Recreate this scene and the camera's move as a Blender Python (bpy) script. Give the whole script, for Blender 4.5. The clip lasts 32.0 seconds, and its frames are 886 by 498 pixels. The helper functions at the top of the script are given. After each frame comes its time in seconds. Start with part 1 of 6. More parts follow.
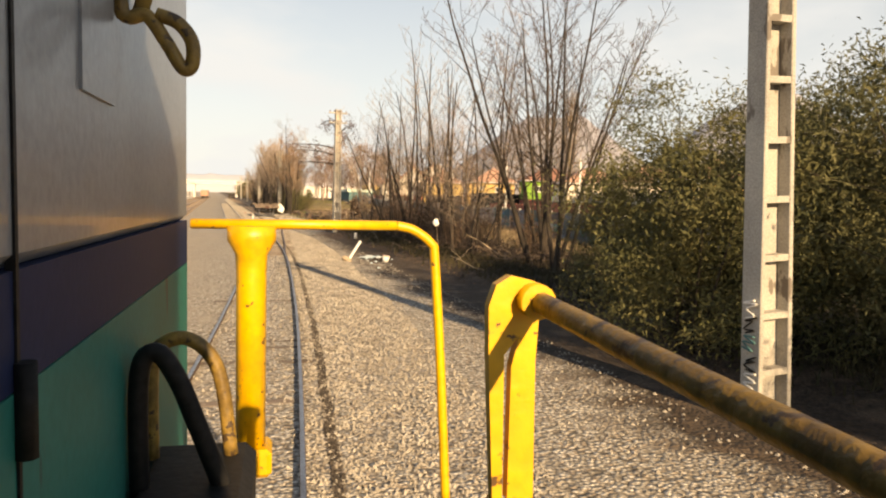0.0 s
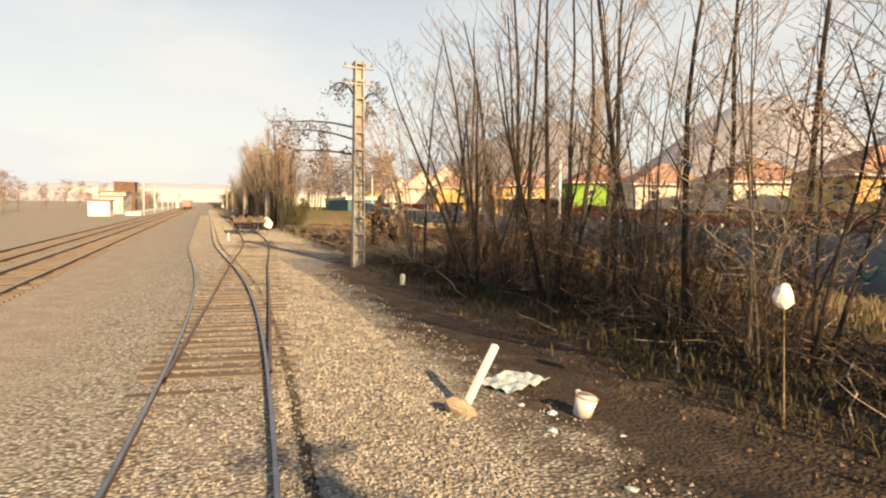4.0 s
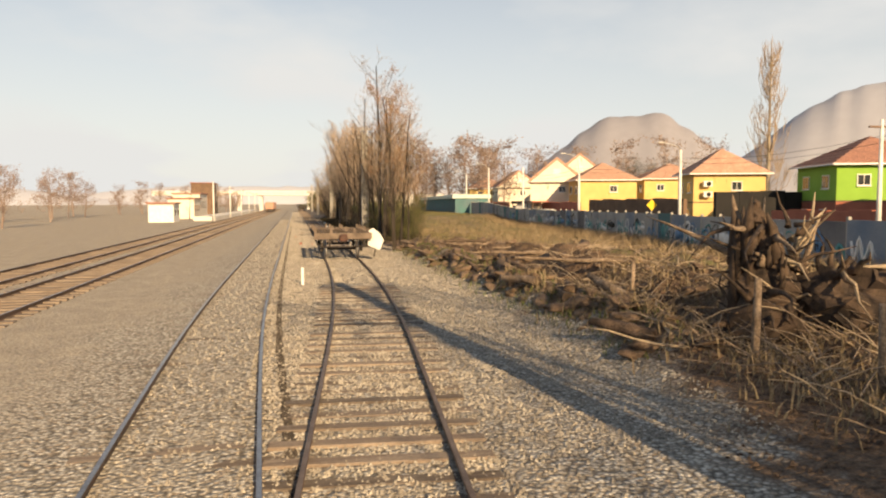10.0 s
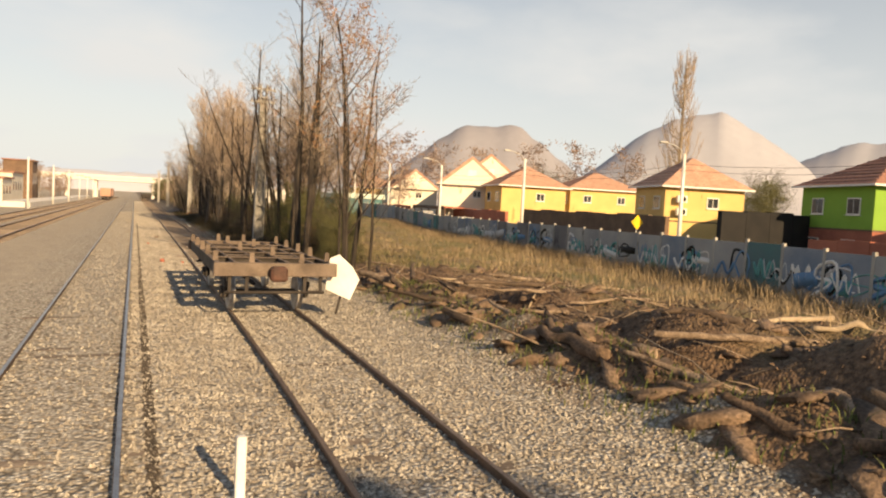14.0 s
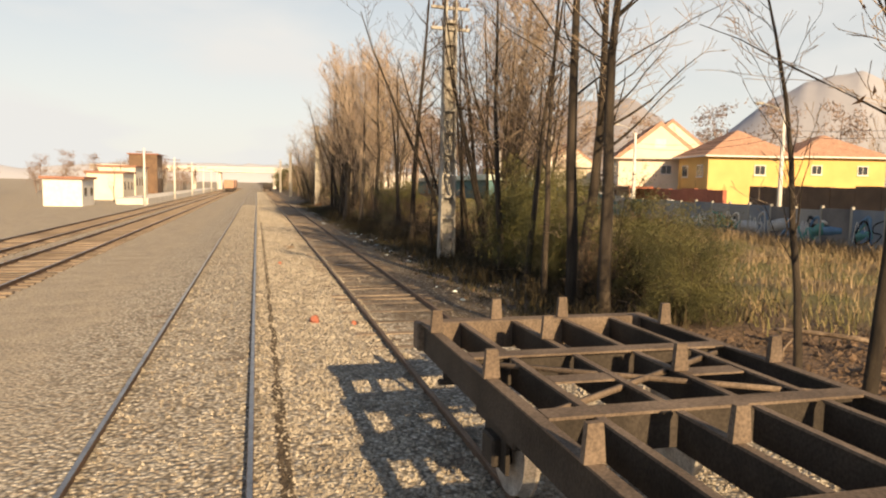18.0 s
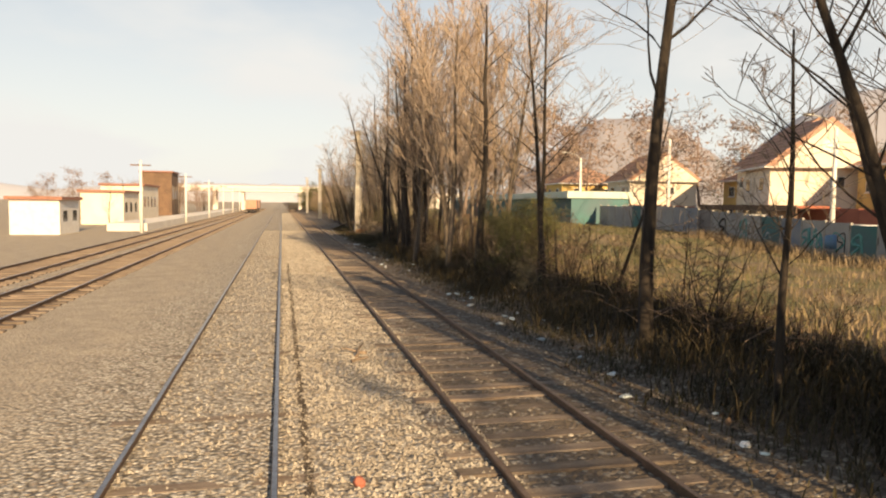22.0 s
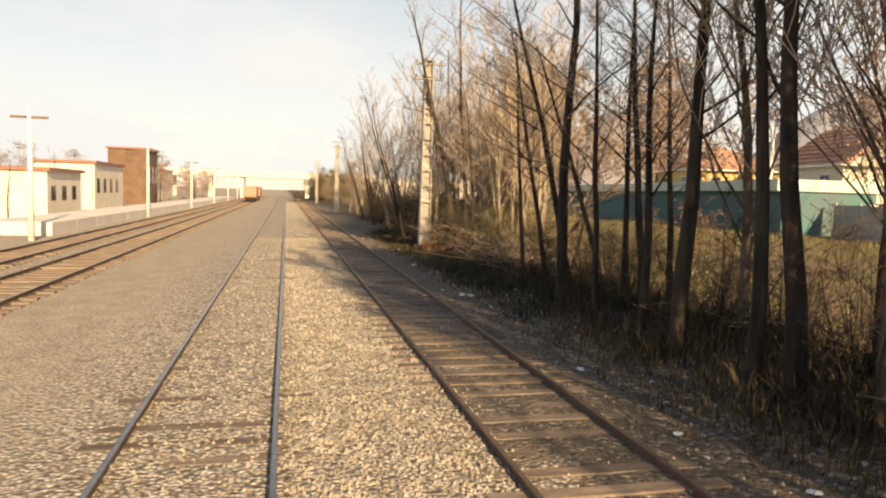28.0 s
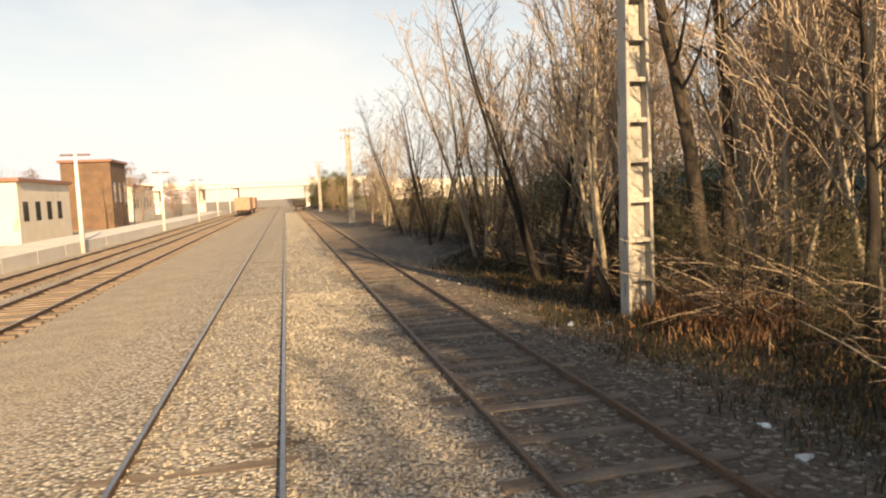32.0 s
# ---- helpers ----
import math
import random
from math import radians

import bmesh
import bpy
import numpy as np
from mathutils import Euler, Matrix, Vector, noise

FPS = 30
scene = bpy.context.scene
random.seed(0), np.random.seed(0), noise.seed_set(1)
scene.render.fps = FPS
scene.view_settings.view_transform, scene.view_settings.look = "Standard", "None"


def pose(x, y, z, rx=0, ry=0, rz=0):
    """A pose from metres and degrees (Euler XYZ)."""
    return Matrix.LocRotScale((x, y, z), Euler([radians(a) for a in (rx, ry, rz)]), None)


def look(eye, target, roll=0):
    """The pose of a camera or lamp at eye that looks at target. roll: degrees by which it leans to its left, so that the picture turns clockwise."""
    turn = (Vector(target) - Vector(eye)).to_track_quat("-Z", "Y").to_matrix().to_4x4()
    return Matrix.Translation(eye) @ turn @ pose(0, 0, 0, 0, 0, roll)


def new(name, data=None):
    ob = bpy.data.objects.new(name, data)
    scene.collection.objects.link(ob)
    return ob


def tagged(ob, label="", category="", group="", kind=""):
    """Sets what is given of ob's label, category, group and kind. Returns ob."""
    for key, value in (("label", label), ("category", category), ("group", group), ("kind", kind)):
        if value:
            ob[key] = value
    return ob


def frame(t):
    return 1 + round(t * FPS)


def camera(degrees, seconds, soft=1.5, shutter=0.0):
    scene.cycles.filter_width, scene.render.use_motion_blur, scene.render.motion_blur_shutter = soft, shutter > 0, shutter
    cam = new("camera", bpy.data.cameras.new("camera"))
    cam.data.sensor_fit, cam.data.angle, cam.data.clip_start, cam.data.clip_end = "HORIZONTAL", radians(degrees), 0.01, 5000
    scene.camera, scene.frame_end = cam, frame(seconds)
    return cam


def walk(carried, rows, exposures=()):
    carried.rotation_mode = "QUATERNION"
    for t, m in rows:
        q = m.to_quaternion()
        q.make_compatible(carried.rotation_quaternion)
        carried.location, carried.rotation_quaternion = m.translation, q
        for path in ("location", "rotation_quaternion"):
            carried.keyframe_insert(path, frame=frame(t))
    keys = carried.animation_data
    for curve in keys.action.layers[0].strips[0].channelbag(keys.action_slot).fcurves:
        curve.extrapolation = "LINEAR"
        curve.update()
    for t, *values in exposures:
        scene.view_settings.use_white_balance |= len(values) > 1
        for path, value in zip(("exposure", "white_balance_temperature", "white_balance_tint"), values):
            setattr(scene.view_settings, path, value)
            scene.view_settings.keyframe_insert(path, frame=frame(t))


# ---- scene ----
cam = camera(65.0, 32.0, soft=2.1)

PATH = [
    (0, (-2.605, -4.765, 2.938), (-1.987, -2.868, 2.79), 1.5),
    (0.5, (-2.245, -1.89, 2.95), (-1.626, 0.007, 2.807), 1.0),
    (1, (-1.922, 1.013, 2.948), (-1.298, 2.908, 2.811), 0.9),
    (1.5, (-1.622, 3.934, 2.94), (-1.001, 5.829, 2.778), 0.4),
    (2, (-1.38, 6.823, 2.953), (-0.754, 8.719, 2.828), 1.1),
    (2.5, (-1.159, 9.602, 2.941), (-0.528, 11.494, 2.793), 1.6),
    (3, (-0.899, 12.307, 2.946), (-0.266, 14.199, 2.808), 1.3),
    (3.5, (-0.646, 14.955, 2.965), (-0.007, 16.845, 2.828), 1.0),
    (5.5, (0.172, 25.46, 2.913), (0.8, 27.357, 2.822), -0.5),
    (6, (0.345, 28.075, 2.931), (0.956, 29.976, 2.821), -0.2),
    (6.5, (0.491, 30.665, 2.948), (1.081, 32.573, 2.843), 0.2),
    (7, (0.608, 33.23, 2.961), (1.175, 35.146, 2.864), 0.1),
    (7.5, (0.723, 35.777, 2.967), (1.268, 37.696, 2.839), 0.1),
    (8, (0.881, 38.304, 3.004), (1.409, 40.229, 2.885), 0.1),
    (8.5, (0.958, 40.845, 3.016), (1.466, 42.776, 2.892), -0.4),
    (9, (0.964, 43.389, 3.035), (1.445, 45.325, 2.89), -0.3),
    (9.5, (0.939, 45.968, 2.907), (1.388, 47.913, 2.784), -0.9),
    (10, (0.923, 48.538, 2.904), (1.337, 50.49, 2.772), -0.2),
    (10.5, (0.835, 51.093, 2.949), (1.226, 53.051, 2.831), 0.5),
    (11, (0.724, 53.595, 2.951), (1.103, 55.557, 2.866), 0.6),
    (11.5, (0.602, 56.03, 2.955), (0.982, 57.992, 2.888), 0.9),
    (12, (0.473, 58.401, 2.941), (0.85, 60.362, 2.836), 1.8),
    (12.5, (0.347, 60.721, 2.887), (0.736, 62.678, 2.748), 1.7),
    (13, (0.268, 63.035, 2.947), (1.004, 64.884, 2.75), 0.6),
    (13.5, (0.189, 65.361, 2.933), (0.997, 67.183, 2.768), 3.1),
    (14, (0.104, 67.641, 2.943), (0.918, 69.464, 2.825), 3.1),
    (14.5, (-0.006, 69.879, 2.94), (0.796, 71.709, 2.845), 3.2),
    (15, (-0.109, 72.131, 2.956), (0.646, 73.98, 2.847), 1.9),
    (15.5, (-0.157, 74.34, 2.969), (0.431, 76.251, 2.905), 0.8),
    (17.5, (0.07, 83.058, 2.948), (0.563, 84.994, 2.844), 2.5),
    (18, (0.088, 85.293, 2.951), (0.604, 87.217, 2.768), 1.0),
    (18.5, (0.089, 87.612, 2.939), (0.578, 89.542, 2.754), 1.8),
    (19, (0.121, 90.002, 2.943), (0.548, 91.947, 2.765), 2.3),
    (19.5, (0.138, 92.434, 2.97), (0.574, 94.385, 2.895), 1.5),
    (20, (0.139, 94.844, 2.975), (0.594, 96.791, 2.965), 0.8),
    (20.5, (0.149, 97.221, 2.934), (0.621, 99.163, 2.877), 0.6),
    (21, (0.127, 99.632, 2.958), (0.62, 101.569, 2.903), 3.0),
    (21.5, (0.108, 102.07, 2.978), (0.581, 104.011, 2.895), 2.0),
    (22, (0.081, 104.552, 2.979), (0.533, 106.497, 2.849), 0.7),
    (22.5, (0.094, 107.038, 2.988), (0.538, 108.984, 2.868), 0.1),
    (23, (0.131, 109.507, 2.965), (0.583, 111.453, 2.858), -0.2),
    (23.5, (0.165, 112.026, 2.926), (0.618, 113.971, 2.816), 0.0),
    (24, (0.153, 114.564, 2.938), (0.586, 116.503, 2.713), 0.5),
    (24.5, (0.137, 117.118, 2.926), (0.569, 119.062, 2.744), -1.7),
    (25, (0.111, 119.695, 2.9), (0.551, 121.638, 2.722), -0.4),
    (25.5, (0.117, 122.273, 2.907), (0.553, 124.216, 2.725), -1.3),
    (27.5, (0.089, 132.783, 2.939), (0.531, 134.727, 2.775), 2.0),
    (28, (0.095, 135.47, 2.948), (0.537, 137.414, 2.79), 1.7),
    (28.5, (0.104, 138.219, 2.98), (0.538, 140.164, 2.81), 1.1),
    (29, (0.081, 141.003, 2.967), (0.513, 142.948, 2.794), 0.6),
    (29.5, (0.04, 143.818, 2.964), (0.476, 145.765, 2.817), 0.1),
    (30, (0.057, 146.636, 2.954), (0.494, 148.582, 2.812), 0.4),
    (30.5, (0.129, 149.478, 2.978), (0.568, 151.421, 2.793), 0.6),
    (31, (0.205, 152.267, 2.921), (0.646, 154.208, 2.726), 0.4),
    (31.5, (0.221, 155.123, 2.905), (0.667, 157.068, 2.765), -0.8),
    (32, (0.197, 158.042, 2.881), (0.631, 159.987, 2.716), -2.5),
]
walk(cam, [(t, look(eye, target, roll)) for t, eye, target, roll in PATH], [(0, 0.85, 8100, 14), (8, 0.82, 8000, 14), (11, 0.62, 7800, 14), (15, 0.7, 7950, 14), (20, 0.75, 7950, 14), (25, 0.85, 8100, 14), (28, 0.9, 8150, 14), (32, 0.98, 8200, 14)])

# ---- world and sun ----
world = bpy.data.worlds.new("sky")
scene.world = world
world.use_nodes = True
wn = world.node_tree.nodes
sky = wn.new("ShaderNodeTexSky")
sky.sky_type, sky.sun_disc = "NISHITA", False
sky.sun_elevation, sky.sun_rotation = radians(21), radians(171)
sky.air_density, sky.dust_density, sky.ozone_density = 1.0, 0.3, 1.2
wn["Background"].inputs["Strength"].default_value = 0.076
haze = wn.new("ShaderNodeMix")
haze.data_type = "RGBA"
haze.inputs["B"].default_value = (6.0, 6.75, 7.5, 1)
# thin high cloud and valley haze, thickest towards the horizon
way, up, cloud = wn.new("ShaderNodeTexCoord"), wn.new("ShaderNodeSeparateXYZ"), wn.new("ShaderNodeTexNoise")
cloud.inputs["Scale"].default_value, cloud.inputs["Detail"].default_value = 3.2, 7
cloud.texture_mapping.scale = (1.0, 1.0, 2.6)
low, veil, both = wn.new("ShaderNodeMapRange"), wn.new("ShaderNodeMapRange"), wn.new("ShaderNodeMath")
for k, v in enumerate((0.0, 0.55, 0.97, 0.0)):
    low.inputs[k + 1].default_value = v
for k, v in enumerate((0.47, 0.72, 0.0, 0.4)):
    veil.inputs[k + 1].default_value = v
both.use_clamp = True
for a, b in ((way.outputs["Generated"], up.inputs[0]), (way.outputs["Generated"], cloud.inputs["Vector"]), (up.outputs["Z"], low.inputs[0]), (cloud.outputs["Fac"], veil.inputs[0]), (low.outputs[0], both.inputs[0]), (veil.outputs[0], both.inputs[1]), (both.outputs[0], haze.inputs["Factor"])):
    world.node_tree.links.new(a, b)
world.node_tree.links.new(sky.outputs[0], haze.inputs["A"])
world.node_tree.links.new(haze.outputs["Result"], wn["Background"].inputs["Color"])
sun = new("sun", bpy.data.lights.new("sun", "SUN"))
sun.data.energy, sun.data.angle, sun.data.color = 5.0, radians(0.6), (1.0, 0.78, 0.50)
sun.matrix_world = look((0, 0, 60), (-0.15 * 50, 0.93 * 50, 60 - 0.365 * 50))
tagged(sun, "low warm winter sun", "sun")

# ---- materials ----
MATS = {}


def mat(name, c1, c2, scale=1.5, rough=0.85, metal=0.0, bump=0.3, fine=40.0, rand=0.0, grain=0.35, stretch=None, coat=0.0):
    """Two-scale noise between two base colours, fine grain and relief, at world size."""
    if name in MATS:
        return MATS[name]
    m = bpy.data.materials.new(name)
    m.use_nodes = True
    n, link = m.node_tree.nodes, m.node_tree.links.new
    b = n["Principled BSDF"]
    g = n.new("ShaderNodeNewGeometry")
    src = g.outputs["Position"]
    if stretch:
        mp = n.new("ShaderNodeMapping")
        mp.inputs["Scale"].default_value = stretch
        link(src, mp.inputs["Vector"])
        src = mp.outputs[0]
    big, small = n.new("ShaderNodeTexNoise"), n.new("ShaderNodeTexNoise")
    for t, s, d in ((big, scale, 6), (small, fine, 4)):
        t.inputs["Scale"].default_value, t.inputs["Detail"].default_value = s, d
        link(src, t.inputs["Vector"])
    ramp = n.new("ShaderNodeMapRange")
    ramp.inputs[1].default_value, ramp.inputs[2].default_value = 0.35, 0.65
    link(big.outputs["Fac"], ramp.inputs[0])
    mix = n.new("ShaderNodeMix")
    mix.data_type = "RGBA"
    mix.inputs["A"].default_value, mix.inputs["B"].default_value = (*c1, 1), (*c2, 1)
    link(ramp.outputs[0], mix.inputs["Factor"])
    hsv = n.new("ShaderNodeHueSaturation")
    val = n.new("ShaderNodeMapRange")
    val.inputs[1].default_value, val.inputs[2].default_value = 0.3, 0.7
    val.inputs[3].default_value, val.inputs[4].default_value = 1 - grain, 1 + grain
    link(small.outputs["Fac"], val.inputs[0])
    link(mix.outputs["Result"], hsv.inputs["Color"])
    if rand:
        info, mul, rg = n.new("ShaderNodeObjectInfo"), n.new("ShaderNodeMath"), n.new("ShaderNodeMapRange")
        rg.inputs[3].default_value, rg.inputs[4].default_value = 1 - rand, 1 + rand
        link(info.outputs["Random"], rg.inputs[0])
        mul.operation = "MULTIPLY"
        link(rg.outputs[0], mul.inputs[0])
        link(val.outputs[0], mul.inputs[1])
        link(mul.outputs[0], hsv.inputs["Value"])
    else:
        link(val.outputs[0], hsv.inputs["Value"])
    link(hsv.outputs[0], b.inputs["Base Color"])
    b.inputs["Roughness"].default_value, b.inputs["Metallic"].default_value = rough, metal
    b.inputs["Coat Weight"].default_value = coat
    if bump:
        bp = n.new("ShaderNodeBump")
        bp.inputs["Strength"].default_value, bp.inputs["Distance"].default_value = bump, 0.02
        link(small.outputs["Fac"], bp.inputs["Height"])
        link(bp.outputs[0], b.inputs["Normal"])
    MATS[name] = m
    return m


def ground_mat():
    """Gravel on the trackbed, bare soil and dry grass towards the field, pale sand in the yard."""
    m = bpy.data.materials.new("ground")
    m.use_nodes = True
    n, link = m.node_tree.nodes, m.node_tree.links.new
    b = n["Principled BSDF"]
    g, sep = n.new("ShaderNodeNewGeometry"), n.new("ShaderNodeSeparateXYZ")
    link(g.outputs["Position"], sep.inputs[0])

    def noise_at(s, d=5):
        t = n.new("ShaderNodeTexNoise")
        t.inputs["Scale"].default_value, t.inputs["Detail"].default_value = s, d
        link(g.outputs["Position"], t.inputs["Vector"])
        return t.outputs["Fac"]

    def ranged(v, a, c, lo=0.0, hi=1.0):
        r = n.new("ShaderNodeMapRange")
        for k, w in enumerate((a, c, lo, hi)):
            r.inputs[k + 1].default_value = w
        link(v, r.inputs[0])
        return r.outputs[0]

    def blend(f, a, c):
        x = n.new("ShaderNodeMix")
        x.data_type = "RGBA"
        for key, v in (("Factor", f), ("A", a), ("B", c)):
            if isinstance(v, tuple):
                x.inputs[key].default_value = (*v, 1)
            else:
                link(v, x.inputs[key])
        return x.outputs["Result"]

    def summed(a, c, op="ADD"):
        x = n.new("ShaderNodeMath")
        x.operation = op
        for k, v in enumerate((a, c)):
            if isinstance(v, float):
                x.inputs[k].default_value = v
            else:
                link(v, x.inputs[k])
        return x.outputs[0]

    n1, n2, n3, n4 = noise_at(0.25), noise_at(1.3), noise_at(9.0), noise_at(34.0, 3)
    wob = summed(sep.outputs["X"], summed(summed(n1, n2), 3.0, "MULTIPLY"))
    bed = summed(summed(wob, ranged(sep.outputs["Y"], 92.0, 104.0, 0.0, 4.6)), summed(ranged(sep.outputs["Y"], 8.0, 48.0, 2.0, 0.6), ranged(sep.outputs["Y"], 50.0, 60.0, 0.0, -2.6)))
    vor = n.new("ShaderNodeTexVoronoi")
    vor.inputs["Scale"].default_value = 15.0
    link(g.outputs["Position"], vor.inputs["Vector"])
    cell = n.new("ShaderNodeSeparateColor")
    link(vor.outputs["Color"], cell.inputs[0])
    stones = blend(ranged(cell.outputs[0], 0.0, 1.0), (0.27, 0.25, 0.215), (0.76, 0.705, 0.61))
    stones = blend(ranged(cell.outputs[1], 0.75, 0.95), stones, (0.40, 0.32, 0.24))
    stones = blend(ranged(vor.outputs["Distance"], 0.3, 0.75), stones, (0.135, 0.115, 0.09))
    stones = blend(ranged(n2, 0.5, 0.72, 0.0, 0.55), stones, (0.40, 0.355, 0.29))
    # dark soil, taken darker still to hold the shade of trees and bushes
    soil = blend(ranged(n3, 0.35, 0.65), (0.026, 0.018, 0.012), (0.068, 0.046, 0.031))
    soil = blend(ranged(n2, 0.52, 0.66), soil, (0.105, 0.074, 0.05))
    # brown field soil, its colour raised to look sunlit beside the shaded verge
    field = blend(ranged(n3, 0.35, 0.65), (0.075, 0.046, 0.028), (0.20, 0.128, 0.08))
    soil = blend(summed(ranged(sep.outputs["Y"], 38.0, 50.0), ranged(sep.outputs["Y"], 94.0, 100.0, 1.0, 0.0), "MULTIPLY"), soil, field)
    earth = blend(ranged(n3, 0.35, 0.65), (0.085, 0.066, 0.05), (0.165, 0.132, 0.10))
    earth = blend(ranged(cell.outputs[0], 0.8, 0.95), earth, (0.30, 0.265, 0.215))
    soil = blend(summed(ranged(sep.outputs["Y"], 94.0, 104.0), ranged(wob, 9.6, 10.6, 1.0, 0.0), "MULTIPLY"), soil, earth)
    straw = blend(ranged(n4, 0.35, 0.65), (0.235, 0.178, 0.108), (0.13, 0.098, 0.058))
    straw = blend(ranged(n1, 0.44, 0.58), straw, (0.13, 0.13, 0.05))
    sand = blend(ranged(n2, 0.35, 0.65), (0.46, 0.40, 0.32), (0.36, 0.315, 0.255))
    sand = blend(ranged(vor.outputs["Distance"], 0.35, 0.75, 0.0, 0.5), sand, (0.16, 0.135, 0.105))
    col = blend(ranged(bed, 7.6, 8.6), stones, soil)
    col = blend(ranged(wob, 14.0, 19.0), col, straw)
    col = blend(ranged(wob, -1.0, 0.5), sand, col)
    hsv = n.new("ShaderNodeHueSaturation")
    link(col, hsv.inputs["Color"])
    link(ranged(n4, 0.3, 0.7, 0.7, 1.3), hsv.inputs["Value"])
    link(hsv.outputs[0], b.inputs["Base Color"])
    b.inputs["Roughness"].default_value = 0.95
    bp = n.new("ShaderNodeBump")
    bp.inputs["Strength"].default_value, bp.inputs["Distance"].default_value = 0.9, 0.04
    link(summed(n3, summed(vor.outputs["Distance"], -1.0, "MULTIPLY")), bp.inputs["Height"])
    link(bp.outputs[0], b.inputs["Normal"])
    return m


M_GROUND = ground_mat()
M_STONE = mat("ballast_stone", (0.40, 0.365, 0.31), (0.21, 0.185, 0.155), 3.0, 0.9, bump=0.2, grain=0.5)
M_RAIL = mat("rail_steel_rust", (0.10, 0.065, 0.045), (0.16, 0.10, 0.07), 2.0, 0.6, 0.3)
M_RAILTOP = mat("rail_head_polished", (0.34, 0.33, 0.33), (0.24, 0.22, 0.21), 3.0, 0.32, 0.9, bump=0.05)
M_SLEEPER = mat("weathered_sleeper", (0.14, 0.105, 0.08), (0.23, 0.185, 0.145), 3.0, 0.9, rand=0.3, stretch=(0.4, 3, 3))
M_CONC = mat("aged_concrete", (0.42, 0.40, 0.36), (0.30, 0.285, 0.26), 1.2, 0.9, grain=0.2)
# dark bark, its colour lowered further for the shade among the trunks
M_BARK = mat("shade_darkened_bark", (0.016, 0.012, 0.0095), (0.058, 0.045, 0.034), 2.0, 0.95, bump=0.9, stretch=(3, 3, 0.5), rand=0.25)
M_BARKPALE = mat("pale_poplar_bark", (0.24, 0.20, 0.15), (0.34, 0.29, 0.22), 2.0, 0.9, bump=0.6, stretch=(3, 3, 0.6), rand=0.2)
M_TWIG = mat("dry_twigs", (0.30, 0.22, 0.155), (0.46, 0.36, 0.26), 0.7, 0.9, bump=0.0, rand=0.2)
# darker copy of the dry twigs, with shade put into the colour
M_TWIGDARK = mat("shade_darkened_twigs", (0.085, 0.06, 0.044), (0.19, 0.138, 0.10), 0.7, 0.9, bump=0.0, rand=0.25)
M_TWIGRED = mat("reddish_tan_twigs", (0.35, 0.265, 0.205), (0.52, 0.42, 0.335), 0.7, 0.9, bump=0.0, rand=0.2)
M_DEADLEAF = mat("brown_dead_leaves", (0.20, 0.10, 0.05), (0.30, 0.16, 0.08), 2.0, 0.9, bump=0.0, rand=0.2)
M_LITTER = mat("dry_brown_scrub_leaves", (0.16, 0.088, 0.05), (0.27, 0.16, 0.095), 1.0, 0.9, bump=0.0, rand=0.25)
M_LEAF = mat("olive_green_leaves", (0.055, 0.06, 0.02), (0.13, 0.12, 0.045), 1.2, 0.8, bump=0.0, rand=0.2)
M_LEAFDARK = mat("dark_shrub_leaves", (0.036, 0.04, 0.016), (0.088, 0.08, 0.034), 1.2, 0.8, bump=0.0, rand=0.2)
M_LEAFTAN = mat("tan_olive_leaves", (0.20, 0.165, 0.075), (0.34, 0.27, 0.15), 1.2, 0.85, bump=0.0, rand=0.25)
M_GRASS = mat("dry_grass_blades", (0.30, 0.23, 0.14), (0.17, 0.13, 0.08), 0.5, 0.95, bump=0.0, grain=0.4)
# brown weeds with the shade under the trees put into their colour
M_WEED = mat("shade_darkened_weeds", (0.03, 0.024, 0.013), (0.075, 0.056, 0.028), 0.6, 0.95, bump=0.0, grain=0.4)
M_WOOD = mat("cut_logs_and_branches", (0.29, 0.22, 0.16), (0.12, 0.085, 0.06), 3.5, 0.95, bump=0.7, fine=26, grain=0.45)
M_STUMP = mat("charred_root_wood", (0.028, 0.02, 0.016), (0.10, 0.066, 0.045), 2.5, 0.95, bump=0.9)
M_YELLOW = mat("chipped_yellow_paint", (0.72, 0.42, 0.012), (0.66, 0.36, 0.015), 4.0, 0.42, bump=0.12, fine=25, grain=0.12)
M_RUSTYEL = mat("worn_yellow_paint_with_rust", (0.30, 0.19, 0.04), (0.15, 0.095, 0.028), 9.0, 0.5, bump=0.25)
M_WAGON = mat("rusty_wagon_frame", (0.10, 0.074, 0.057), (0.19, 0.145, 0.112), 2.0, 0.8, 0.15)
# dark underframe colour; also paints the shade on deck webs and side sills
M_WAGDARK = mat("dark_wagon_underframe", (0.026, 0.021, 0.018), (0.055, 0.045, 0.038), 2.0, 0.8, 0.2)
M_WHITE = mat("white_paint", (0.78, 0.77, 0.74), (0.68, 0.66, 0.62), 2.0, 0.6, grain=0.05)
M_ROOF = mat("orange_clay_tiles", (0.46, 0.275, 0.20), (0.37, 0.215, 0.155), 1.5, 0.85, bump=0.6, fine=9, rand=0.12)
M_ROOFBR = mat("brown_red_tiles", (0.34, 0.17, 0.12), (0.26, 0.13, 0.10), 1.5, 0.85, bump=0.6, fine=9)
M_YWALL = mat("yellow_stucco", (0.68, 0.475, 0.19), (0.60, 0.41, 0.16), 0.6, 0.9, grain=0.06)
M_CREAM = mat("cream_stucco", (0.78, 0.71, 0.60), (0.70, 0.63, 0.52), 0.6, 0.9, grain=0.06)
M_GREEN = mat("lime_green_stucco", (0.22, 0.41, 0.06), (0.19, 0.36, 0.05), 0.6, 0.9, grain=0.06)
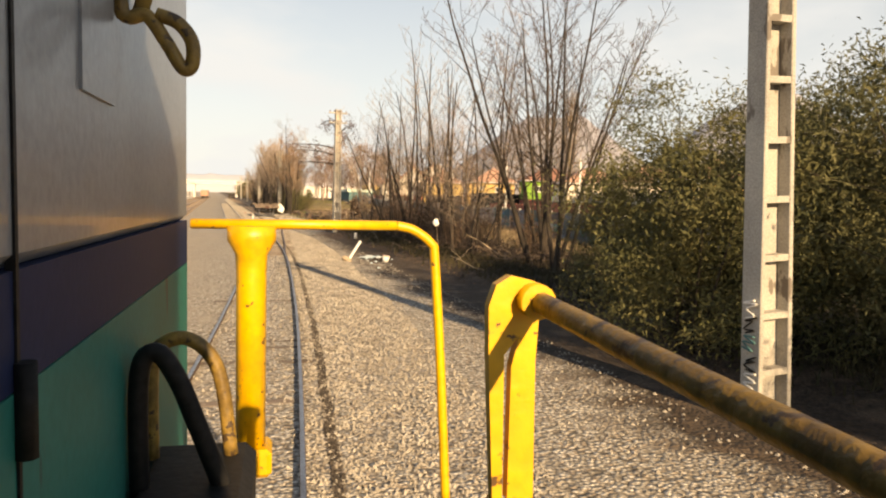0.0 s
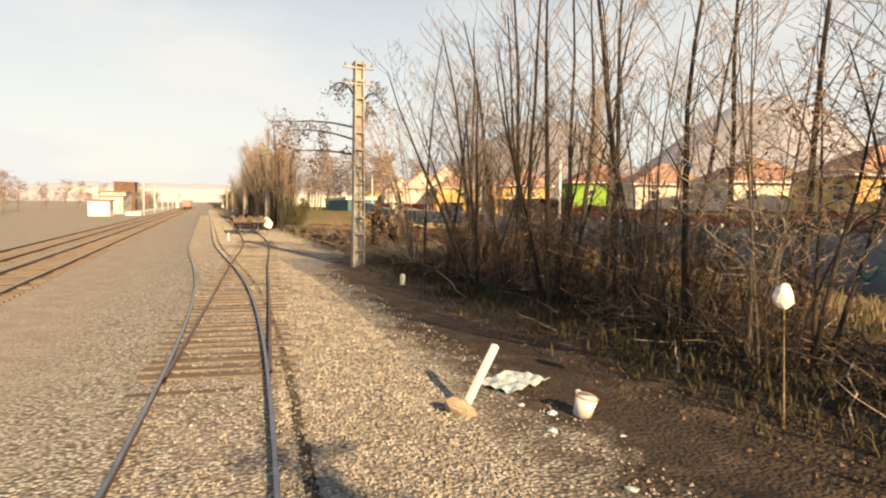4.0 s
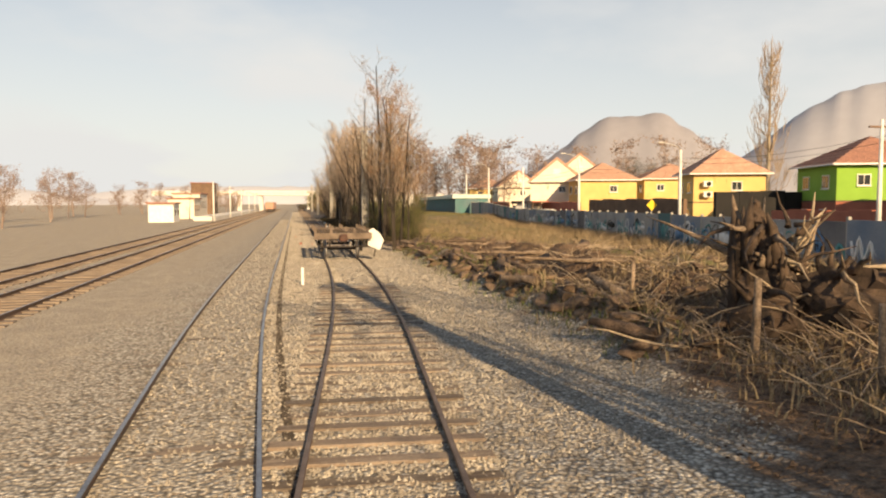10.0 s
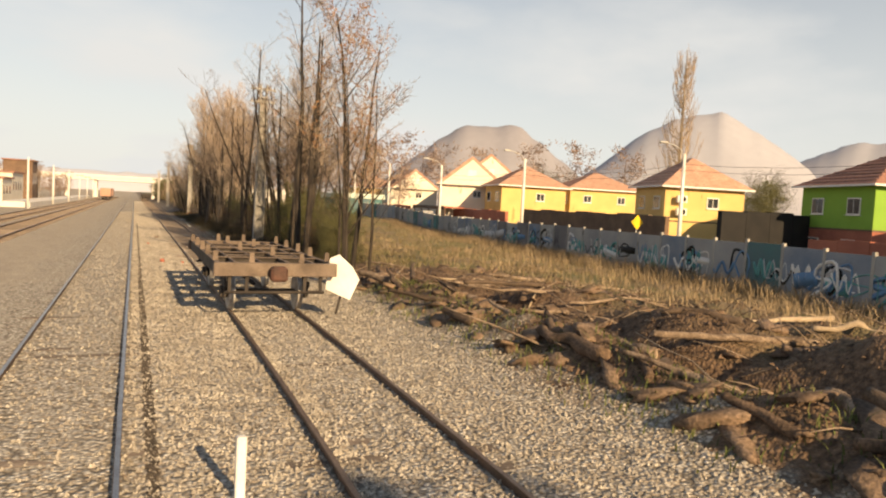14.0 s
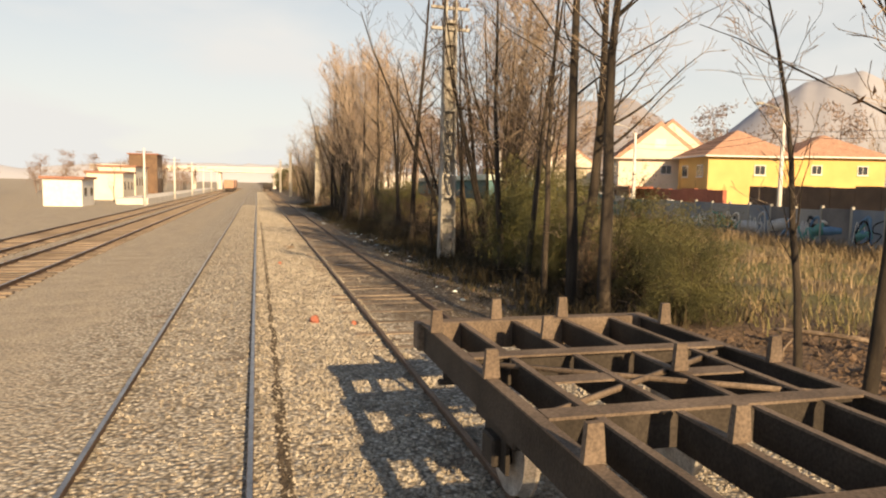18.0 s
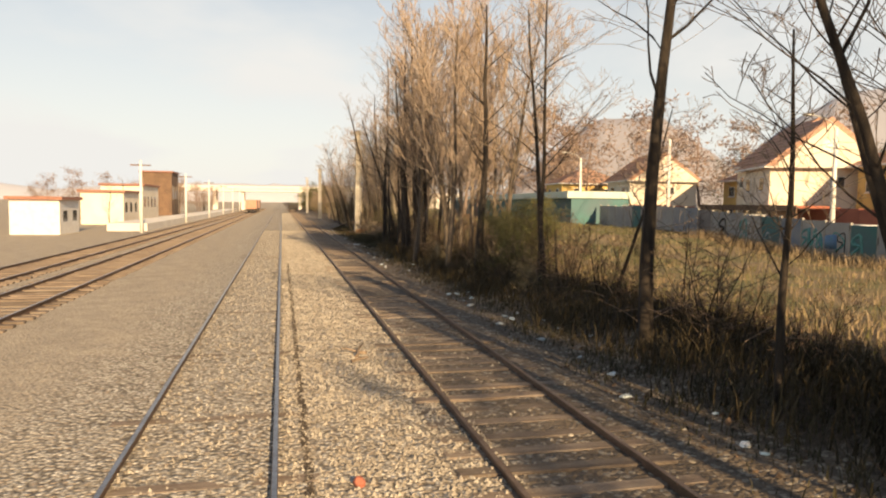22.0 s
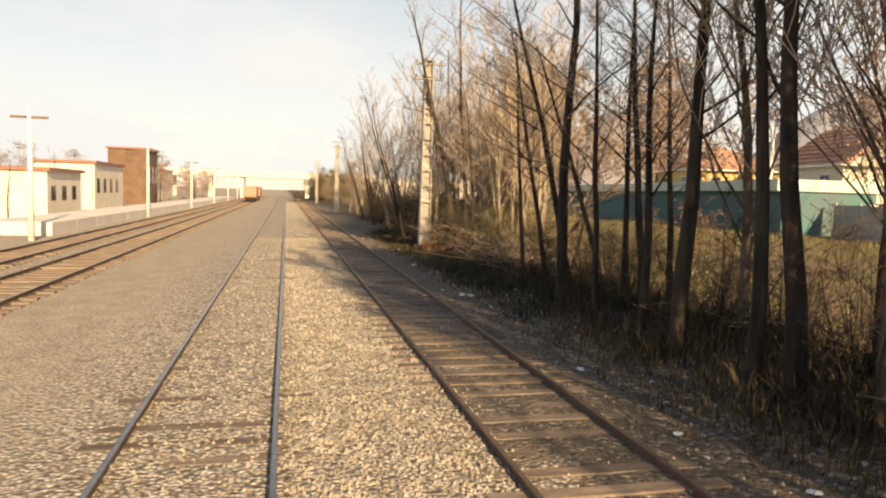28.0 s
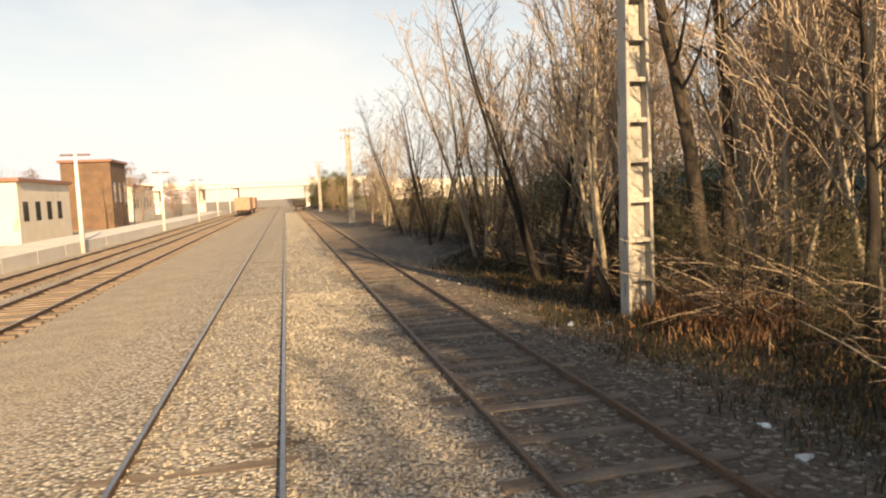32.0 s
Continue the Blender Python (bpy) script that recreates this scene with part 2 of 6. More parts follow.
M_BRICKRED = mat("brick_red_wall", (0.40, 0.14, 0.09), (0.32, 0.11, 0.075), 1.0, 0.9)
M_BROWNTIM = mat("dark_brown_timber", (0.12, 0.075, 0.05), (0.18, 0.11, 0.07), 1.0, 0.8)
M_GLASSD = mat("dark_window_glass", (0.03, 0.035, 0.04), (0.05, 0.055, 0.06), 1.0, 0.08, bump=0.0, grain=0.05)
M_BLACKNET = mat("black_shade_cloth", (0.008, 0.008, 0.009), (0.015, 0.014, 0.014), 1.0, 0.9)
M_ASPH = mat("street_asphalt", (0.06, 0.058, 0.055), (0.08, 0.076, 0.07), 1.0, 0.9)
# distance haze is painted into both hill colours, paler on the farther hills
M_HILLFAR = mat("far_hillside_haze_tint", (0.35, 0.36, 0.41), (0.34, 0.35, 0.40), 0.006, 1.0, bump=0.0, fine=0.03, grain=0.03)
M_HILL = mat("hillside_haze_tint", (0.275, 0.275, 0.31), (0.25, 0.25, 0.285), 0.006, 1.0, bump=0.0, fine=0.03, grain=0.04)
M_BRIDGE = mat("pale_bridge_concrete", (0.70, 0.67, 0.62), (0.62, 0.59, 0.55), 0.4, 0.9, grain=0.08)
M_TREEFAR = mat("distant_bare_woods", (0.21, 0.15, 0.125), (0.30, 0.225, 0.185), 0.4, 0.95, bump=0.0)
M_LOCOGREY = mat("grey_locomotive_paint", (0.27, 0.285, 0.30), (0.20, 0.215, 0.23), 1.2, 0.38, bump=0.06, grain=0.12, coat=0.15)
M_LOCOBLUE = mat("navy_locomotive_paint", (0.018, 0.03, 0.085), (0.014, 0.024, 0.065), 1.5, 0.6, bump=0.04, grain=0.08)
M_LOCOTEAL = mat("teal_locomotive_paint", (0.018, 0.19, 0.165), (0.015, 0.15, 0.13), 1.5, 0.55, bump=0.04, grain=0.08)
M_BLACK = mat("black_rubber", (0.012, 0.012, 0.012), (0.02, 0.019, 0.018), 3.0, 0.6, bump=0.1)
M_CLOD = mat("dry_soil_clods", (0.16, 0.105, 0.07), (0.055, 0.036, 0.024), 2.2, 0.95, bump=1.0, fine=22, grain=0.5)
M_RAILRUST = mat("dull_rusty_rail_head", (0.15, 0.10, 0.07), (0.22, 0.16, 0.12), 3.0, 0.5, 0.5, bump=0.1)
M_PLASTIC = mat("litter_plastic", (0.70, 0.70, 0.68), (0.45, 0.60, 0.66), 3.0, 0.5, rand=0.3)
M_CARWHITE = mat("white_car_paint", (0.75, 0.75, 0.74), (0.70, 0.70, 0.69), 1.0, 0.25, bump=0.0, grain=0.02)
M_STEELG = mat("galvanised_pole", (0.55, 0.54, 0.51), (0.45, 0.44, 0.42), 2.0, 0.5, 0.4, grain=0.1)
M_SIGN = mat("yellow_sign", (0.75, 0.50, 0.02), (0.70, 0.46, 0.02), 2.0, 0.5, bump=0.0, grain=0.04)
M_TEALW = mat("teal_painted_wall", (0.07, 0.19, 0.19), (0.10, 0.16, 0.18), 0.35, 0.9, grain=0.2)
M_ZINC = mat("pale_sheet_roof", (0.44, 0.58, 0.50), (0.54, 0.62, 0.56), 0.5, 0.5, grain=0.08)


def chipped(m, colour, scale, edge, stretch=(1, 1, 1)):
    """Flakes and streaks of another colour where a noise passes an edge."""
    n, link = m.node_tree.nodes, m.node_tree.links.new
    b = n["Principled BSDF"]
    g, mp, t, r, x = n.new("ShaderNodeNewGeometry"), n.new("ShaderNodeMapping"), n.new("ShaderNodeTexNoise"), n.new("ShaderNodeMapRange"), n.new("ShaderNodeMix")
    mp.inputs["Scale"].default_value = stretch
    t.inputs["Scale"].default_value, t.inputs["Detail"].default_value = scale, 8
    r.inputs[1].default_value, r.inputs[2].default_value = edge, edge + 0.03
    x.data_type = "RGBA"
    x.inputs["B"].default_value = (*colour, 1)
    link(g.outputs["Position"], mp.inputs["Vector"])
    link(mp.outputs[0], t.inputs["Vector"])
    link(t.outputs["Fac"], r.inputs[0])
    link(r.outputs[0], x.inputs["Factor"])
    link(b.inputs["Base Color"].links[0].from_socket, x.inputs["A"])
    link(x.outputs["Result"], b.inputs["Base Color"])


for m, level in ((M_LOCOBLUE, 0.12), (M_LOCOTEAL, 0.2), (M_BLACK, 0.2)):
    m.node_tree.nodes["Principled BSDF"].inputs["Specular IOR Level"].default_value = level
chipped(M_YELLOW, (0.10, 0.05, 0.02), 28.0, 0.64)
chipped(M_RUSTYEL, (0.07, 0.045, 0.025), 34.0, 0.60)
chipped(M_LOCOGREY, (0.13, 0.10, 0.08), 5.0, 0.68, (1, 1, 0.25))
chipped(M_LOCOTEAL, (0.05, 0.06, 0.055), 5.0, 0.62, (1, 1, 0.25))
chipped(M_CONC, (0.17, 0.15, 0.13), 3.5, 0.62, (1, 1, 0.4))
chipped(M_WHITE, (0.42, 0.37, 0.30), 6.0, 0.70)
chipped(M_CREAM, (0.50, 0.43, 0.33), 1.2, 0.66, (1, 1, 0.35))
chipped(M_YWALL, (0.46, 0.31, 0.12), 1.2, 0.66, (1, 1, 0.35))

# ---- mesh helpers ----
def box(bm, x0, y0, z0, x1, y1, z1):
    v = [bm.verts.new((x, y, z)) for z in (z0, z1) for x, y in ((x0, y0), (x1, y0), (x1, y1), (x0, y1))]
    for f in ((3, 2, 1, 0), (4, 5, 6, 7), (0, 1, 5, 4), (1, 2, 6, 5), (2, 3, 7, 6), (3, 0, 4, 7)):
        bm.faces.new([v[i] for i in f])


def tube(bm, pts, radii, sides=8, cap=True):
    """A round bar along points; radii: one for all, or one each."""
    pts = [Vector(p) for p in pts]
    if not isinstance(radii, (list, tuple)):
        radii = [radii] * len(pts)
    rings, side = [], None
    for i, p in enumerate(pts):
        d = (pts[min(i + 1, len(pts) - 1)] - pts[max(i - 1, 0)]).normalized()
        if side is None:
            side = d.orthogonal().normalized()
        side = (side - d * side.dot(d)).normalized()
        up = d.cross(side)
        rings.append([bm.verts.new(p + radii[i] * (math.cos(a) * side + math.sin(a) * up)) for a in (2 * math.pi * k / sides for k in range(sides))])
    for a, c in zip(rings, rings[1:]):
        for k in range(sides):
            bm.faces.new((a[k], a[(k + 1) % sides], c[(k + 1) % sides], c[k])).smooth = True
    if cap:
        bm.faces.new(rings[0][::-1])
        bm.faces.new(rings[-1])


def smooth_path(pts, n=6):
    """Catmull-Rom through points."""
    pts = [Vector(p) for p in pts]
    out = []
    for i in range(len(pts) - 1):
        a, b, c, d = pts[max(i - 1, 0)], pts[i], pts[i + 1], pts[min(i + 2, len(pts) - 1)]
        for k in range(n):
            t = k / n
            out.append(0.5 * (2 * b + (c - a) * t + (2 * a - 5 * b + 4 * c - d) * t * t + (3 * b - a - 3 * c + d) * t ** 3))
    return out + [pts[-1]]


def bevelled(bm, w=0.01):
    bmesh.ops.bevel(bm, geom=bm.edges[:], offset=w, segments=1, affect="EDGES")


def mesh_of(name, bm, material):
    me = bpy.data.meshes.new(name)
    bm.normal_update()
    bm.to_mesh(me)
    bm.free()
    me.materials.append(material)
    return me


def part(name, bm, material, parent=None, label="", at=None):
    ob = new(name, mesh_of(name, bm, material))
    if parent is not None:
        ob.parent = parent
    if at is not None:
        ob.matrix_basis = at
    if label:
        ob["label"] = label
    return ob


def share(name, me, parent, m):
    ob = new(name, me)
    ob.parent = parent
    ob.matrix_basis = m
    return ob


def raw(name, verts, faces, material, parent=None, smooth=False):
    me = bpy.data.meshes.new(name)
    me.from_pydata(verts if isinstance(verts, list) else verts.tolist(), [], faces if isinstance(faces, list) else faces.tolist())
    me.materials.append(material)
    if smooth:
        me.polygons.foreach_set("use_smooth", [True] * len(me.polygons))
    ob = new(name, me)
    if parent is not None:
        ob.parent = parent
    return ob


def thing(name, label, category, at=None, group="", kind=""):
    ob = new(name)
    ob.empty_display_size = 0.2
    if at is not None:
        ob.matrix_basis = at
    return tagged(ob, label, category, group, kind)


def bx(name, x0, y0, z0, x1, y1, z1, material, parent, label="", bev=0.0, at=None):
    bm = bmesh.new()
    box(bm, x0, y0, z0, x1, y1, z1)
    if bev:
        bevelled(bm, bev)
    return part(name, bm, material, parent, label, at)


# ---- lie of the land ----
def main_right(y):
    """x of the running line's right-hand rail."""
    ys = (-200, -60, -4.8, 7, 15, 25.5, 33, 38, 43, 48.5, 53.6, 58, 62, 66, 72, 700)
    xs = (-30, -9.2, -2.55, -1.22, -0.5, 0.33, 0.75, 0.92, 0.95, 0.86, 0.64, 0.38, 0.2, 0.08, 0.0, 0.0)
    return float(np.interp(y, ys, xs))


def siding_mid(y):
    ys = (24, 40, 53, 58, 62, 69, 75, 81, 110, 140, 700)
    xs = (-0.75, 0.55, 1.5, 2.0, 2.4, 2.92, 3.18, 3.3, 3.4, 3.45, 3.45)
    return float(np.interp(y, ys, xs))


def soft(f, y, w=6.0):
    return sum(f(y + w * k) for k in (-1, -0.5, 0, 0.5, 1)) / 5


def bumpy(x, y, s):
    return noise.noise(Vector((x * s, y * s, 3.1)))


def gz(x, y):
    """Ground height."""
    z = -0.115 + 0.02 * bumpy(x, y, 1.3)
    t = min(max((x - 5.6) / 3.0, 0), 1)
    z += t * t * (3 - 2 * t) * (0.28 + 0.16 * bumpy(x, y, 0.22) + 0.1 * bumpy(x, y, 0.8))
    w = math.exp(-(((x - 13.5) / 3.6) ** 2) - ((y - 73) / 11) ** 2)
    z += 0.55 * w * (1 + 0.9 * bumpy(x, y, 0.5) + 0.5 * bumpy(x, y, 1.4))
    f = min(max((x - 8) / 2, 0), 1) * min(max((18 - x) / 3, 0), 1) * min(max((y - 56) / 4, 0), 1) * min(max((98 - y) / 4, 0), 1)
    z += f * (0.3 * bumpy(x, y, 0.5) + 0.24 * bumpy(y, x, 1.1) + 0.16 * bumpy(x, y, 2.1) + 0.08 * bumpy(y, x, 4.3))
    g = min(max((y - 57) / 6, 0), 1) * min(max((94 - y) / 8, 0), 1)
    wx = x + 0.5 * bumpy(1, y, 0.25)
    z += g * (0.30 * math.exp(-(((wx - 7.9) / 0.55) ** 2)) * (1 + bumpy(x, y, 0.9)) - 0.62 * math.exp(-(((wx - 9.5) / 0.75) ** 2)) + 0.34 * math.exp(-(((wx - 11.4) / 1.0) ** 2)))
    z += 0.5 * math.exp(-(((x - 8.2) / 1.7) ** 2)) * (1 if y > 96 else 0.4) * (0.5 + 0.5 * bumpy(x, y, 0.3))
    u, w = min(max((y - 132) / 26, 0), 1), min(max((x - 11) / 9, 0), 1)
    z += 0.85 * u * u * (3 - 2 * u) * w * w * (3 - 2 * w)
    if x < -3.5:
        z -= 0.05 * min((-3.5 - x) / 2, 1)
    return z


def wall_x(y):
    return float(np.interp(y, (-60, 30, 70, 105, 140, 180, 260), (17.5, 19, 21.2, 25.5, 29.5, 33, 38)))


# ---- ground ----
def spaced(stops):
    out = []
    for (a, b), s in stops:
        out += list(np.arange(a, b, s))
    return out + [stops[-1][0][1]]


gx = spaced((((-2500, -300), 550), ((-300, -60), 60), ((-60, -14), 8), ((-14, -3), 1.5), ((-3, 7), 0.45), ((7, 15), 0.24), ((15, 18), 0.5), ((18, 40), 2.0), ((40, 100), 10), ((100, 300), 50), ((300, 3100), 700)))
gy = spaced((((-900, -100), 200), ((-100, -10), 15), ((-10, 56), 0.5), ((56, 98), 0.3), ((98, 195), 0.5), ((195, 300), 5), ((300, 700), 50), ((700, 3700), 600)))
verts = [(x, y, gz(x, y)) for y in gy for x in gx]
nx = len(gx)
faces = [(j * nx + i, j * nx + i + 1, (j + 1) * nx + i + 1, (j + 1) * nx + i) for j in range(len(gy) - 1) for i in range(nx - 1)]
tagged(raw("ground", verts, faces, M_GROUND, smooth=True), "gravel trackbed, bare soil and dry grass", "ground", kind="structure")


# ---- tracks ----
PROFILE = ((-0.075, -0.158), (0.075, -0.158), (0.075, -0.145), (0.012, -0.125), (0.012, -0.045), (0.034, -0.035), (0.034, -0.004), (0.028, 0.0), (-0.028, 0.0), (-0.034, -0.004), (-0.034, -0.035), (-0.012, -0.045), (-0.012, -0.125), (-0.075, -0.145))
SLEEPER = bmesh.new()
box(SLEEPER, -1.36, -0.12, -0.3, 1.36, 0.12, -0.105)
bevelled(SLEEPER, 0.015)
SLEEPER = mesh_of("sleeper", SLEEPER, M_SLEEPER)


def track(mid, y0, y1, label, near, step=2.0, dz=0.0, joined=True, lift=0.0, head=None, sunk=999):
    """Two rails and their sleepers along the line x = mid(y)."""
    top = thing("railway_track", label, "railway track", kind="structure")
    ys = list(np.arange(y0, y1 + 0.1, step))
    for off in (-0.87, 0.87):
        v, f, k = [], [], len(PROFILE)
        for y in ys:
            v += [(mid(y) + off + px, y, pz + dz) for px, pz in PROFILE]
        for i in range(len(ys) - 1):
            f += [(i * k + j, i * k + (j + 1) % k, (i + 1) * k + (j + 1) % k, (i + 1) * k + j) for j in range(k)]
        rail = raw("rail", v, f, M_RAIL, top)
        rail.data.materials.append(head or M_RAILTOP)
        rail.data.polygons.foreach_set("material_index", [1 if (q % k) == 7 else 0 for q in range(len(f))])
    rng = random.Random(int(y0 * 7 + len(label)))
    rest_v, rest_f, count = [], [], 0
    for y in np.arange(y0 + 0.3, y1, 0.61):
        turn = math.atan2(mid(y - 1) - mid(y + 1), 2.0)
        m = pose(mid(y) + rng.uniform(-0.04, 0.04), y + rng.uniform(-0.03, 0.03), dz + lift - (0.04 if sunk < y < 98 else 0.006 if y >= 98 and sunk < 98 else 0) + rng.uniform(-0.03, 0.012), 0, 0, math.degrees(turn) + rng.uniform(-0.8, 0.8))
        if near[0] <= y <= near[1] and count < 300:
            share("sleeper", SLEEPER, top, m)
            count += 1
        elif joined:
            base = len(rest_v)
            rest_v += [tuple(m @ Vector(p)) for p in ((-1.36, -0.12, -0.105), (1.36, -0.12, -0.105), (1.36, 0.12, -0.105), (-1.36, 0.12, -0.105), (-1.36, -0.12, -0.3), (1.36, -0.12, -0.3), (1.36, 0.12, -0.3), (-1.36, 0.12, -0.3))]
            rest_f += [tuple(base + q for q in f) for f in ((0, 1, 2, 3), (4, 5, 1, 0), (5, 6, 2, 1), (6, 7, 3, 2), (7, 4, 0, 3))]
    if rest_v:
        tagged(raw("sleepers", rest_v, rest_f, M_SLEEPER, top), "far weathered sleepers", kind="stuff")
    return top


track(lambda y: soft(main_right, y) - 0.87, -60, 420, "straight running line with worn sleepers in gravel", (0, 182), lift=-0.018)
track(lambda y: soft(siding_mid, y), 30, 420, "siding with dark earthy sleepers beside the running line", (36, 196), lift=0.02, head=M_RAILRUST, sunk=74)
track(lambda y: -7.6, 40, 420, "yard track on pale sand", (100, 130))
track(lambda y: -10.9, 40, 420, "yard track beside the platform", (100, 130))

# platform edge along the yard
plat = thing("platform", "low pale concrete station platform", "platform", kind="structure")
for k in range(30):
    bx("slab", -17.0, 180 + 5 * k, -0.3, -13.2, 184.96 + 5 * k, 0.62, M_BRIDGE, plat, bev=0.03)

# ---- ballast stones ----
rng = np.random.RandomState(4)


def stones(n, x0, x1, y0, y1, s0, s1, material, label, name="gravel", follow=None):
    x, y, s = rng.uniform(x0, x1, n), rng.uniform(y0, y1, n), rng.uniform(s0, s1, n)
    if follow:
        x = x + np.array([follow(v) for v in y])
    z = np.array([gz(a, b) for a, b in zip(x, y)]) + s * 0.15
    oct6 = np.array([(1, 0, 0), (-1, 0, 0), (0, 1, 0), (0, -1, 0), (0, 0, 1), (0, 0, -1)], float)
    v = oct6[None] * s[:, None, None] * rng.uniform(0.55, 1.3, (n, 6, 1))
    a = rng.uniform(0, 6.3, n)
    ca, sa = np.cos(a)[:, None], np.sin(a)[:, None]
    v = np.stack([v[..., 0] * ca - v[..., 1] * sa + x[:, None], v[..., 0] * sa + v[..., 1] * ca + y[:, None], v[..., 2] * 0.8 + z[:, None] + rng.uniform(-0.3, 0.3, (n, 6)) * s[:, None]], -1)
    v = v[:, :5]
    tri = np.array([(0, 2, 4), (2, 1, 4), (1, 3, 4), (3, 0, 4)])
    f = (np.arange(n)[:, None, None] * 5 + tri[None]).reshape(-1, 3)
    return tagged(raw(name, v.reshape(-1, 3), f, material), label, name, kind="stuff")


stones(95000, 0.1, 2.7, -4, 180, 0.02, 0.042, M_STONE, "loose grey ballast between the tracks", follow=lambda y: main_right(y) if y < 60 else 0.0)
stones(26000, 2.4, 7.0, 56, 96, 0.018, 0.042, M_STONE, "loose ballast under the siding")
stones(5000, 2.2, 4.6, -4, 56, 0.016, 0.036, M_STONE, "loose ballast at the edge of the soil", follow=lambda y: 0.35 * main_right(y))
stones(16000, -1.8, 0.1, -4, 180, 0.02, 0.04, M_STONE, "ballast in the running line", follow=lambda y: main_right(y))
stones(9000, 0.1, 2.7, 180, 300, 0.025, 0.05, M_STONE, "ballast further along")
stones(2600, 2.4, 6.2, 100, 190, 0.015, 0.04, M_STONE, "scattered ballast by the siding")

M_OIL = mat("oil_black_ballast", (0.03, 0.024, 0.019), (0.06, 0.048, 0.038), 3.0, 0.8, bump=0.2)
stones(19000, 0.30, 0.43, -4, 96, 0.016, 0.036, M_OIL, "oil-blackened stones beside the rail", follow=lambda y: soft(main_right, y) + 0.03 * bumpy(1, y, 0.9))
stones(4200, 0.33, 0.42, 96, 140, 0.016, 0.036, M_OIL, "oil-blackened stones beside the rail", follow=lambda y: 0.05 * bumpy(1, y, 0.9))


def lumps(n, x0, x1, y0, y1, s0, s1, material, label):
    """Rounded slabs of dried earth, half sunk."""
    q = random.Random(8)
    ball = bmesh.new()
    bmesh.ops.create_icosphere(ball, subdivisions=2, radius=1)
    pts, tri = [v.co.copy() for v in ball.verts], [tuple(v.index for v in f.verts) for f in ball.faces]
    ball.free()
    v, f = [], []
    for k in range(n):
        x, y, s, a = q.uniform(x0, x1), q.uniform(y0, y1), q.uniform(s0, s1), q.uniform(0, 3.1)
        m = pose(x, y, gz(x, y) - 0.12 * s, q.uniform(-25, 25), q.uniform(-25, 25), math.degrees(a)) @ Matrix.Diagonal((s * q.uniform(0.9, 2.2), s, s * q.uniform(0.22, 0.45), 1))
        f += [tuple(len(v) + i for i in t) for t in tri]
        v += [tuple(m @ (p * (1 + 0.7 * noise.noise(p * 1.9 + Vector((k, 0, 0))) + 0.4 * noise.noise(p * 4.3 + Vector((k, 0, 0)))))) for p in pts]
    tagged(raw("soil_clods", v, f, material, smooth=True), label, "soil clods", kind="stuff")


lumps(230, 7.1, 9.0, 59, 93, 0.10, 0.36, mat("earth_slabs", (0.24, 0.165, 0.112), (0.10, 0.066, 0.044), 1.8, 0.95, bump=1.0, fine=20, grain=0.45), "big clods of earth pushed up along the gravel")
lumps(190, 8.6, 15.5, 62, 94, 0.08, 0.32, mat("pale_dried_earth", (0.23, 0.155, 0.105), (0.12, 0.08, 0.054), 1.5, 0.95, bump=0.8, fine=18), "slabs and lumps of pale dried earth")
stones(9000, 7.2, 17.5, 55, 96, 0.02, 0.085, M_CLOD, "dry brown soil clods", "soil_clods")
stones(2500, 5.8, 9.5, 14, 56, 0.02, 0.06, M_CLOD, "soil crumbs under the trees", "soil_clods")
stones(3000, 5.2, 8.5, 96, 185, 0.02, 0.06, M_CLOD, "soil crumbs along the siding", "soil_clods")

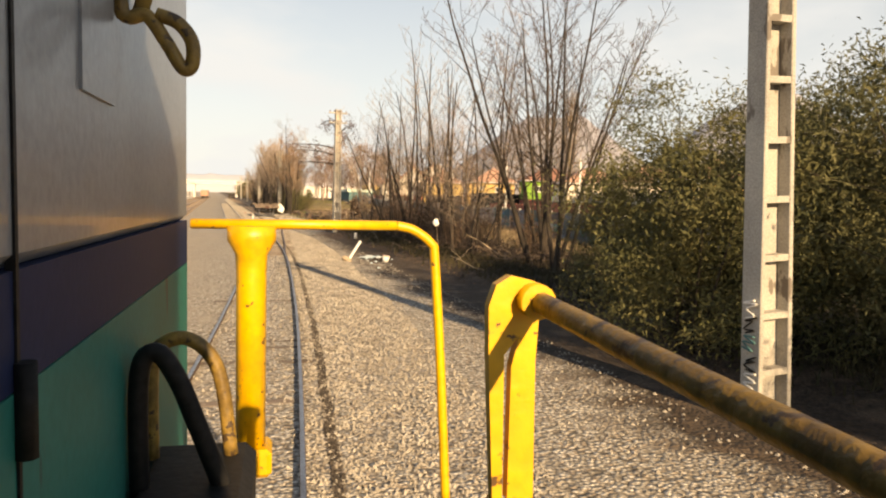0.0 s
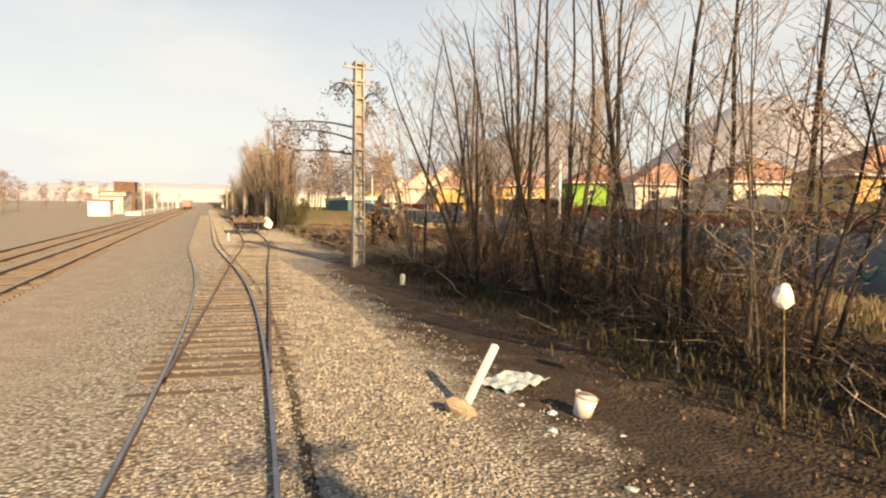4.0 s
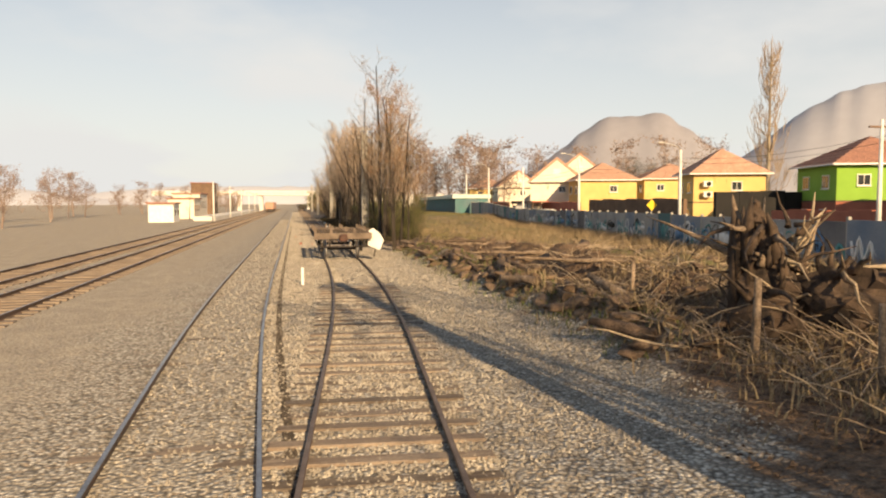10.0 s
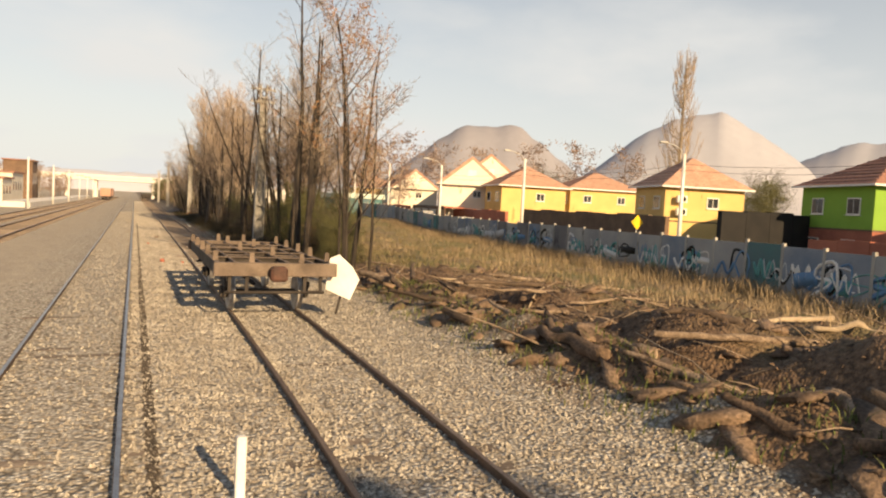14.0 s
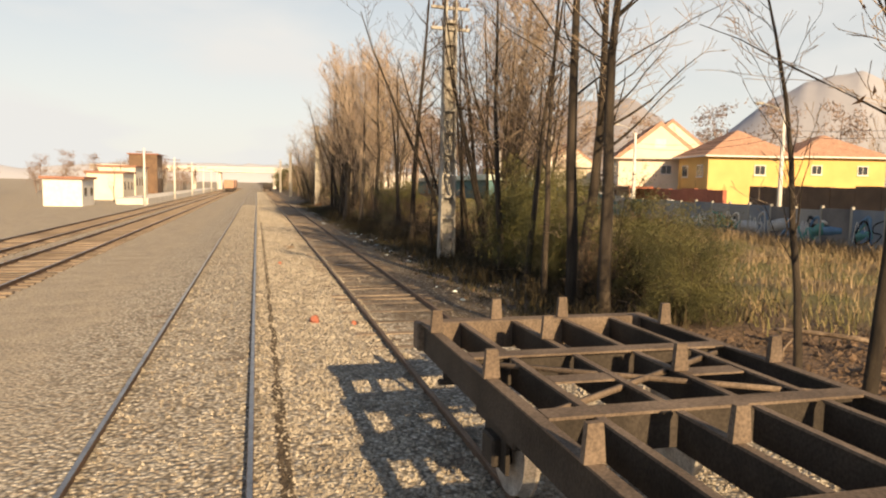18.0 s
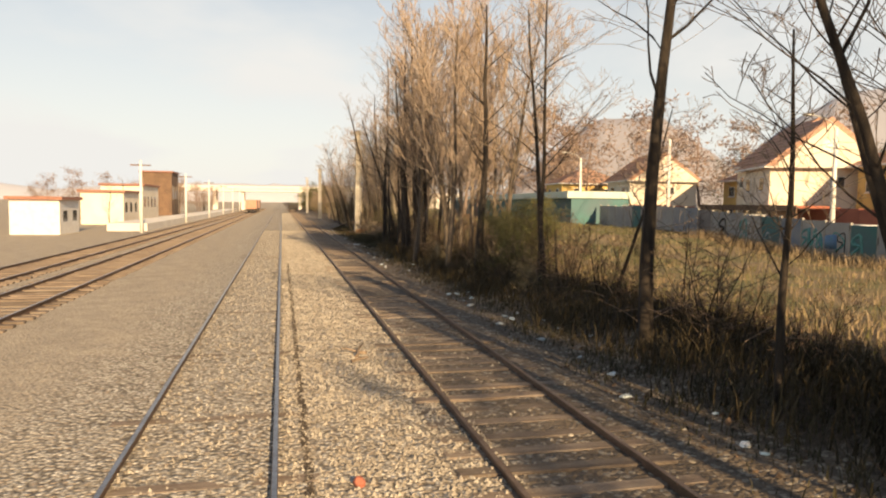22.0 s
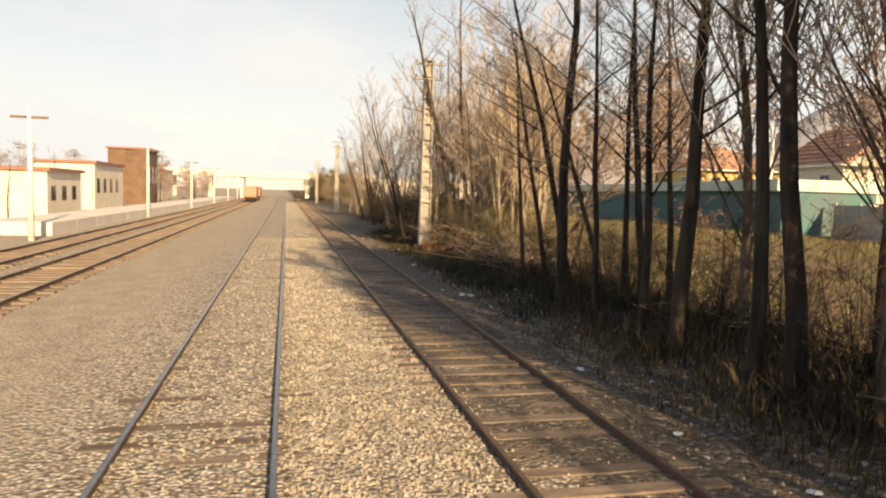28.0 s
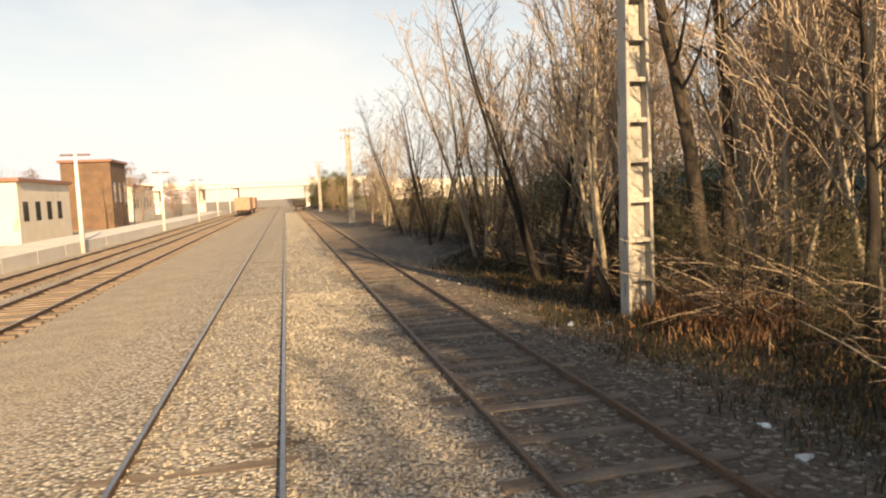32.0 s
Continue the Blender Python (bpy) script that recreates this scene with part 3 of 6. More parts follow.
# ---- trees ----
def grow(seed, height, lean=0.06, spread=0.45, stems=1, limb=0.5, twigs=1.0, upright=0.5, radius=0.11, bare=0.3, thin=0.006):
    """Tapered bare branches as two meshes: the wood and the fine twigs. Returns points lists for tubes."""
    r = random.Random(seed)
    wood, fine, tips = [], [], []

    def branch(p, d, length, rad, level):
        n = (7, 5, 3, 2)[level]
        pts, q, w = [p.copy()], p.copy(), d.normalized()
        for k in range(n):
            w = (w + Vector((r.uniform(-1, 1), r.uniform(-1, 1), r.uniform(-0.6, 1) * (0.5 + upright))) * (0.07, 0.2, 0.34, 0.45)[level]).normalized()
            q = q + w * (length / n)
            pts.append(q.copy())
        rads = [max(rad * (1 - 0.8 * k / n), thin) for k in range(n + 1)]
        (wood if level < 2 else fine).append((pts, rads, 6 if level == 0 else 4 if level == 1 else 3))
        if level >= 3:
            tips.append(pts[-1])
            return
        kids = (0, int(7.5 * twigs), int(4.6 * twigs))[level] if level else int(12 * twigs) + int(height * 0.8)
        for k in range(kids):
            f = bare + (1 - bare) * (k + r.random()) / kids if level == 0 else 0.25 + 0.75 * (k + r.random()) / kids
            i = min(int(f * n), n - 1)
            base = pts[i].lerp(pts[i + 1], f * n - i)
            a = r.uniform(0, 6.283)
            out = Vector((math.cos(a), math.sin(a), 0))
            dd = (w * (0.25 + 0.55 * upright) + out * (spread + 0.5 * r.random()) + Vector((0, 0, r.uniform(0.1, 0.75) * upright))).normalized()
            ll = length * (limb if level == 0 else 0.55) * (1.05 - 0.6 * f) * r.uniform(0.7, 1.2)
            branch(base, dd, ll, rads[i] * r.uniform(0.2, 0.36), level + 1)

    for s in range(stems):
        a = r.uniform(0, 6.283)
        off = Vector((math.cos(a), math.sin(a), 0)) * (0.28 * (stems > 1) * r.uniform(0.4, 1.3))
        d = Vector((off.x * 1.2 * spread + r.uniform(-lean, lean), off.y * 1.2 * spread + r.uniform(-lean, lean), 1))
        branch(off - Vector((0, 0, 0.35)), d, (height + 0.35) * r.uniform(0.75, 1.0), radius * r.uniform(0.75, 1.1), 0)
    return wood, fine, tips


def tubes_mesh(name, rods, material):
    v, f = [], []
    for pts, rads, k in rods:
        base = len(v)
        for i, p in enumerate(pts):
            d = (pts[min(i + 1, len(pts) - 1)] - pts[max(i - 1, 0)]).normalized()
            s = d.orthogonal().normalized()
            u = d.cross(s)
            for j in range(k):
                a = 6.2832 * j / k
                v.append(tuple(p + rads[i] * (math.cos(a) * s + math.sin(a) * u)))
        for i in range(len(pts) - 1):
            for j in range(k):
                f.append((base + i * k + j, base + i * k + (j + 1) % k, base + (i + 1) * k + (j + 1) % k, base + (i + 1) * k + j))
    me = bpy.data.meshes.new(name)
    me.from_pydata(v, [], f)
    me.materials.append(material)
    me.polygons.foreach_set("use_smooth", [True] * len(me.polygons))
    return me


def leaf_mesh(name, centres, size, per, spread, material, seed):
    r = np.random.RandomState(seed)
    c = np.repeat(np.array([tuple(p) for p in centres]), per, 0)
    n = len(c)
    c = c + r.normal(0, spread, (n, 3))
    a, b = r.normal(0, 1, (n, 3)), r.normal(0, 1, (n, 3))
    a /= np.linalg.norm(a, axis=1)[:, None]
    b -= a * (a * b).sum(1)[:, None]
    b /= np.linalg.norm(b, axis=1)[:, None]
    s = size * r.uniform(0.6, 1.3, (n, 1))
    v = np.stack([c - a * s, c + b * s * 0.5, c + a * s], 1).reshape(-1, 3)
    me = bpy.data.meshes.new(name)
    me.from_pydata(v.tolist(), [], (np.arange(n)[:, None] * 3 + np.arange(3)).tolist())
    me.materials.append(material)
    return me


def tree_kind(seed, bark, twig, **kw):
    leaves = kw.pop("leaves", None)
    wood, fine, tips = grow(seed, **kw)
    made = [("trunk", tubes_mesh("trunk", wood, bark)), ("crown", tubes_mesh("crown", fine, twig))]
    if leaves:
        m, size, per, spread, keep = leaves
        made.append(("leaves", leaf_mesh("leaves", tips[:: keep], size, per, spread, m, seed)))
    return made


def tree(kind, x, y, s=1.0, rz=0.0, label="bare winter tree with grey bark in dry grass", group="trackside trees", tilt=0.0, category="tree"):
    top = thing(category, label, category, pose(x, y, gz(x, y) - 0.02, tilt, 0, rz) @ Matrix.Diagonal((s, s, s, 1)), group)
    for name, me in kind:
        share(name, me, top, Matrix())
    return top


M_BARKGREY = mat("grey_tan_poplar_bark", (0.08, 0.064, 0.049), (0.165, 0.132, 0.102), 2.0, 0.95, bump=0.8, stretch=(3, 3, 0.5), rand=0.25)
M_VERGE = mat("dark_green_weeds", (0.028, 0.027, 0.012), (0.07, 0.058, 0.028), 0.8, 0.95, bump=0.0, grain=0.4)
POP = [tree_kind(20 + k, M_BARKGREY, M_TWIGRED, height=13.5, lean=0.05, spread=0.42, upright=1.0, limb=0.46, radius=0.15, bare=0.14, twigs=1.2, thin=0.011) for k in range(4)]


def column_poplar(seed, height, width):
    """A spindle of near-upright limbs round one straight trunk."""
    r = random.Random(seed)
    trunk = [Vector((0, 0, height * k / 8)) for k in range(9)]
    fine = []
    for k in range(170):
        z = height * (0.06 + 0.82 * r.random())
        a, l = r.uniform(0, 6.283), height * r.uniform(0.10, 0.2) * (1.1 - 0.5 * z / height)
        out = Vector((math.cos(a), math.sin(a), 0)) * width * r.uniform(0.2, 0.5) * (1.15 - 0.9 * z / height)
        p = Vector((0, 0, z))
        pts = [p, p + out * 0.7 + Vector((0, 0, 0.35 * l)), p + out + Vector((0, 0, l))]
        fine.append((pts, [0.03, 0.022, 0.008], 3))
        for m in range(6):
            q = pts[1].lerp(pts[2], r.random())
            e = q + Vector((r.uniform(-0.3, 0.3), r.uniform(-0.3, 0.3), r.uniform(0.4, 1.0)))
            fine.append(([q, e], [0.013, 0.008], 3))
    return [("trunk", tubes_mesh("trunk", [(trunk, [0.2 * (1 - 0.1 * k) for k in range(9)], 7)], M_BARKPALE)), ("crown", tubes_mesh("crown", fine, M_TWIG))]


COLUMN = column_poplar(5, 15.0, 4.6)
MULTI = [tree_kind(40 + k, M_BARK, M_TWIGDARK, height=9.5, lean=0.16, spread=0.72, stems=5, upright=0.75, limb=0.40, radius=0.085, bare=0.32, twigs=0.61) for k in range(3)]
SAPLING = [tree_kind(68 + k, M_BARKGREY, M_TWIGRED, height=8.5, lean=0.22, spread=0.6, stems=7, upright=0.6, limb=0.42, radius=0.045, bare=0.12, twigs=0.6) for k in range(2)]
POLE = [tree_kind(64 + k, M_BARK, M_TWIG, height=11.5, lean=0.08, spread=0.55, upright=0.7, limb=0.30, radius=0.085, bare=0.30, twigs=0.5) for k in range(3)]
SLIM = [tree_kind(60 + k, M_BARK, M_TWIG, height=11.5, lean=0.07, spread=0.62, upright=0.5, limb=0.35, radius=0.12, bare=0.36, twigs=0.95) for k in range(4)]
BIG = [tree_kind(80 + k, M_BARK, M_TWIG, height=13.5, lean=0.05, spread=0.65, upright=0.45, limb=0.31, radius=0.195, bare=0.38, twigs=0.8) for k in range(2)]
PALE = [tree_kind(50 + k, M_BARKPALE, M_TWIGRED, height=9.5, lean=0.12, spread=0.5, stems=5, upright=0.95, limb=0.44, radius=0.085, bare=0.15, twigs=0.78, thin=0.009) for k in range(2)]
SCRUB = [tree_kind(100 + k, M_BARK, M_TWIGDARK, height=3.2, lean=0.3, spread=0.9, stems=6, upright=0.35, limb=0.5, radius=0.022, bare=0.1, twigs=0.44) for k in range(3)]
FAR = [tree_kind(90 + k, M_BARK, M_TWIG, height=11.5, lean=0.06, spread=0.6, upright=0.5, limb=0.42, radius=0.2, bare=0.2, twigs=0.7) for k in range(2)]
WOODS = [tree_kind(95 + k, M_TREEFAR, M_TREEFAR, height=10.5, lean=0.06, spread=0.75, upright=0.35, limb=0.5, radius=0.2, bare=0.15, twigs=0.7, leaves=(M_TREEFAR, 0.26, 5, 0.4, 1)) for k in range(2)]
THICKET = [tree_kind(160 + k, M_BARK, M_TWIGDARK, height=3.4, lean=0.25, spread=0.6, stems=9, upright=0.7, limb=0.45, radius=0.024, bare=0.08, twigs=0.45, leaves=(M_LITTER, 0.055, 2, 0.14, 1)) for k in range(2)]
REDLEAF = tree_kind(120, M_BARK, M_TWIG, height=10.5, lean=0.05, spread=0.4, upright=0.8, limb=0.38, radius=0.13, bare=0.2, twigs=1.1, leaves=(M_DEADLEAF, 0.075, 3, 0.14, 1))
PODTREE = tree_kind(121, M_BARK, M_TWIG, height=7.0, lean=0.5, spread=0.8, stems=3, upright=0.2, limb=0.55, radius=0.07, bare=0.3, twigs=0.8, leaves=(M_DEADLEAF, 0.09, 2, 0.10, 3))
BUSH = [tree_kind(130 + k, M_BARK, M_LEAFDARK, height=4.2, lean=0.35, spread=0.85, stems=6, upright=0.3, limb=0.5, radius=0.035, bare=0.05, twigs=0.47, leaves=(M_LEAFDARK, 0.055, 12, 0.20, 1)) for k in range(2)]
TANBUSH = [tree_kind(150 + k, M_BARK, M_TWIG, height=3.4, lean=0.35, spread=0.85, stems=6, upright=0.35, limb=0.5, radius=0.03, bare=0.05, twigs=0.47, leaves=(M_LEAFTAN, 0.06, 9, 0.17, 1)) for k in range(2)]
DENSE = [tree_kind(140 + k, M_BARK, M_LEAF, height=4.4, lean=0.4, spread=0.95, stems=8, upright=0.25, limb=0.5, radius=0.035, bare=0.02, twigs=0.6, leaves=(M_LEAF, 0.05, 62, 0.21, 1)) for k in range(2)]

# near the start: tall pole clump, leaning limbs and young stems
for k, (x, y, s, rz) in enumerate(((10.2, 21.0, 1.25, 10), (9.4, 18.6, 1.1, 120), (11.6, 23.5, 1.3, 200))):
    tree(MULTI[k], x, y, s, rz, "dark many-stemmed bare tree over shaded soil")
for x, y, s, rz, k in ((9.5, 32, 1.0, 40, 0), (8.7, 36.5, 0.9, 160, 1), (10.6, 39, 1.1, 280, 2), (9.2, 42, 0.95, 20, 3), (12.2, 43.5, 1.05, 75, 0), (8.1, 45, 0.8, 210, 1), (13.6, 40, 1.0, 140, 3), (7.6, 41, 0.7, 250, 0)):
    tree(POLE[k % 3], x, y, s * 1.15, rz, "slim bare young tree among brown weeds")
for x, y, s, rz in ((9.0, 26.5, 0.9, 300),):
    tree(PODTREE, x, y, s, rz, "leaning bare tree with hanging dry pods")
# bushes below y -2 and at x 12.5 are unseen, added for shade
for x, y, s, rz, k in ((6.5, 6.9, 1.15, 0, 0), (8.6, 8.6, 1.1, 90, 1), (8.9, 2.8, 1.25, 200, 0), (10.4, 5.6, 1.35, 140, 0), (9.0, -1.5, 1.2, 45, 1), (8.6, 12.6, 0.75, 250, 0), (11.4, -4.0, 1.3, 160, 1), (9.2, -6.5, 1.15, 20, 0), (9.6, -10.5, 1.3, 200, 1), (12.5, 1.0, 1.4, 20, 0), (12.2, 9.5, 1.2, 120, 1)):
    tree(DENSE[k], x, y, s, rz, "dense olive green bush beside the trackbed, some added unseen for shade", "green bushes", category="bush")
for k, (x, y, s) in enumerate(((10.8, 44, 1.1), (10.3, 40.6, 1.15), (12.0, 40.2, 1.1), (11.0, 37.8, 1.05), (15.2, 42.2, 1.1), (9.9, 44.6, 0.95), (14, 36, 1.0), (13, 33, 1.1), (10.5, 34.5, 1.0), (9.4, 30, 0.9), (11.5, 29, 1.0))):
    tree(POLE[k % 3], x, y, s * 1.12, 93 * k, "slim straight bare tree in brown undergrowth")
for k, (x, y, s) in enumerate(((8.4, 39.5, 0.8), (8.2, 34.2, 0.75), (12.6, 27, 0.9), (10.8, 43.4, 1.0))):
    tree(MULTI[k % 3], x, y, s, 71 * k, "many-stemmed bare sapling clump in brown scrub")
# the bushes at y 109.2 and 111.4 are added to keep sun off the verge
for x, y, s, rz, k in ((8.2, 105.2, 0.72, 0, 0), (8.6, 128.9, 0.62, 90, 1), (9.5, 130.4, 0.6, 200, 0), (10.4, 109.2, 0.75, 80, 1), (9.4, 111.4, 0.5, 30, 0), (8.8, 100.0, 0.52, 130, 1), (8.5, 97.2, 0.46, 250, 0), (8.1, 102.9, 0.42, 10, 1)):
    tree(DENSE[k], x, y, s, rz, "dense dark olive bush among the trackside trunks, some added for shade", "green bushes", category="bush")
for k, (x, y, s) in enumerate(((9.0, 41.6, 0.85), (9.8, 43.6, 1.0), (9.3, 31.5, 0.85), (8.4, 26.8, 0.8))):
    tree(SAPLING[k % 2], x, y, s, 57 * k, "tangle of thin tan saplings in brown scrub")
# the tall bare poplars behind the wagon
for k, (x, y, s) in enumerate(((9.2, 140.2, 0.95), (9.6, 133.4, 0.93), (10.2, 137.4, 0.9), (9.8, 144.2, 0.95), (6.4, 138, 0.95), (7.9, 143, 1.0), (8.6, 147, 0.9), (8.8, 134, 0.9), (7.0, 133.6, 0.95), (9.0, 137.2, 0.9), (7.6, 136.0, 1.0), (9.1, 110.4, 0.9), (10.2, 111.2, 0.8))):
    tree(POP[k % 4], x, y, s, 77 * k, "tall narrow bare poplar at the edge of the siding")
for k, (x, y, s) in enumerate(((7.9, 110.7, 1.0), (8.5, 109.4, 1.0), (8.9, 111.0, 1.05), (9.4, 108.4, 0.95), (9.9, 110.2, 1.0))):
    tree(MULTI[k % 3], x, y, s, 77 * k, "dark many-stemmed tree crowding round a line post")
tree(REDLEAF, 6.9, 91.0, 1.0, 30, "bare tree with some rust red leaves still on")
for k, (x, y, s) in enumerate(((7.4, 92.1, 0.85), (6.7, 90.4, 0.7), (7.7, 91.0, 0.75), (7.1, 92.9, 0.7))):
    tree(POLE[k % 3] if k else SLIM[2], x, y, s, 111 * k, "bare tree in a clump beside the standing wagon")
for k, (x, y, s) in enumerate(((7.2, 98.5, 0.9), (7.1, 99.9, 1.0), (7.6, 100.5, 0.9), (7.1, 116.9, 1.0), (7.1, 140.9, 1.0), (7.5, 141.3, 0.9), (7.2, 143.8, 1.0), (7.0, 144.5, 0.85), (7.2, 146.9, 0.95), (7.0, 152.0, 1.0), (7.6, 130.9, 0.9))):
    tree(BIG[k % 2], x, y, s, 131 * k, "stout bare tree with straight dark furrowed trunk")
for k, (x, y, s) in enumerate(((7.2, 101.7, 0.9), (7.3, 103.2, 0.85), (7.2, 105.1, 0.9), (7.0, 113.0, 0.6), (7.9, 125.0, 0.95), (8.2, 125.3, 0.9), (7.2, 142.4, 0.8), (7.4, 148.6, 0.9), (7.1, 150.1, 0.85), (7.8, 139.0, 0.85), (8.4, 150.4, 0.9), (9.8, 145.0, 0.9))):
    tree(SLIM[k % 4], x, y, s, 51 * k, "bare dark-stemmed tree in dry weeds by the siding")
tree(SLIM[1], 8.9, 121.8, 0.55, 200, "small bare tree leaning over dry grass", tilt=-28)
tree(BIG[1], 8.7, 158.2, 0.62, 86, "dark bare tree leaning across the brush", tilt=40)
tree(SLIM[2], 9.6, 157.6, 0.6, 80, "dark bare sapling leaning across the brush", tilt=14)
for k, (x, y, s) in enumerate(((8.4, 174.6, 1.0), (7.3, 176.5, 0.95), (9.4, 178, 1.0), (7.6, 184, 1.0), (7.4, 192, 0.95), (12, 173, 1.0), (13.5, 181, 1.0), (7.6, 202, 0.9), (8, 213, 0.9), (11.2, 171.5, 0.85), (9.0, 187.5, 0.95), (10.8, 185.2, 0.9), (14.5, 176, 1.05), (13, 193, 1.1), (17, 196, 1.1))):
    tree(MULTI[k % 3] if k % 3 == 1 else PALE[k % 2], x, y, s, 61 * k, "many-stemmed bare tree with dry tan twigs")
r0 = random.Random(5)
for k in range(46):
    y = r0.choice((r0.uniform(24, 48), r0.uniform(99, 165), r0.uniform(160, 200)))
    x = r0.uniform(7.2, 9.5) + (2.0 if y < 50 else 0)
    tree(SCRUB[k % 3], x, y, r0.uniform(0.5, 1.0), r0.uniform(0, 360), "tangled dry brushwood under bare trees", "dry brushwood", category="shrub")
for x, y, s, rz, k in ((9.6, 108.0, 0.72, 80, 1), (8.8, 177.5, 0.75, 10, 0), (9.8, 181.5, 0.9, 70, 1), (7.8, 188, 0.8, 200, 0), (8.2, 196, 0.9, 20, 1), (10.2, 173.8, 0.85, 100, 0), (11.6, 176.6, 0.9, 10, 1), (12.8, 171.2, 0.8, 60, 0), (9.6, 168.8, 0.6, 160, 1), (13.6, 178.5, 1.0, 220, 0), (13.2, 168.6, 1.25, 20, 0), (10.6, 106.2, 0.6, 33, 0), (8.6, 110.0, 0.6, 15, 0), (9.3, 121.5, 0.5, 140, 1), (8.9, 101.2, 0.7, 110, 0), (8.9, 163.5, 0.6, 30, 1), (8.2, 170.3, 0.45, 0, 0), (9.4, 172.2, 0.55, 95, 1), (7.9, 166.4, 0.4, 210, 0)):
    tree(BUSH[k], x, y, s, rz, "dark green shrub among dry weeds", "green shrubs", category="bush")
for k, (x, y, s) in enumerate(((10.8, 168.2, 1.1), (12.0, 167.2, 1.2), (12.6, 169.6, 1.15), (10.4, 170.6, 1.05), (11.6, 171.0, 1.1))):
    tree(PALE[k % 2], x, y, s, 47 * k, "dense pale many-stemmed poplar with tan twigs")
for k, (x, y, s, tilt) in enumerate(((8.8, 170.9, 1.05, 15), (9.35, 171.1, 1.0, 2), (8.6, 166.6, 0.62, 7), (10.6, 178.5, 0.9, 3))):
    tree(BIG[k % 2], x, y, s, -90, "stout dark-trunked tree over dry shrubs", tilt=tilt)
for k in range(17):
    tree(TANBUSH[k % 2], r0.uniform(7.6, 12.5), r0.uniform(161, 186), r0.uniform(0.4, 0.85), 39 * k, "tan and olive leafy shrub in the prunings", "tan shrubs", category="bush")
for k in range(9):
    tree(TANBUSH[k % 2], r0.uniform(7.0, 9.2), r0.uniform(100, 156), r0.uniform(0.25, 0.45), 39 * k, "low olive weed bush on the verge", "tan shrubs", category="bush")
tree(COLUMN, 87, 163, 2.1, 0, "tall lone columnar poplar behind the houses", "far trees")
for k, (x, y) in enumerate(((39.5, 191), (48.5, 189.5), (39.0, 173), (50.5, 181), (60, 186))):
    tree(WOODS[k % 2], x, y, 1.15, 71 * k, "rounded red-brown bare tree among the houses", "far trees")
for k in range(11):
    tree(WOODS[k % 2], 27 + 2.1 * k + r0.uniform(-1, 1), 214 + r0.uniform(-9, 12), r0.uniform(1.2, 1.55), 47 * k, "rounded red-brown bare tree beyond the shed", "far trees")
for k, (x, y, s, tilt) in enumerate(((8.0, 157.9, 0.8, 10), (8.0, 155.6, 0.85, -14), (8.3, 154.4, 0.9, 21), (8.9, 153.6, 0.8, -17), (8.3, 151.2, 0.85, 7), (9.0, 150.2, 0.8, -6))):
    tree(SLIM[k % 4], x, y, s, 90 if k % 2 else -70, "dark slim leaning tree among low bushes", tilt=tilt)
for k, (x, y, s) in enumerate(((8.7, 152.4, 0.5), (9.3, 150.6, 0.48), (9.9, 154.2, 0.55), (8.2, 147.2, 0.32), (8.0, 154.6, 0.42), (8.3, 156.6, 0.45), (7.9, 150.4, 0.36))):
    tree(BUSH[k % 2], x, y, s, 77 * k, "dark green shrub among slim trunks", "green shrubs", category="bush")
for k in range(16):
    tree(SCRUB[k % 3], r0.uniform(8.2, 12.5), r0.uniform(29, 48), r0.uniform(0.7, 1.15), 67 * k, "tangled red-brown brushwood under bare trees", "dry brushwood", category="shrub")
for k in range(20):
    tree(THICKET[k % 2], r0.uniform(8.0, 13.0), 23 + 1.2 * k + r0.uniform(-0.5, 0.5), r0.uniform(0.5, 0.85), 67 * k, "dense red-brown scrub with withered leaves", "brown scrub", category="shrub")
for k in range(30):
    tree(THICKET[k % 2], r0.uniform(7.6, 9.6), 99 + 1.9 * k + r0.uniform(-0.8, 0.8), r0.uniform(0.3, 0.6), 67 * k, "low brown scrub between the trunks", "brown scrub", category="shrub")
for k in range(16):
    tree(THICKET[k % 2] if k % 3 else TANBUSH[k % 2], r0.uniform(7.6, 10.5), 174 + 2.1 * k + r0.uniform(-0.8, 0.8), r0.uniform(0.7, 1.15), 67 * k, "dense brown scrub under many-stemmed trees", "brown scrub", category="shrub")
for k in range(26):
    tree(WOODS[k % 2], -34 - r0.uniform(0, 22), 60 + 13 * k + r0.uniform(-5, 5), r0.uniform(0.55, 0.95), 67 * k, "hazy bare tree beyond the yard", "yard trees")
for k in range(20):
    x, y = 7.4 + r0.uniform(0, 5.5), 206 + 7.5 * k + r0.uniform(-3, 3)
    tree((TANBUSH[k % 2], THICKET[k % 2], WOODS[k % 2], MULTI[k % 3])[k % 4], x, y, (1.3, 1.4, 0.5, 0.75)[k % 4] * r0.uniform(0.85, 1.2), 67 * k, "scrub and bare trees along the far siding", "far trees", category="tree")
for x, y, s in ((9.5, 318, 1.5), (11.5, 332, 1.9), (8.8, 344, 1.6), (14, 340, 1.8), (18, 352, 1.7)):
    tree(DENSE[0], x, y, s, 40 * s * y, "dark green tree beside the overpass", "far trees")
for k in range(9):
    tree(WOODS[k % 2], -19 - r0.uniform(0, 8), 268 + 12 * k, r0.uniform(0.5, 0.8), 67 * k, "red-brown bare tree behind the platform", "yard trees")
for k, (x, y) in enumerate(((66, 165), (72, 160), (62, 170))):
    tree(WOODS[k % 2], x, y, 1.15, 71 * k, "rounded red-brown bare tree behind the houses", "far trees")
tree(DENSE[1], 86, 146, 2.0, 0, "dark evergreen tree behind the houses", "far trees")
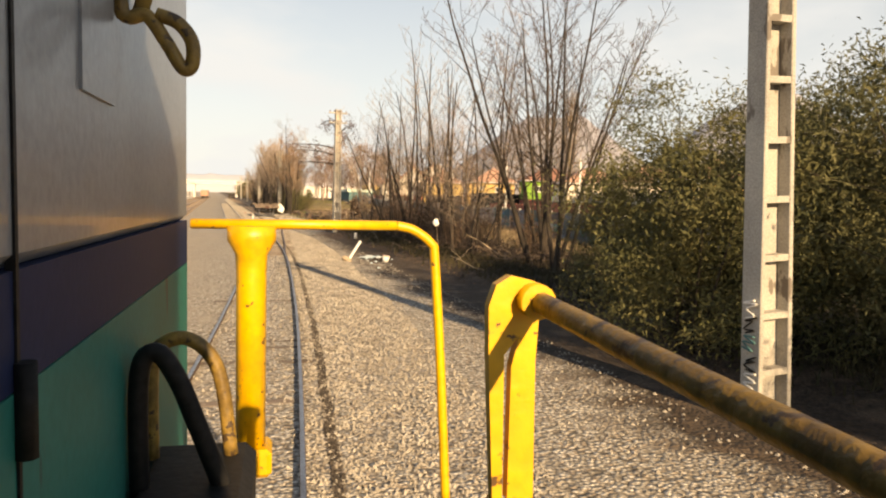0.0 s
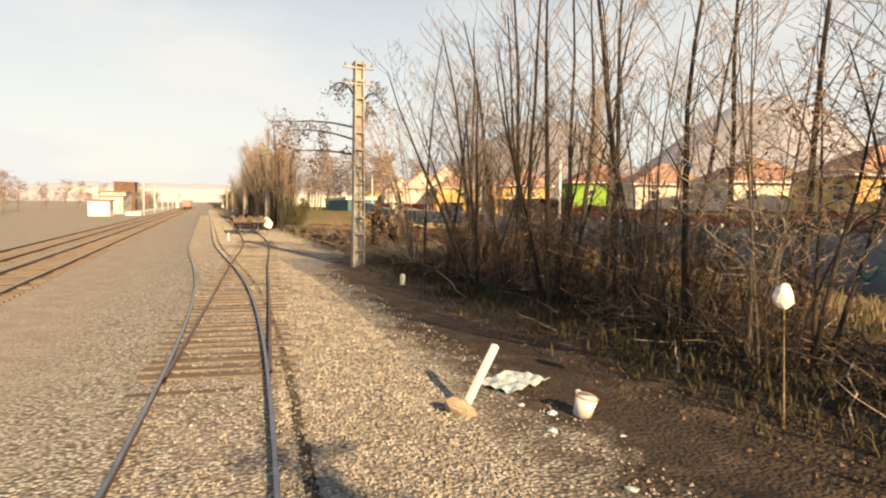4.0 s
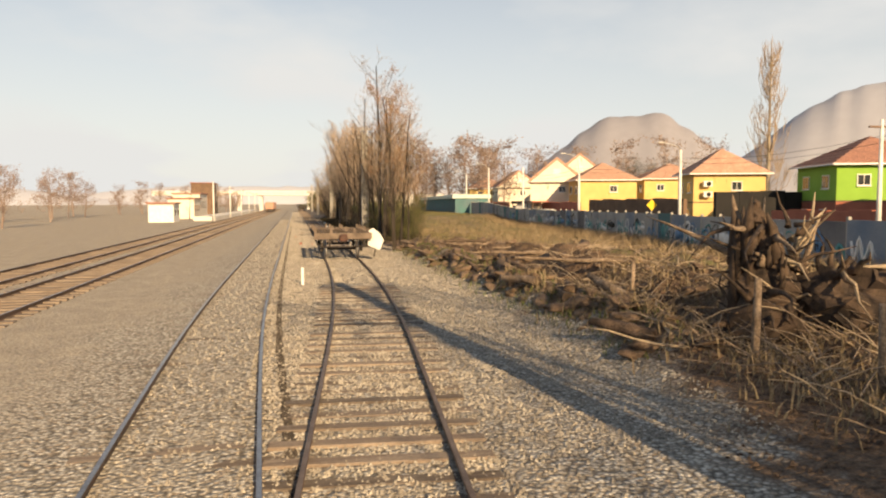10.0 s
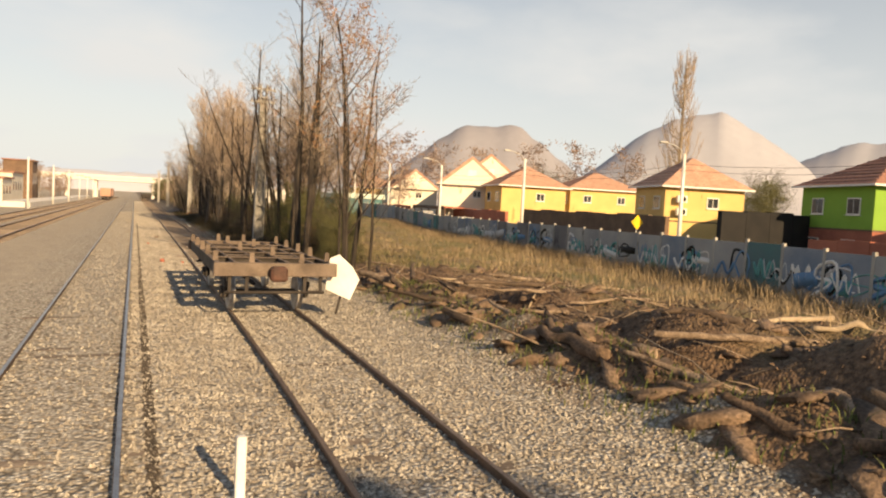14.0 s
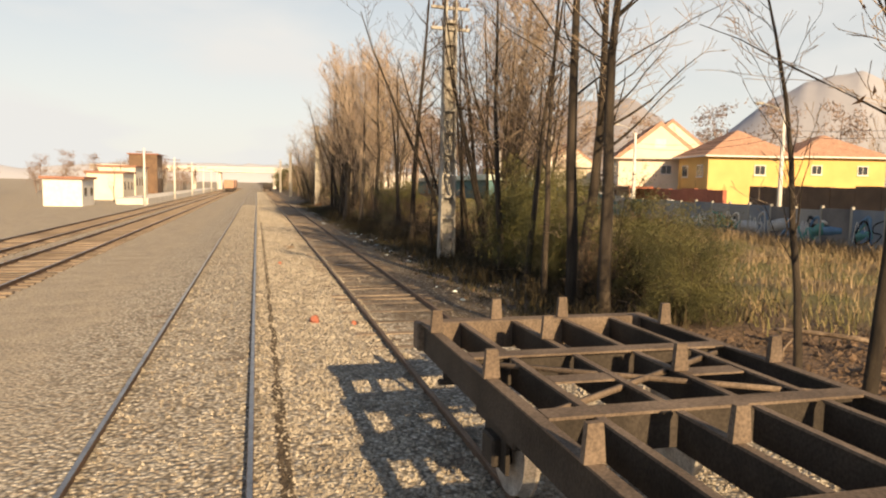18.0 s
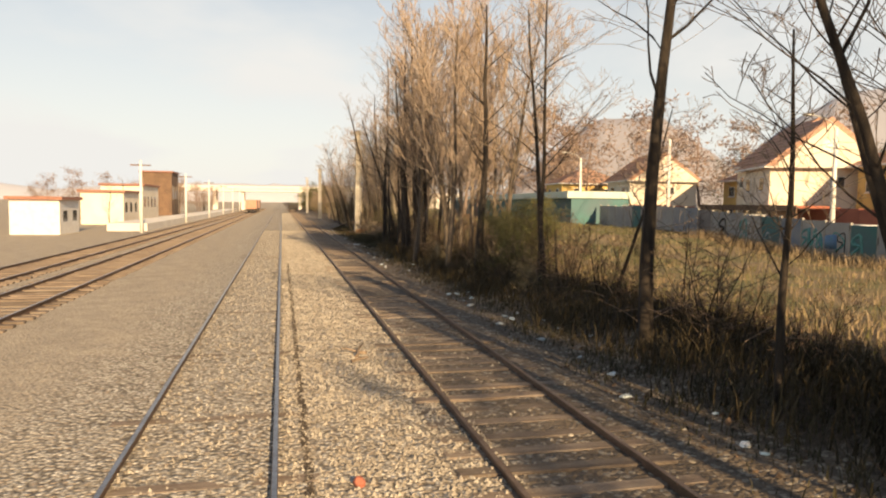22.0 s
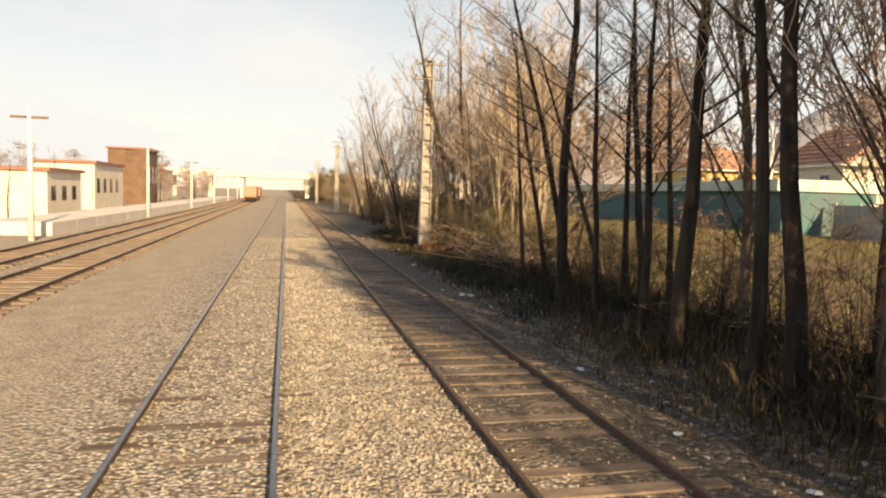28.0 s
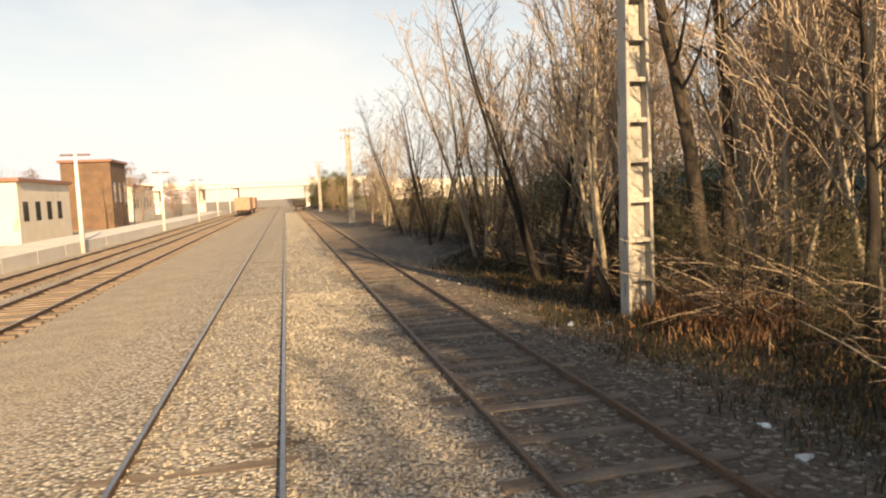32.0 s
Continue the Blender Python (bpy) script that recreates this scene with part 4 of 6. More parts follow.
for k in range(14):
    tree(THICKET[k % 2], r0.uniform(11, 17), 139 + 2.4 * k, r0.uniform(0.4, 0.8), 67 * k, "brown scrub in the rough field", "brown scrub", category="shrub")
# far bare woods beyond the field
for k in range(12):
    tree(FAR[k % 2], 30 + 2.4 * k + r0.uniform(-1, 1), 268 + r0.uniform(-10, 20), r0.uniform(1.1, 1.4), 40 * k, "rounded bare tree far across the field", "far trees")
for k, (x, y) in enumerate(((68, 176), (74, 182), (92, 150), (100, 156), (60, 190))):
    tree(BUSH[k % 2], x, y, 2.6, 50 * k, "dark evergreen tree behind the houses", "far trees")


# ---- grasses ----
def blades(n, place, h0, h1, material, label, seed, width=0.012, name="dry_grass"):
    r = np.random.RandomState(seed)
    pts = np.array([place(r) for _ in range(n)])
    z = np.array([gz(a, b) for a, b in pts]) - 0.02
    h, a, l = r.uniform(h0, h1, n), r.uniform(0, 6.3, n), r.uniform(0.2, 1.25, n)
    dx, dy = np.cos(a), np.sin(a)
    w = width * r.uniform(0.6, 1.5, n)
    base = np.stack([pts[:, 0], pts[:, 1], z], 1)
    side = np.stack([-dy, dx, 0 * dx], 1) * w[:, None]
    mid = base + np.stack([dx * l * h * 0.3, dy * l * h * 0.3, h * 0.6], 1)
    tip = base + np.stack([dx * l * h, dy * l * h, h], 1)
    v = np.stack([base - side, base + side, mid + side * 0.7, mid - side * 0.7, tip], 1).reshape(-1, 3)
    f = []
    for i in range(n):
        k = 5 * i
        f += [(k, k + 1, k + 2, k + 3), (k + 3, k + 2, k + 4)]
    return tagged(raw(name, v, f, material), label, name.replace("_", " "), kind="stuff")


M_GREENISH = mat("olive_grass_blades", (0.12, 0.115, 0.045), (0.19, 0.165, 0.08), 0.5, 0.95, bump=0.0, grain=0.4)
M_STRAW = mat("pale_straw_blades", (0.36, 0.275, 0.17), (0.17, 0.125, 0.075), 0.5, 0.95, bump=0.0, grain=0.4)


def by_wall(r):
    y = r.uniform(40, 150)
    return wall_x(y) - abs(r.normal(0, 1.1)) - 0.15, y


def strip(x0, x1, y0, y1, clump=0.35):
    cs = {}

    def place(r):
        key = r.randint(0, 900)
        if key not in cs:
            q = np.random.RandomState(key + int(y0))
            cs[key] = (q.uniform(x0, x1), q.uniform(y0, y1))
        return cs[key][0] + r.normal(0, clump), cs[key][1] + r.normal(0, clump)
    return place


blades(20000, strip(5.7, 7.6, 97, 185, 0.3), 0.06, 0.24, M_VERGE, "low dark green weeds on the verge", 11, 0.011, "weeds")
blades(7000, strip(6.8, 9.2, 2, 50, 0.35), 0.1, 0.35, M_VERGE, "low dark weeds at the foot of the bushes", 12, 0.02, "weeds")
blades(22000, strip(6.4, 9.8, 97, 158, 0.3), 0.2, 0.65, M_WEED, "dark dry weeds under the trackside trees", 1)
blades(5000, strip(9.4, 14, 96, 165, 0.6), 0.12, 0.45, M_STRAW, "straw-coloured grass behind the trees", 2)
blades(7000, strip(8.4, 13, 96, 165, 0.6), 0.1, 0.4, M_GREENISH, "olive brown grass behind the trees", 25)
blades(15000, strip(15, 27, 60, 110, 0.9), 0.12, 0.5, M_STRAW, "dry grass along the wall", 3, 0.012)
blades(16000, by_wall, 0.25, 0.85, M_STRAW, "tall dry grass at the foot of the wall", 24, 0.011)
blades(9000, strip(11, 28, 105, 150, 0.8), 0.08, 0.42, M_STRAW, "thin dry grass in the field", 21, 0.012)
blades(5000, strip(11, 27, 92, 150, 0.5), 0.1, 0.4, M_GREENISH, "olive tufts in the field", 22, 0.014)
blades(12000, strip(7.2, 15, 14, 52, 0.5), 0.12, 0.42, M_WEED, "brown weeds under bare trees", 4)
blades(9000, strip(12, 30, 150, 188, 0.7), 0.12, 0.4, M_GREENISH, "rough olive grass in the far field", 17, 0.014)
blades(9000, strip(14, 20, 24, 62, 0.6), 0.2, 0.5, M_GRASS, "dry grass by the boundary wall", 5, 0.016)
blades(7000, strip(8.4, 12, 156, 186, 0.6), 0.1, 0.4, M_STRAW, "pale dry grass between the shrubs", 14, 0.012)
blades(12000, strip(6.3, 8.6, 152, 186, 0.35), 0.08, 0.3, M_VERGE, "low dark olive grass on the bank", 23, 0.012, "weeds")
blades(2600, strip(7.2, 9.2, 167.5, 171, 0.35), 0.12, 0.42, M_DEADLEAF, "orange-brown dry grass at the foot of a post", 15, 0.014, "dry_fern")
blades(6000, strip(6.6, 9.6, 158, 164, 0.5), 0.1, 0.3, M_VERGE, "olive brown grass on the bank", 16, 0.012)
blades(4000, strip(6.8, 9.4, 160, 184, 0.6), 0.05, 0.18, M_DEADLEAF, "red-brown dry fern on the bank", 6, 0.02, "dry_fern")
blades(3500, strip(6.8, 8.6, 60, 90, 0.3), 0.08, 0.25, mat("green_grass", (0.07, 0.09, 0.025), (0.13, 0.14, 0.05), 0.8, 0.95, bump=0.0), "short green grass at the edge of the gravel", 13, 0.012, "green_grass")
blades(3500, strip(7.5, 12, 54, 70, 0.5), 0.15, 0.5, M_GRASS, "dry grass tufts among the cut branches", 7, 0.014)


# ---- concrete line posts ----
def pylon(x, y, h, rz, label, arms=True, lean=0.0):
    top = thing("line_post", label, "utility pole", pose(x, y, gz(x, y) - 0.05, 0, lean, rz), "concrete line posts")
    w0, w1, d = 0.31, 0.22, 0.17
    for s in (-1, 1):
        bm = bmesh.new()
        v = []
        for z, w in ((0, w0), (h, w1)):
            a, b = sorted((s * w, s * (w - 0.075)))
            v += [bm.verts.new(p) for p in ((a, -d, z), (b, -d, z), (b, d, z), (a, d, z))]
        for f in ((3, 2, 1, 0), (4, 5, 6, 7), (0, 1, 5, 4), (1, 2, 6, 5), (2, 3, 7, 6), (3, 0, 4, 7)):
            bm.faces.new([v[i] for i in f])
        bevelled(bm, 0.012)
        part("leg", bm, M_CONC, top)
        n = int(h / 0.8)
    for k in range(1, n + 1):
        z = 0.8 * k
        w = w0 + (w1 - w0) * z / h - 0.07
        bx("rung", -w, -d + 0.015, z - 0.045, w, d - 0.015, z + 0.045, M_CONC, top)
        bx("recessed_web", -w, 0.035, z - 0.755, w, 0.075, z - 0.045, M_CONC, top)
    if arms:
        for z in (h - 0.35, h - 1.1):
            arm = bx("crossarm", -0.75, -0.06, z, 0.75, 0.06, z + 0.11, M_CONC, top, bev=0.015)
            for s in (-0.65, -0.3, 0.3, 0.65):
                bm = bmesh.new()
                tube(bm, [(s, 0, z + 0.1), (s, 0, z + 0.16), (s, 0, z + 0.18), (s, 0, z + 0.26)], [0.02, 0.02, 0.045, 0.03], 8)
                part("insulator", bm, M_BROWNTIM, arm)
    return top


PYLON_LABEL = "ladder-shaped concrete line post with recessed panels"
pylon(4.8, 3.0, 9.4, 4, PYLON_LABEL + " and graffiti at its foot", lean=-3.2)
pylon(6.4, 50.3, 9.7, 8, PYLON_LABEL)
pylon(7.0, 110.6, 9.6, 4, PYLON_LABEL + " among bare trunks")
pylon(7.15, 171.0, 9.7, 4, PYLON_LABEL + " beside dry brush")
pylon(6.6, 228, 9.5, 0, PYLON_LABEL)
pylon(6.6, 290, 9.5, 0, PYLON_LABEL)
# painted scrawl on the first post
scr = thing("graffiti", "black and pale sprayed scrawl on a concrete post", "graffiti", pose(4.8, 3.0, gz(4.8, 3.0) - 0.05, 0, -3.2, 4))
for k, (z, c) in enumerate(((0.55, M_WHITE), (0.8, M_BLACK), (1.1, M_TEALW), (1.35, M_BLACK), (1.6, M_WHITE))):
    bm = bmesh.new()
    r1 = random.Random(k)
    tube(bm, smooth_path([(-0.318, (-1) ** q * r1.uniform(0.05, 0.13), z + 0.05 * q + r1.uniform(-0.05, 0.05)) for q in range(6)], 4), 0.013, 5)
    part("stroke", bm, c, scr)


# ---- boundary wall ----
wall = thing("boundary_wall", "grey panel wall covered in old graffiti along the field", "wall", kind="structure")
r2 = random.Random(9)
W_COL = [mat("wall_panel_grey", (0.26, 0.27, 0.28), (0.36, 0.36, 0.35), 0.5, 0.9, grain=0.2), mat("wall_panel_blue", (0.16, 0.21, 0.28), (0.30, 0.32, 0.34), 0.6, 0.9, grain=0.2), M_TEALW, mat("wall_panel_dark", (0.12, 0.12, 0.13), (0.24, 0.23, 0.23), 0.6, 0.9, grain=0.2), mat("wall_panel_pale", (0.40, 0.40, 0.38), (0.30, 0.31, 0.32), 0.7, 0.9, grain=0.2)]
PANELS = []
for c in W_COL:
    bm = bmesh.new()
    box(bm, -0.04, -0.985, -0.15, 0.04, 0.985, 1.98)
    PANELS.append(mesh_of("panel", bm, c))
POST = bmesh.new()
box(POST, -0.07, -0.07, -0.15, 0.07, 0.07, 2.1)
bevelled(POST, 0.015)
POST = mesh_of("post", POST, M_CONC)
y = -30.0
while y < 172:
    x = wall_x(y)
    rz = math.degrees(math.atan2(wall_x(y - 1) - wall_x(y + 1), 2))
    share("panel", r2.choice(PANELS), wall, pose(x, y, gz(x, y), 0, 0, rz))
    share("post", POST, wall, pose(wall_x(y + 1), y + 1, gz(x, y), 0, 0, rz))
    y += 2.0
# sprayed letters, too worn to read: rounded outline strokes on the panels
G_COL = [M_WHITE, M_BLACK, mat("spray_blue", (0.10, 0.20, 0.36), (0.12, 0.26, 0.42), 2, 0.8), mat("spray_teal", (0.10, 0.34, 0.32), (0.08, 0.26, 0.26), 2, 0.8), mat("spray_silver", (0.50, 0.51, 0.52), (0.42, 0.43, 0.45), 2, 0.6)]
for k in range(170):
    y = r2.choice((r2.uniform(20, 150), r2.uniform(74, 125)))
    x = wall_x(y)
    rz = math.degrees(math.atan2(wall_x(y - 1) - wall_x(y + 1), 2))
    bm = bmesh.new()
    h, w, style = r2.uniform(0.35, 0.7), r2.uniform(0.3, 0.6), r2.randint(0, 4)
    if style == 0:
        n = r2.randint(4, 6)
        pts = [(-0.048, w * math.cos(6.28 * q / n + r2.uniform(-0.4, 0.4)), 0.95 + h * math.sin(6.28 * q / n + r2.uniform(-0.4, 0.4))) for q in range(n + r2.randint(-2, 1))]
    elif style == 1:
        pts = [(-0.048, w * (q / 2 - 1.2) + r2.uniform(-0.1, 0.1), 0.95 + (h if q % 2 else -h) * r2.uniform(0.5, 1)) for q in range(6)]
    elif style == 2:
        pts = [(-0.048, -w, 0.9 - h), (-0.048, -w * r2.uniform(0.6, 1.1), 0.9 + h), (-0.048, w * 0.5, 0.9 + h * 0.8), (-0.048, w * 0.7, 1.0), (-0.048, -w * 0.5, 0.9), (-0.048, w, 0.9 - h)]
    elif style == 3:
        pts = [(-0.048, q * 0.22 - 0.8, 0.8 + 0.25 * math.sin(q * 1.7 + k) + r2.uniform(-0.08, 0.08)) for q in range(9)]
    else:
        pts = [(-0.048, -w * 1.6, 0.6 + r2.uniform(0, 0.5)), (-0.048, w * 1.6, 0.6 + r2.uniform(0, 0.5))]
    wide = r2.uniform(0.2, 0.5) if style == 4 else r2.uniform(0.03, 0.13)
    tube(bm, smooth_path(pts, 4), [wide * r2.uniform(0.7, 1.2) for _ in range(4 * (len(pts) - 1) + 1)], 4)
    deep = r2.uniform(0.004, 0.018)
    for v in bm.verts:
        v.co.x = -0.05 + (v.co.x + 0.048) * deep / wide
        v.co.z = min(max(v.co.z, 0.0), 1.9)
    part("graffiti", bm, r2.choice(G_COL), wall, at=pose(x, y, gz(x, y), 0, 0, rz))

# long teal wall with a pale sheet roof, further along
shed = thing("long_shed", "long low teal-walled shed with pale sheet roof", "shed", pose(33, 204, 0.3, 0, 0, -6))
bx("wall", -0.2, -32, -0.4, 6, 60, 3.4, M_TEALW, shed)
for k in range(46):
    bx("roof_sheet", -0.7, -32.2 + 2 * k, 3.42, 6.4, -30.23 + 2 * k, 4.15, M_ZINC, shed, bev=0.03)


# ---- houses ----
def house(x, y, w, d, h, rz, wallm, roofm, label, rise=2.4, gable=False, lower=None, eave=0.6):
    """A two-storey house; w across, d along, walls h high; hipped or gabled roof; windows on the sides seen."""
    top = thing("house", label, "house", pose(x, y, gz(x, y) - 0.1, 0, 0, rz), "row of houses")
    a, b = w / 2, d / 2
    hs = h * 0.47
    bx("upper_wall", -a, -b, hs, a, b, h, wallm, top)
    bx("lower_wall", -a - 0.02, -b - 0.02, -0.2, a + 0.02, b + 0.02, hs, lower or wallm, top)
    bx("string_course", -a - 0.06, -b - 0.06, hs - 0.06, a + 0.06, b + 0.06, hs + 0.06, M_BROWNTIM if lower else wallm, top)
    bm = bmesh.new()
    e = eave
    if gable:
        pr = [(-a - e, -b - e, h - 0.15), (a + e, -b - e, h - 0.15), (a + e, b + e, h - 0.15), (-a - e, b + e, h - 0.15), (0, -b - e, h + rise), (0, b + e, h + rise)]
        fs = ((3, 2, 1, 0), (0, 1, 4), (2, 3, 5), (1, 2, 5, 4), (3, 0, 4, 5))
    else:
        rl = max((d - w) / 2, 0.4) if d > w else 0.4
        pr = [(-a - e, -b - e, h - 0.1), (a + e, -b - e, h - 0.1), (a + e, b + e, h - 0.1), (-a - e, b + e, h - 0.1), (0, -rl, h + rise), (0, rl, h + rise)]
        fs = ((3, 2, 1, 0), (0, 1, 4), (2, 3, 5), (1, 2, 5, 4), (3, 0, 4, 5))
    vs = [bm.verts.new(p) for p in pr]
    for f in fs:
        bm.faces.new([vs[i] for i in f])
    roof = part("roof", bm, roofm, top)
    if gable:
        bm = bmesh.new()
        tri = [(-a, h - 0.16), (a, h - 0.16), (0, h - 0.16 + (rise + 0.16) * a / (a + e))]
        front = [[bm.verts.new((p, q, z)) for p, z in tri] for q in (-b - e - 0.03, -b - e + 0.1)]
        bm.faces.new(front[0])
        bm.faces.new(front[1][::-1])
        for i in range(3):
            bm.faces.new((front[0][i], front[1][i], front[1][(i + 1) % 3], front[0][(i + 1) % 3]))
        part("gable_wall", bm, wallm, top)
        bx("attic_window", -0.55, -b - e - 0.06, h + rise * 0.25, 0.55, -b - e, h + rise * 0.25 + 0.9, M_WHITE, top)
    # tile courses: raised battens across each long slope
    for s in (-1, 1):
        for k in range(1, 9):
            t = k / 9
            yy = (b + e) * (1 - t) + (0 if gable else 0) + t * ((b + e) if gable else max((d - w) / 2, 0.4))
            xx, zz = s * (a + e) * (1 - t), h - 0.1 + (rise + 0.1) * t
            bx("tile_course", xx - 0.05, -yy + 0.1, zz - 0.02, xx + 0.05, yy - 0.1, zz + 0.05, roofm, roof)
    bx("fascia", -a - e, -b - e, h - 0.22, a + e, -b - e + 0.05, h - 0.08, M_WHITE, roof)
    bx("fascia", -a - e, -b - e, h - 0.22, -a - e + 0.05, b + e, h - 0.08, M_WHITE, roof)

    def window(cx, cy, cz, ww, hh, face):
        win = thing("window", "white-framed dark window", "window")
        win.parent = top
        del win["category"]
        if face == "x":
            win.matrix_basis = pose(-a - 0.02, cy, cz, 0, 0, -90)
        else:
            win.matrix_basis = pose(cx, -b - 0.02, cz)
        bx("frame", -ww / 2 - 0.08, -0.04, -hh / 2 - 0.08, ww / 2 + 0.08, 0.03, hh / 2 + 0.08, M_WHITE, win)
        bx("pane", -ww / 2, -0.055, -hh / 2, -0.03, 0.0, hh / 2, M_GLASSD, win)
        bx("pane", 0.03, -0.055, -hh / 2, ww / 2, 0.0, hh / 2, M_GLASSD, win)
        bx("sill", -ww / 2 - 0.12, -0.12, -hh / 2 - 0.14, ww / 2 + 0.12, 0.02, -hh / 2 - 0.08, M_WHITE, win)

    for cy in ((-d / 4, d / 4) if d > 6 else (0,)):
        window(0, cy, h * 0.74, 1.1, 1.0, "x")
        window(0, cy + 0.3, h * 0.25, 1.2, 1.1, "x")
    for cx in ((-w / 4, w / 4) if w > 8.4 else (0.1 * w,)):
        window(cx, 0, h * 0.76, 0.95, 0.8, "y")
    return top


house(46.6, 117.2, 7.4, 6.2, 5.9, -16, M_YWALL, M_ROOF, "yellow two-storey house with orange hipped tile roof", rise=2.7, lower=M_YWALL)
house(49.8, 100.5, 8.6, 7.4, 6.0, -16, M_GREEN, M_ROOFBR, "lime green house with red-brown hipped roof", lower=M_BRICKRED)
house(45, 143.9, 8.3, 6.5, 5.7, -10, M_YWALL, M_ROOF, "yellow house with orange hipped roof and brick-red yard wall", rise=2.5)
house(57, 146, 9.5, 7, 5.9, -12, M_YWALL, M_ROOF, "pale yellow house with orange hipped roof", rise=2.3)
house(41.6, 153.0, 8.0, 7.6, 5.4, -22, M_CREAM, M_ROOF, "cream gabled house with steep orange roof", rise=3.6, gable=True)
house(50.0, 164.0, 9.6, 8, 6.2, -22, M_CREAM, M_ROOF, "taller cream gabled house behind a lower gable", rise=4.2, gable=True)
car_port = thing("carport", "brick red carport roof on posts before the gabled house", "carport", pose(35.2, 146.5, 0.2, 0, 0, -4))
bx("roof", 0, 0, 2.75, 2.6, 13, 2.95, M_BRICKRED, car_port, bev=0.03)
bx("fascia", -0.05, -0.05, 2.55, 0.0, 13.05, 2.98, M_BROWNTIM, car_port)
for k in range(5):
    bx("post", 0.1, 0.2 + 3.1 * k, 0, 0.22, 0.32 + 3.1 * k, 2.75, M_BROWNTIM, car_port)
house(48.5, 85, 8.6, 8, 5.4, -14, M_CREAM, M_ROOF, "cream house with orange hipped roof behind a red wall", lower=M_BRICKRED)
house(49, 71.5, 8.6, 8, 5.4, -14, M_CREAM, M_ROOF, "cream house with orange hipped roof", lower=M_YWALL)
house(48.5, 58, 8.6, 8, 5.4, -14, M_YWALL, M_ROOF, "yellow house with orange hipped roof", lower=M_BRICKRED)
house(48.0, 44, 9, 8, 5.4, -14, M_CREAM, M_ROOF, "pale orange-roofed house beyond the wall", lower=M_YWALL)
house(47.0, 30, 9, 8, 5.4, -14, M_CREAM, M_ROOF, "pale stucco house with orange tiles", lower=M_BRICKRED)
house(44, 182, 8, 8, 5.2, -8, M_CREAM, M_ROOF, "cream house with steep orange gable", rise=3.2, gable=True)
house(43, 199, 9, 8, 5.2, -6, M_YWALL, M_ROOF, "yellow house with orange roof far along the row")
house(55, 173, 9, 8, 5.2, -8, M_YWALL, M_ROOF, "yellow house behind the gabled one")

# air conditioners on the yellow house, fences and yard walls
for z in (3.4, 4.5):
    ac = thing("air_conditioner", "white outdoor air-conditioning unit on a yellow wall", "air conditioner", pose(43.35, 114.56, z, 0, 0, -16))
    bx("casing", -0.45, -0.33, 0, 0.45, 0.0, 0.62, M_WHITE, ac, bev=0.03)
    bm = bmesh.new()
    tube(bm, [(0.08, -0.33, 0.31), (0.08, -0.36, 0.31)], 0.24, 16)
    part("fan_grille", bm, M_BLACKNET, ac)
for x0, y0, x1, y1, h, m, lab in ((37.6, 104.2, 47, 104.6, 3.9, M_BLACKNET, "black shade-cloth fence round a yard"), (38.2, 110.5, 38.6, 133, 3.2, M_BROWNTIM, "dark brown timber yard fence"), (38, 136, 38.4, 150, 2.9, M_BRICKRED, "brick red wall round a yard"), (38.5, 60, 38.9, 98, 2.2, M_BRICKRED, "brick red yard wall behind the boundary wall"), (35.6, 160, 36.0, 176, 2.2, M_BRICKRED, "brick red wall of a carport"), (37, 26, 37.4, 58, 2.2, M_BROWNTIM, "brown timber fence round a house yard")):
    f = thing("yard_fence", lab, "fence", pose(x0, y0, gz(x0, y0) - 0.2))
    lx, ly = x1 - x0, y1 - y0
    n = int(max(lx, ly) / 2)
    for k in range(n):
        if lx > ly:
            bx("panel", lx * k / n, 0, 0, lx * (k + 1) / n - 0.03, ly, h + 0.06 * (k % 3), m, f)
        else:
            bx("panel", 0, ly * k / n, 0, lx, ly * (k + 1) / n - 0.03, h + 0.06 * (k % 3), m, f)
def street_top(y):
    return max(gz(x, y) for x in (33.0, 34.1, 35.2, 36.3, 37.4)) + 0.06


ys = [20 + 3 * k for k in range(71)]
v, f = [], []
for y in ys:
    v += [(33.0, y, street_top(y) - 0.4), (33.0, y, street_top(y)), (37.4, y, street_top(y)), (37.4, y, street_top(y) - 0.4)]
for i in range(len(ys) - 1):
    f += [(4 * i + j, 4 * i + 4 + j, 4 * i + 5 + j, 4 * i + 1 + j) for j in range(3)]
tagged(raw("street", v, f, M_ASPH), "asphalt street beyond the wall", "street", kind="structure")


def street_lamp(x, y, h=7.6, lamp=True):
    top = thing("street_lamp" if lamp else "telegraph_pole", "pale concrete street lamp with curved arm" if lamp else "pale concrete utility pole with crossbar", "street lamp" if lamp else "utility pole", pose(x, y, gz(x, y) - 0.1), "street poles")
    bm = bmesh.new()
    tube(bm, [(0, 0, 0), (0, 0, h)], [0.17, 0.10], 10)
    part("pole", bm, M_WHITE, top, "whitish concrete pole")
    if lamp:
        bm = bmesh.new()
        tube(bm, smooth_path([(0, 0, h - 0.5), (-0.3, 0, h + 0.2), (-1.0, 0, h + 0.5), (-1.7, 0, h + 0.62)], 5), 0.035, 8)
        arm = part("arm", bm, M_STEELG, top)
        bx("lamp_head", -2.25, -0.12, h + 0.56, -1.6, 0.12, h + 0.7, M_STEELG, arm, bev=0.04)
    else:
        bx("crossbar", -0.9, -0.05, h - 0.5, 0.9, 0.05, h - 0.38, M_BROWNTIM, top)
    return top


POLES = []
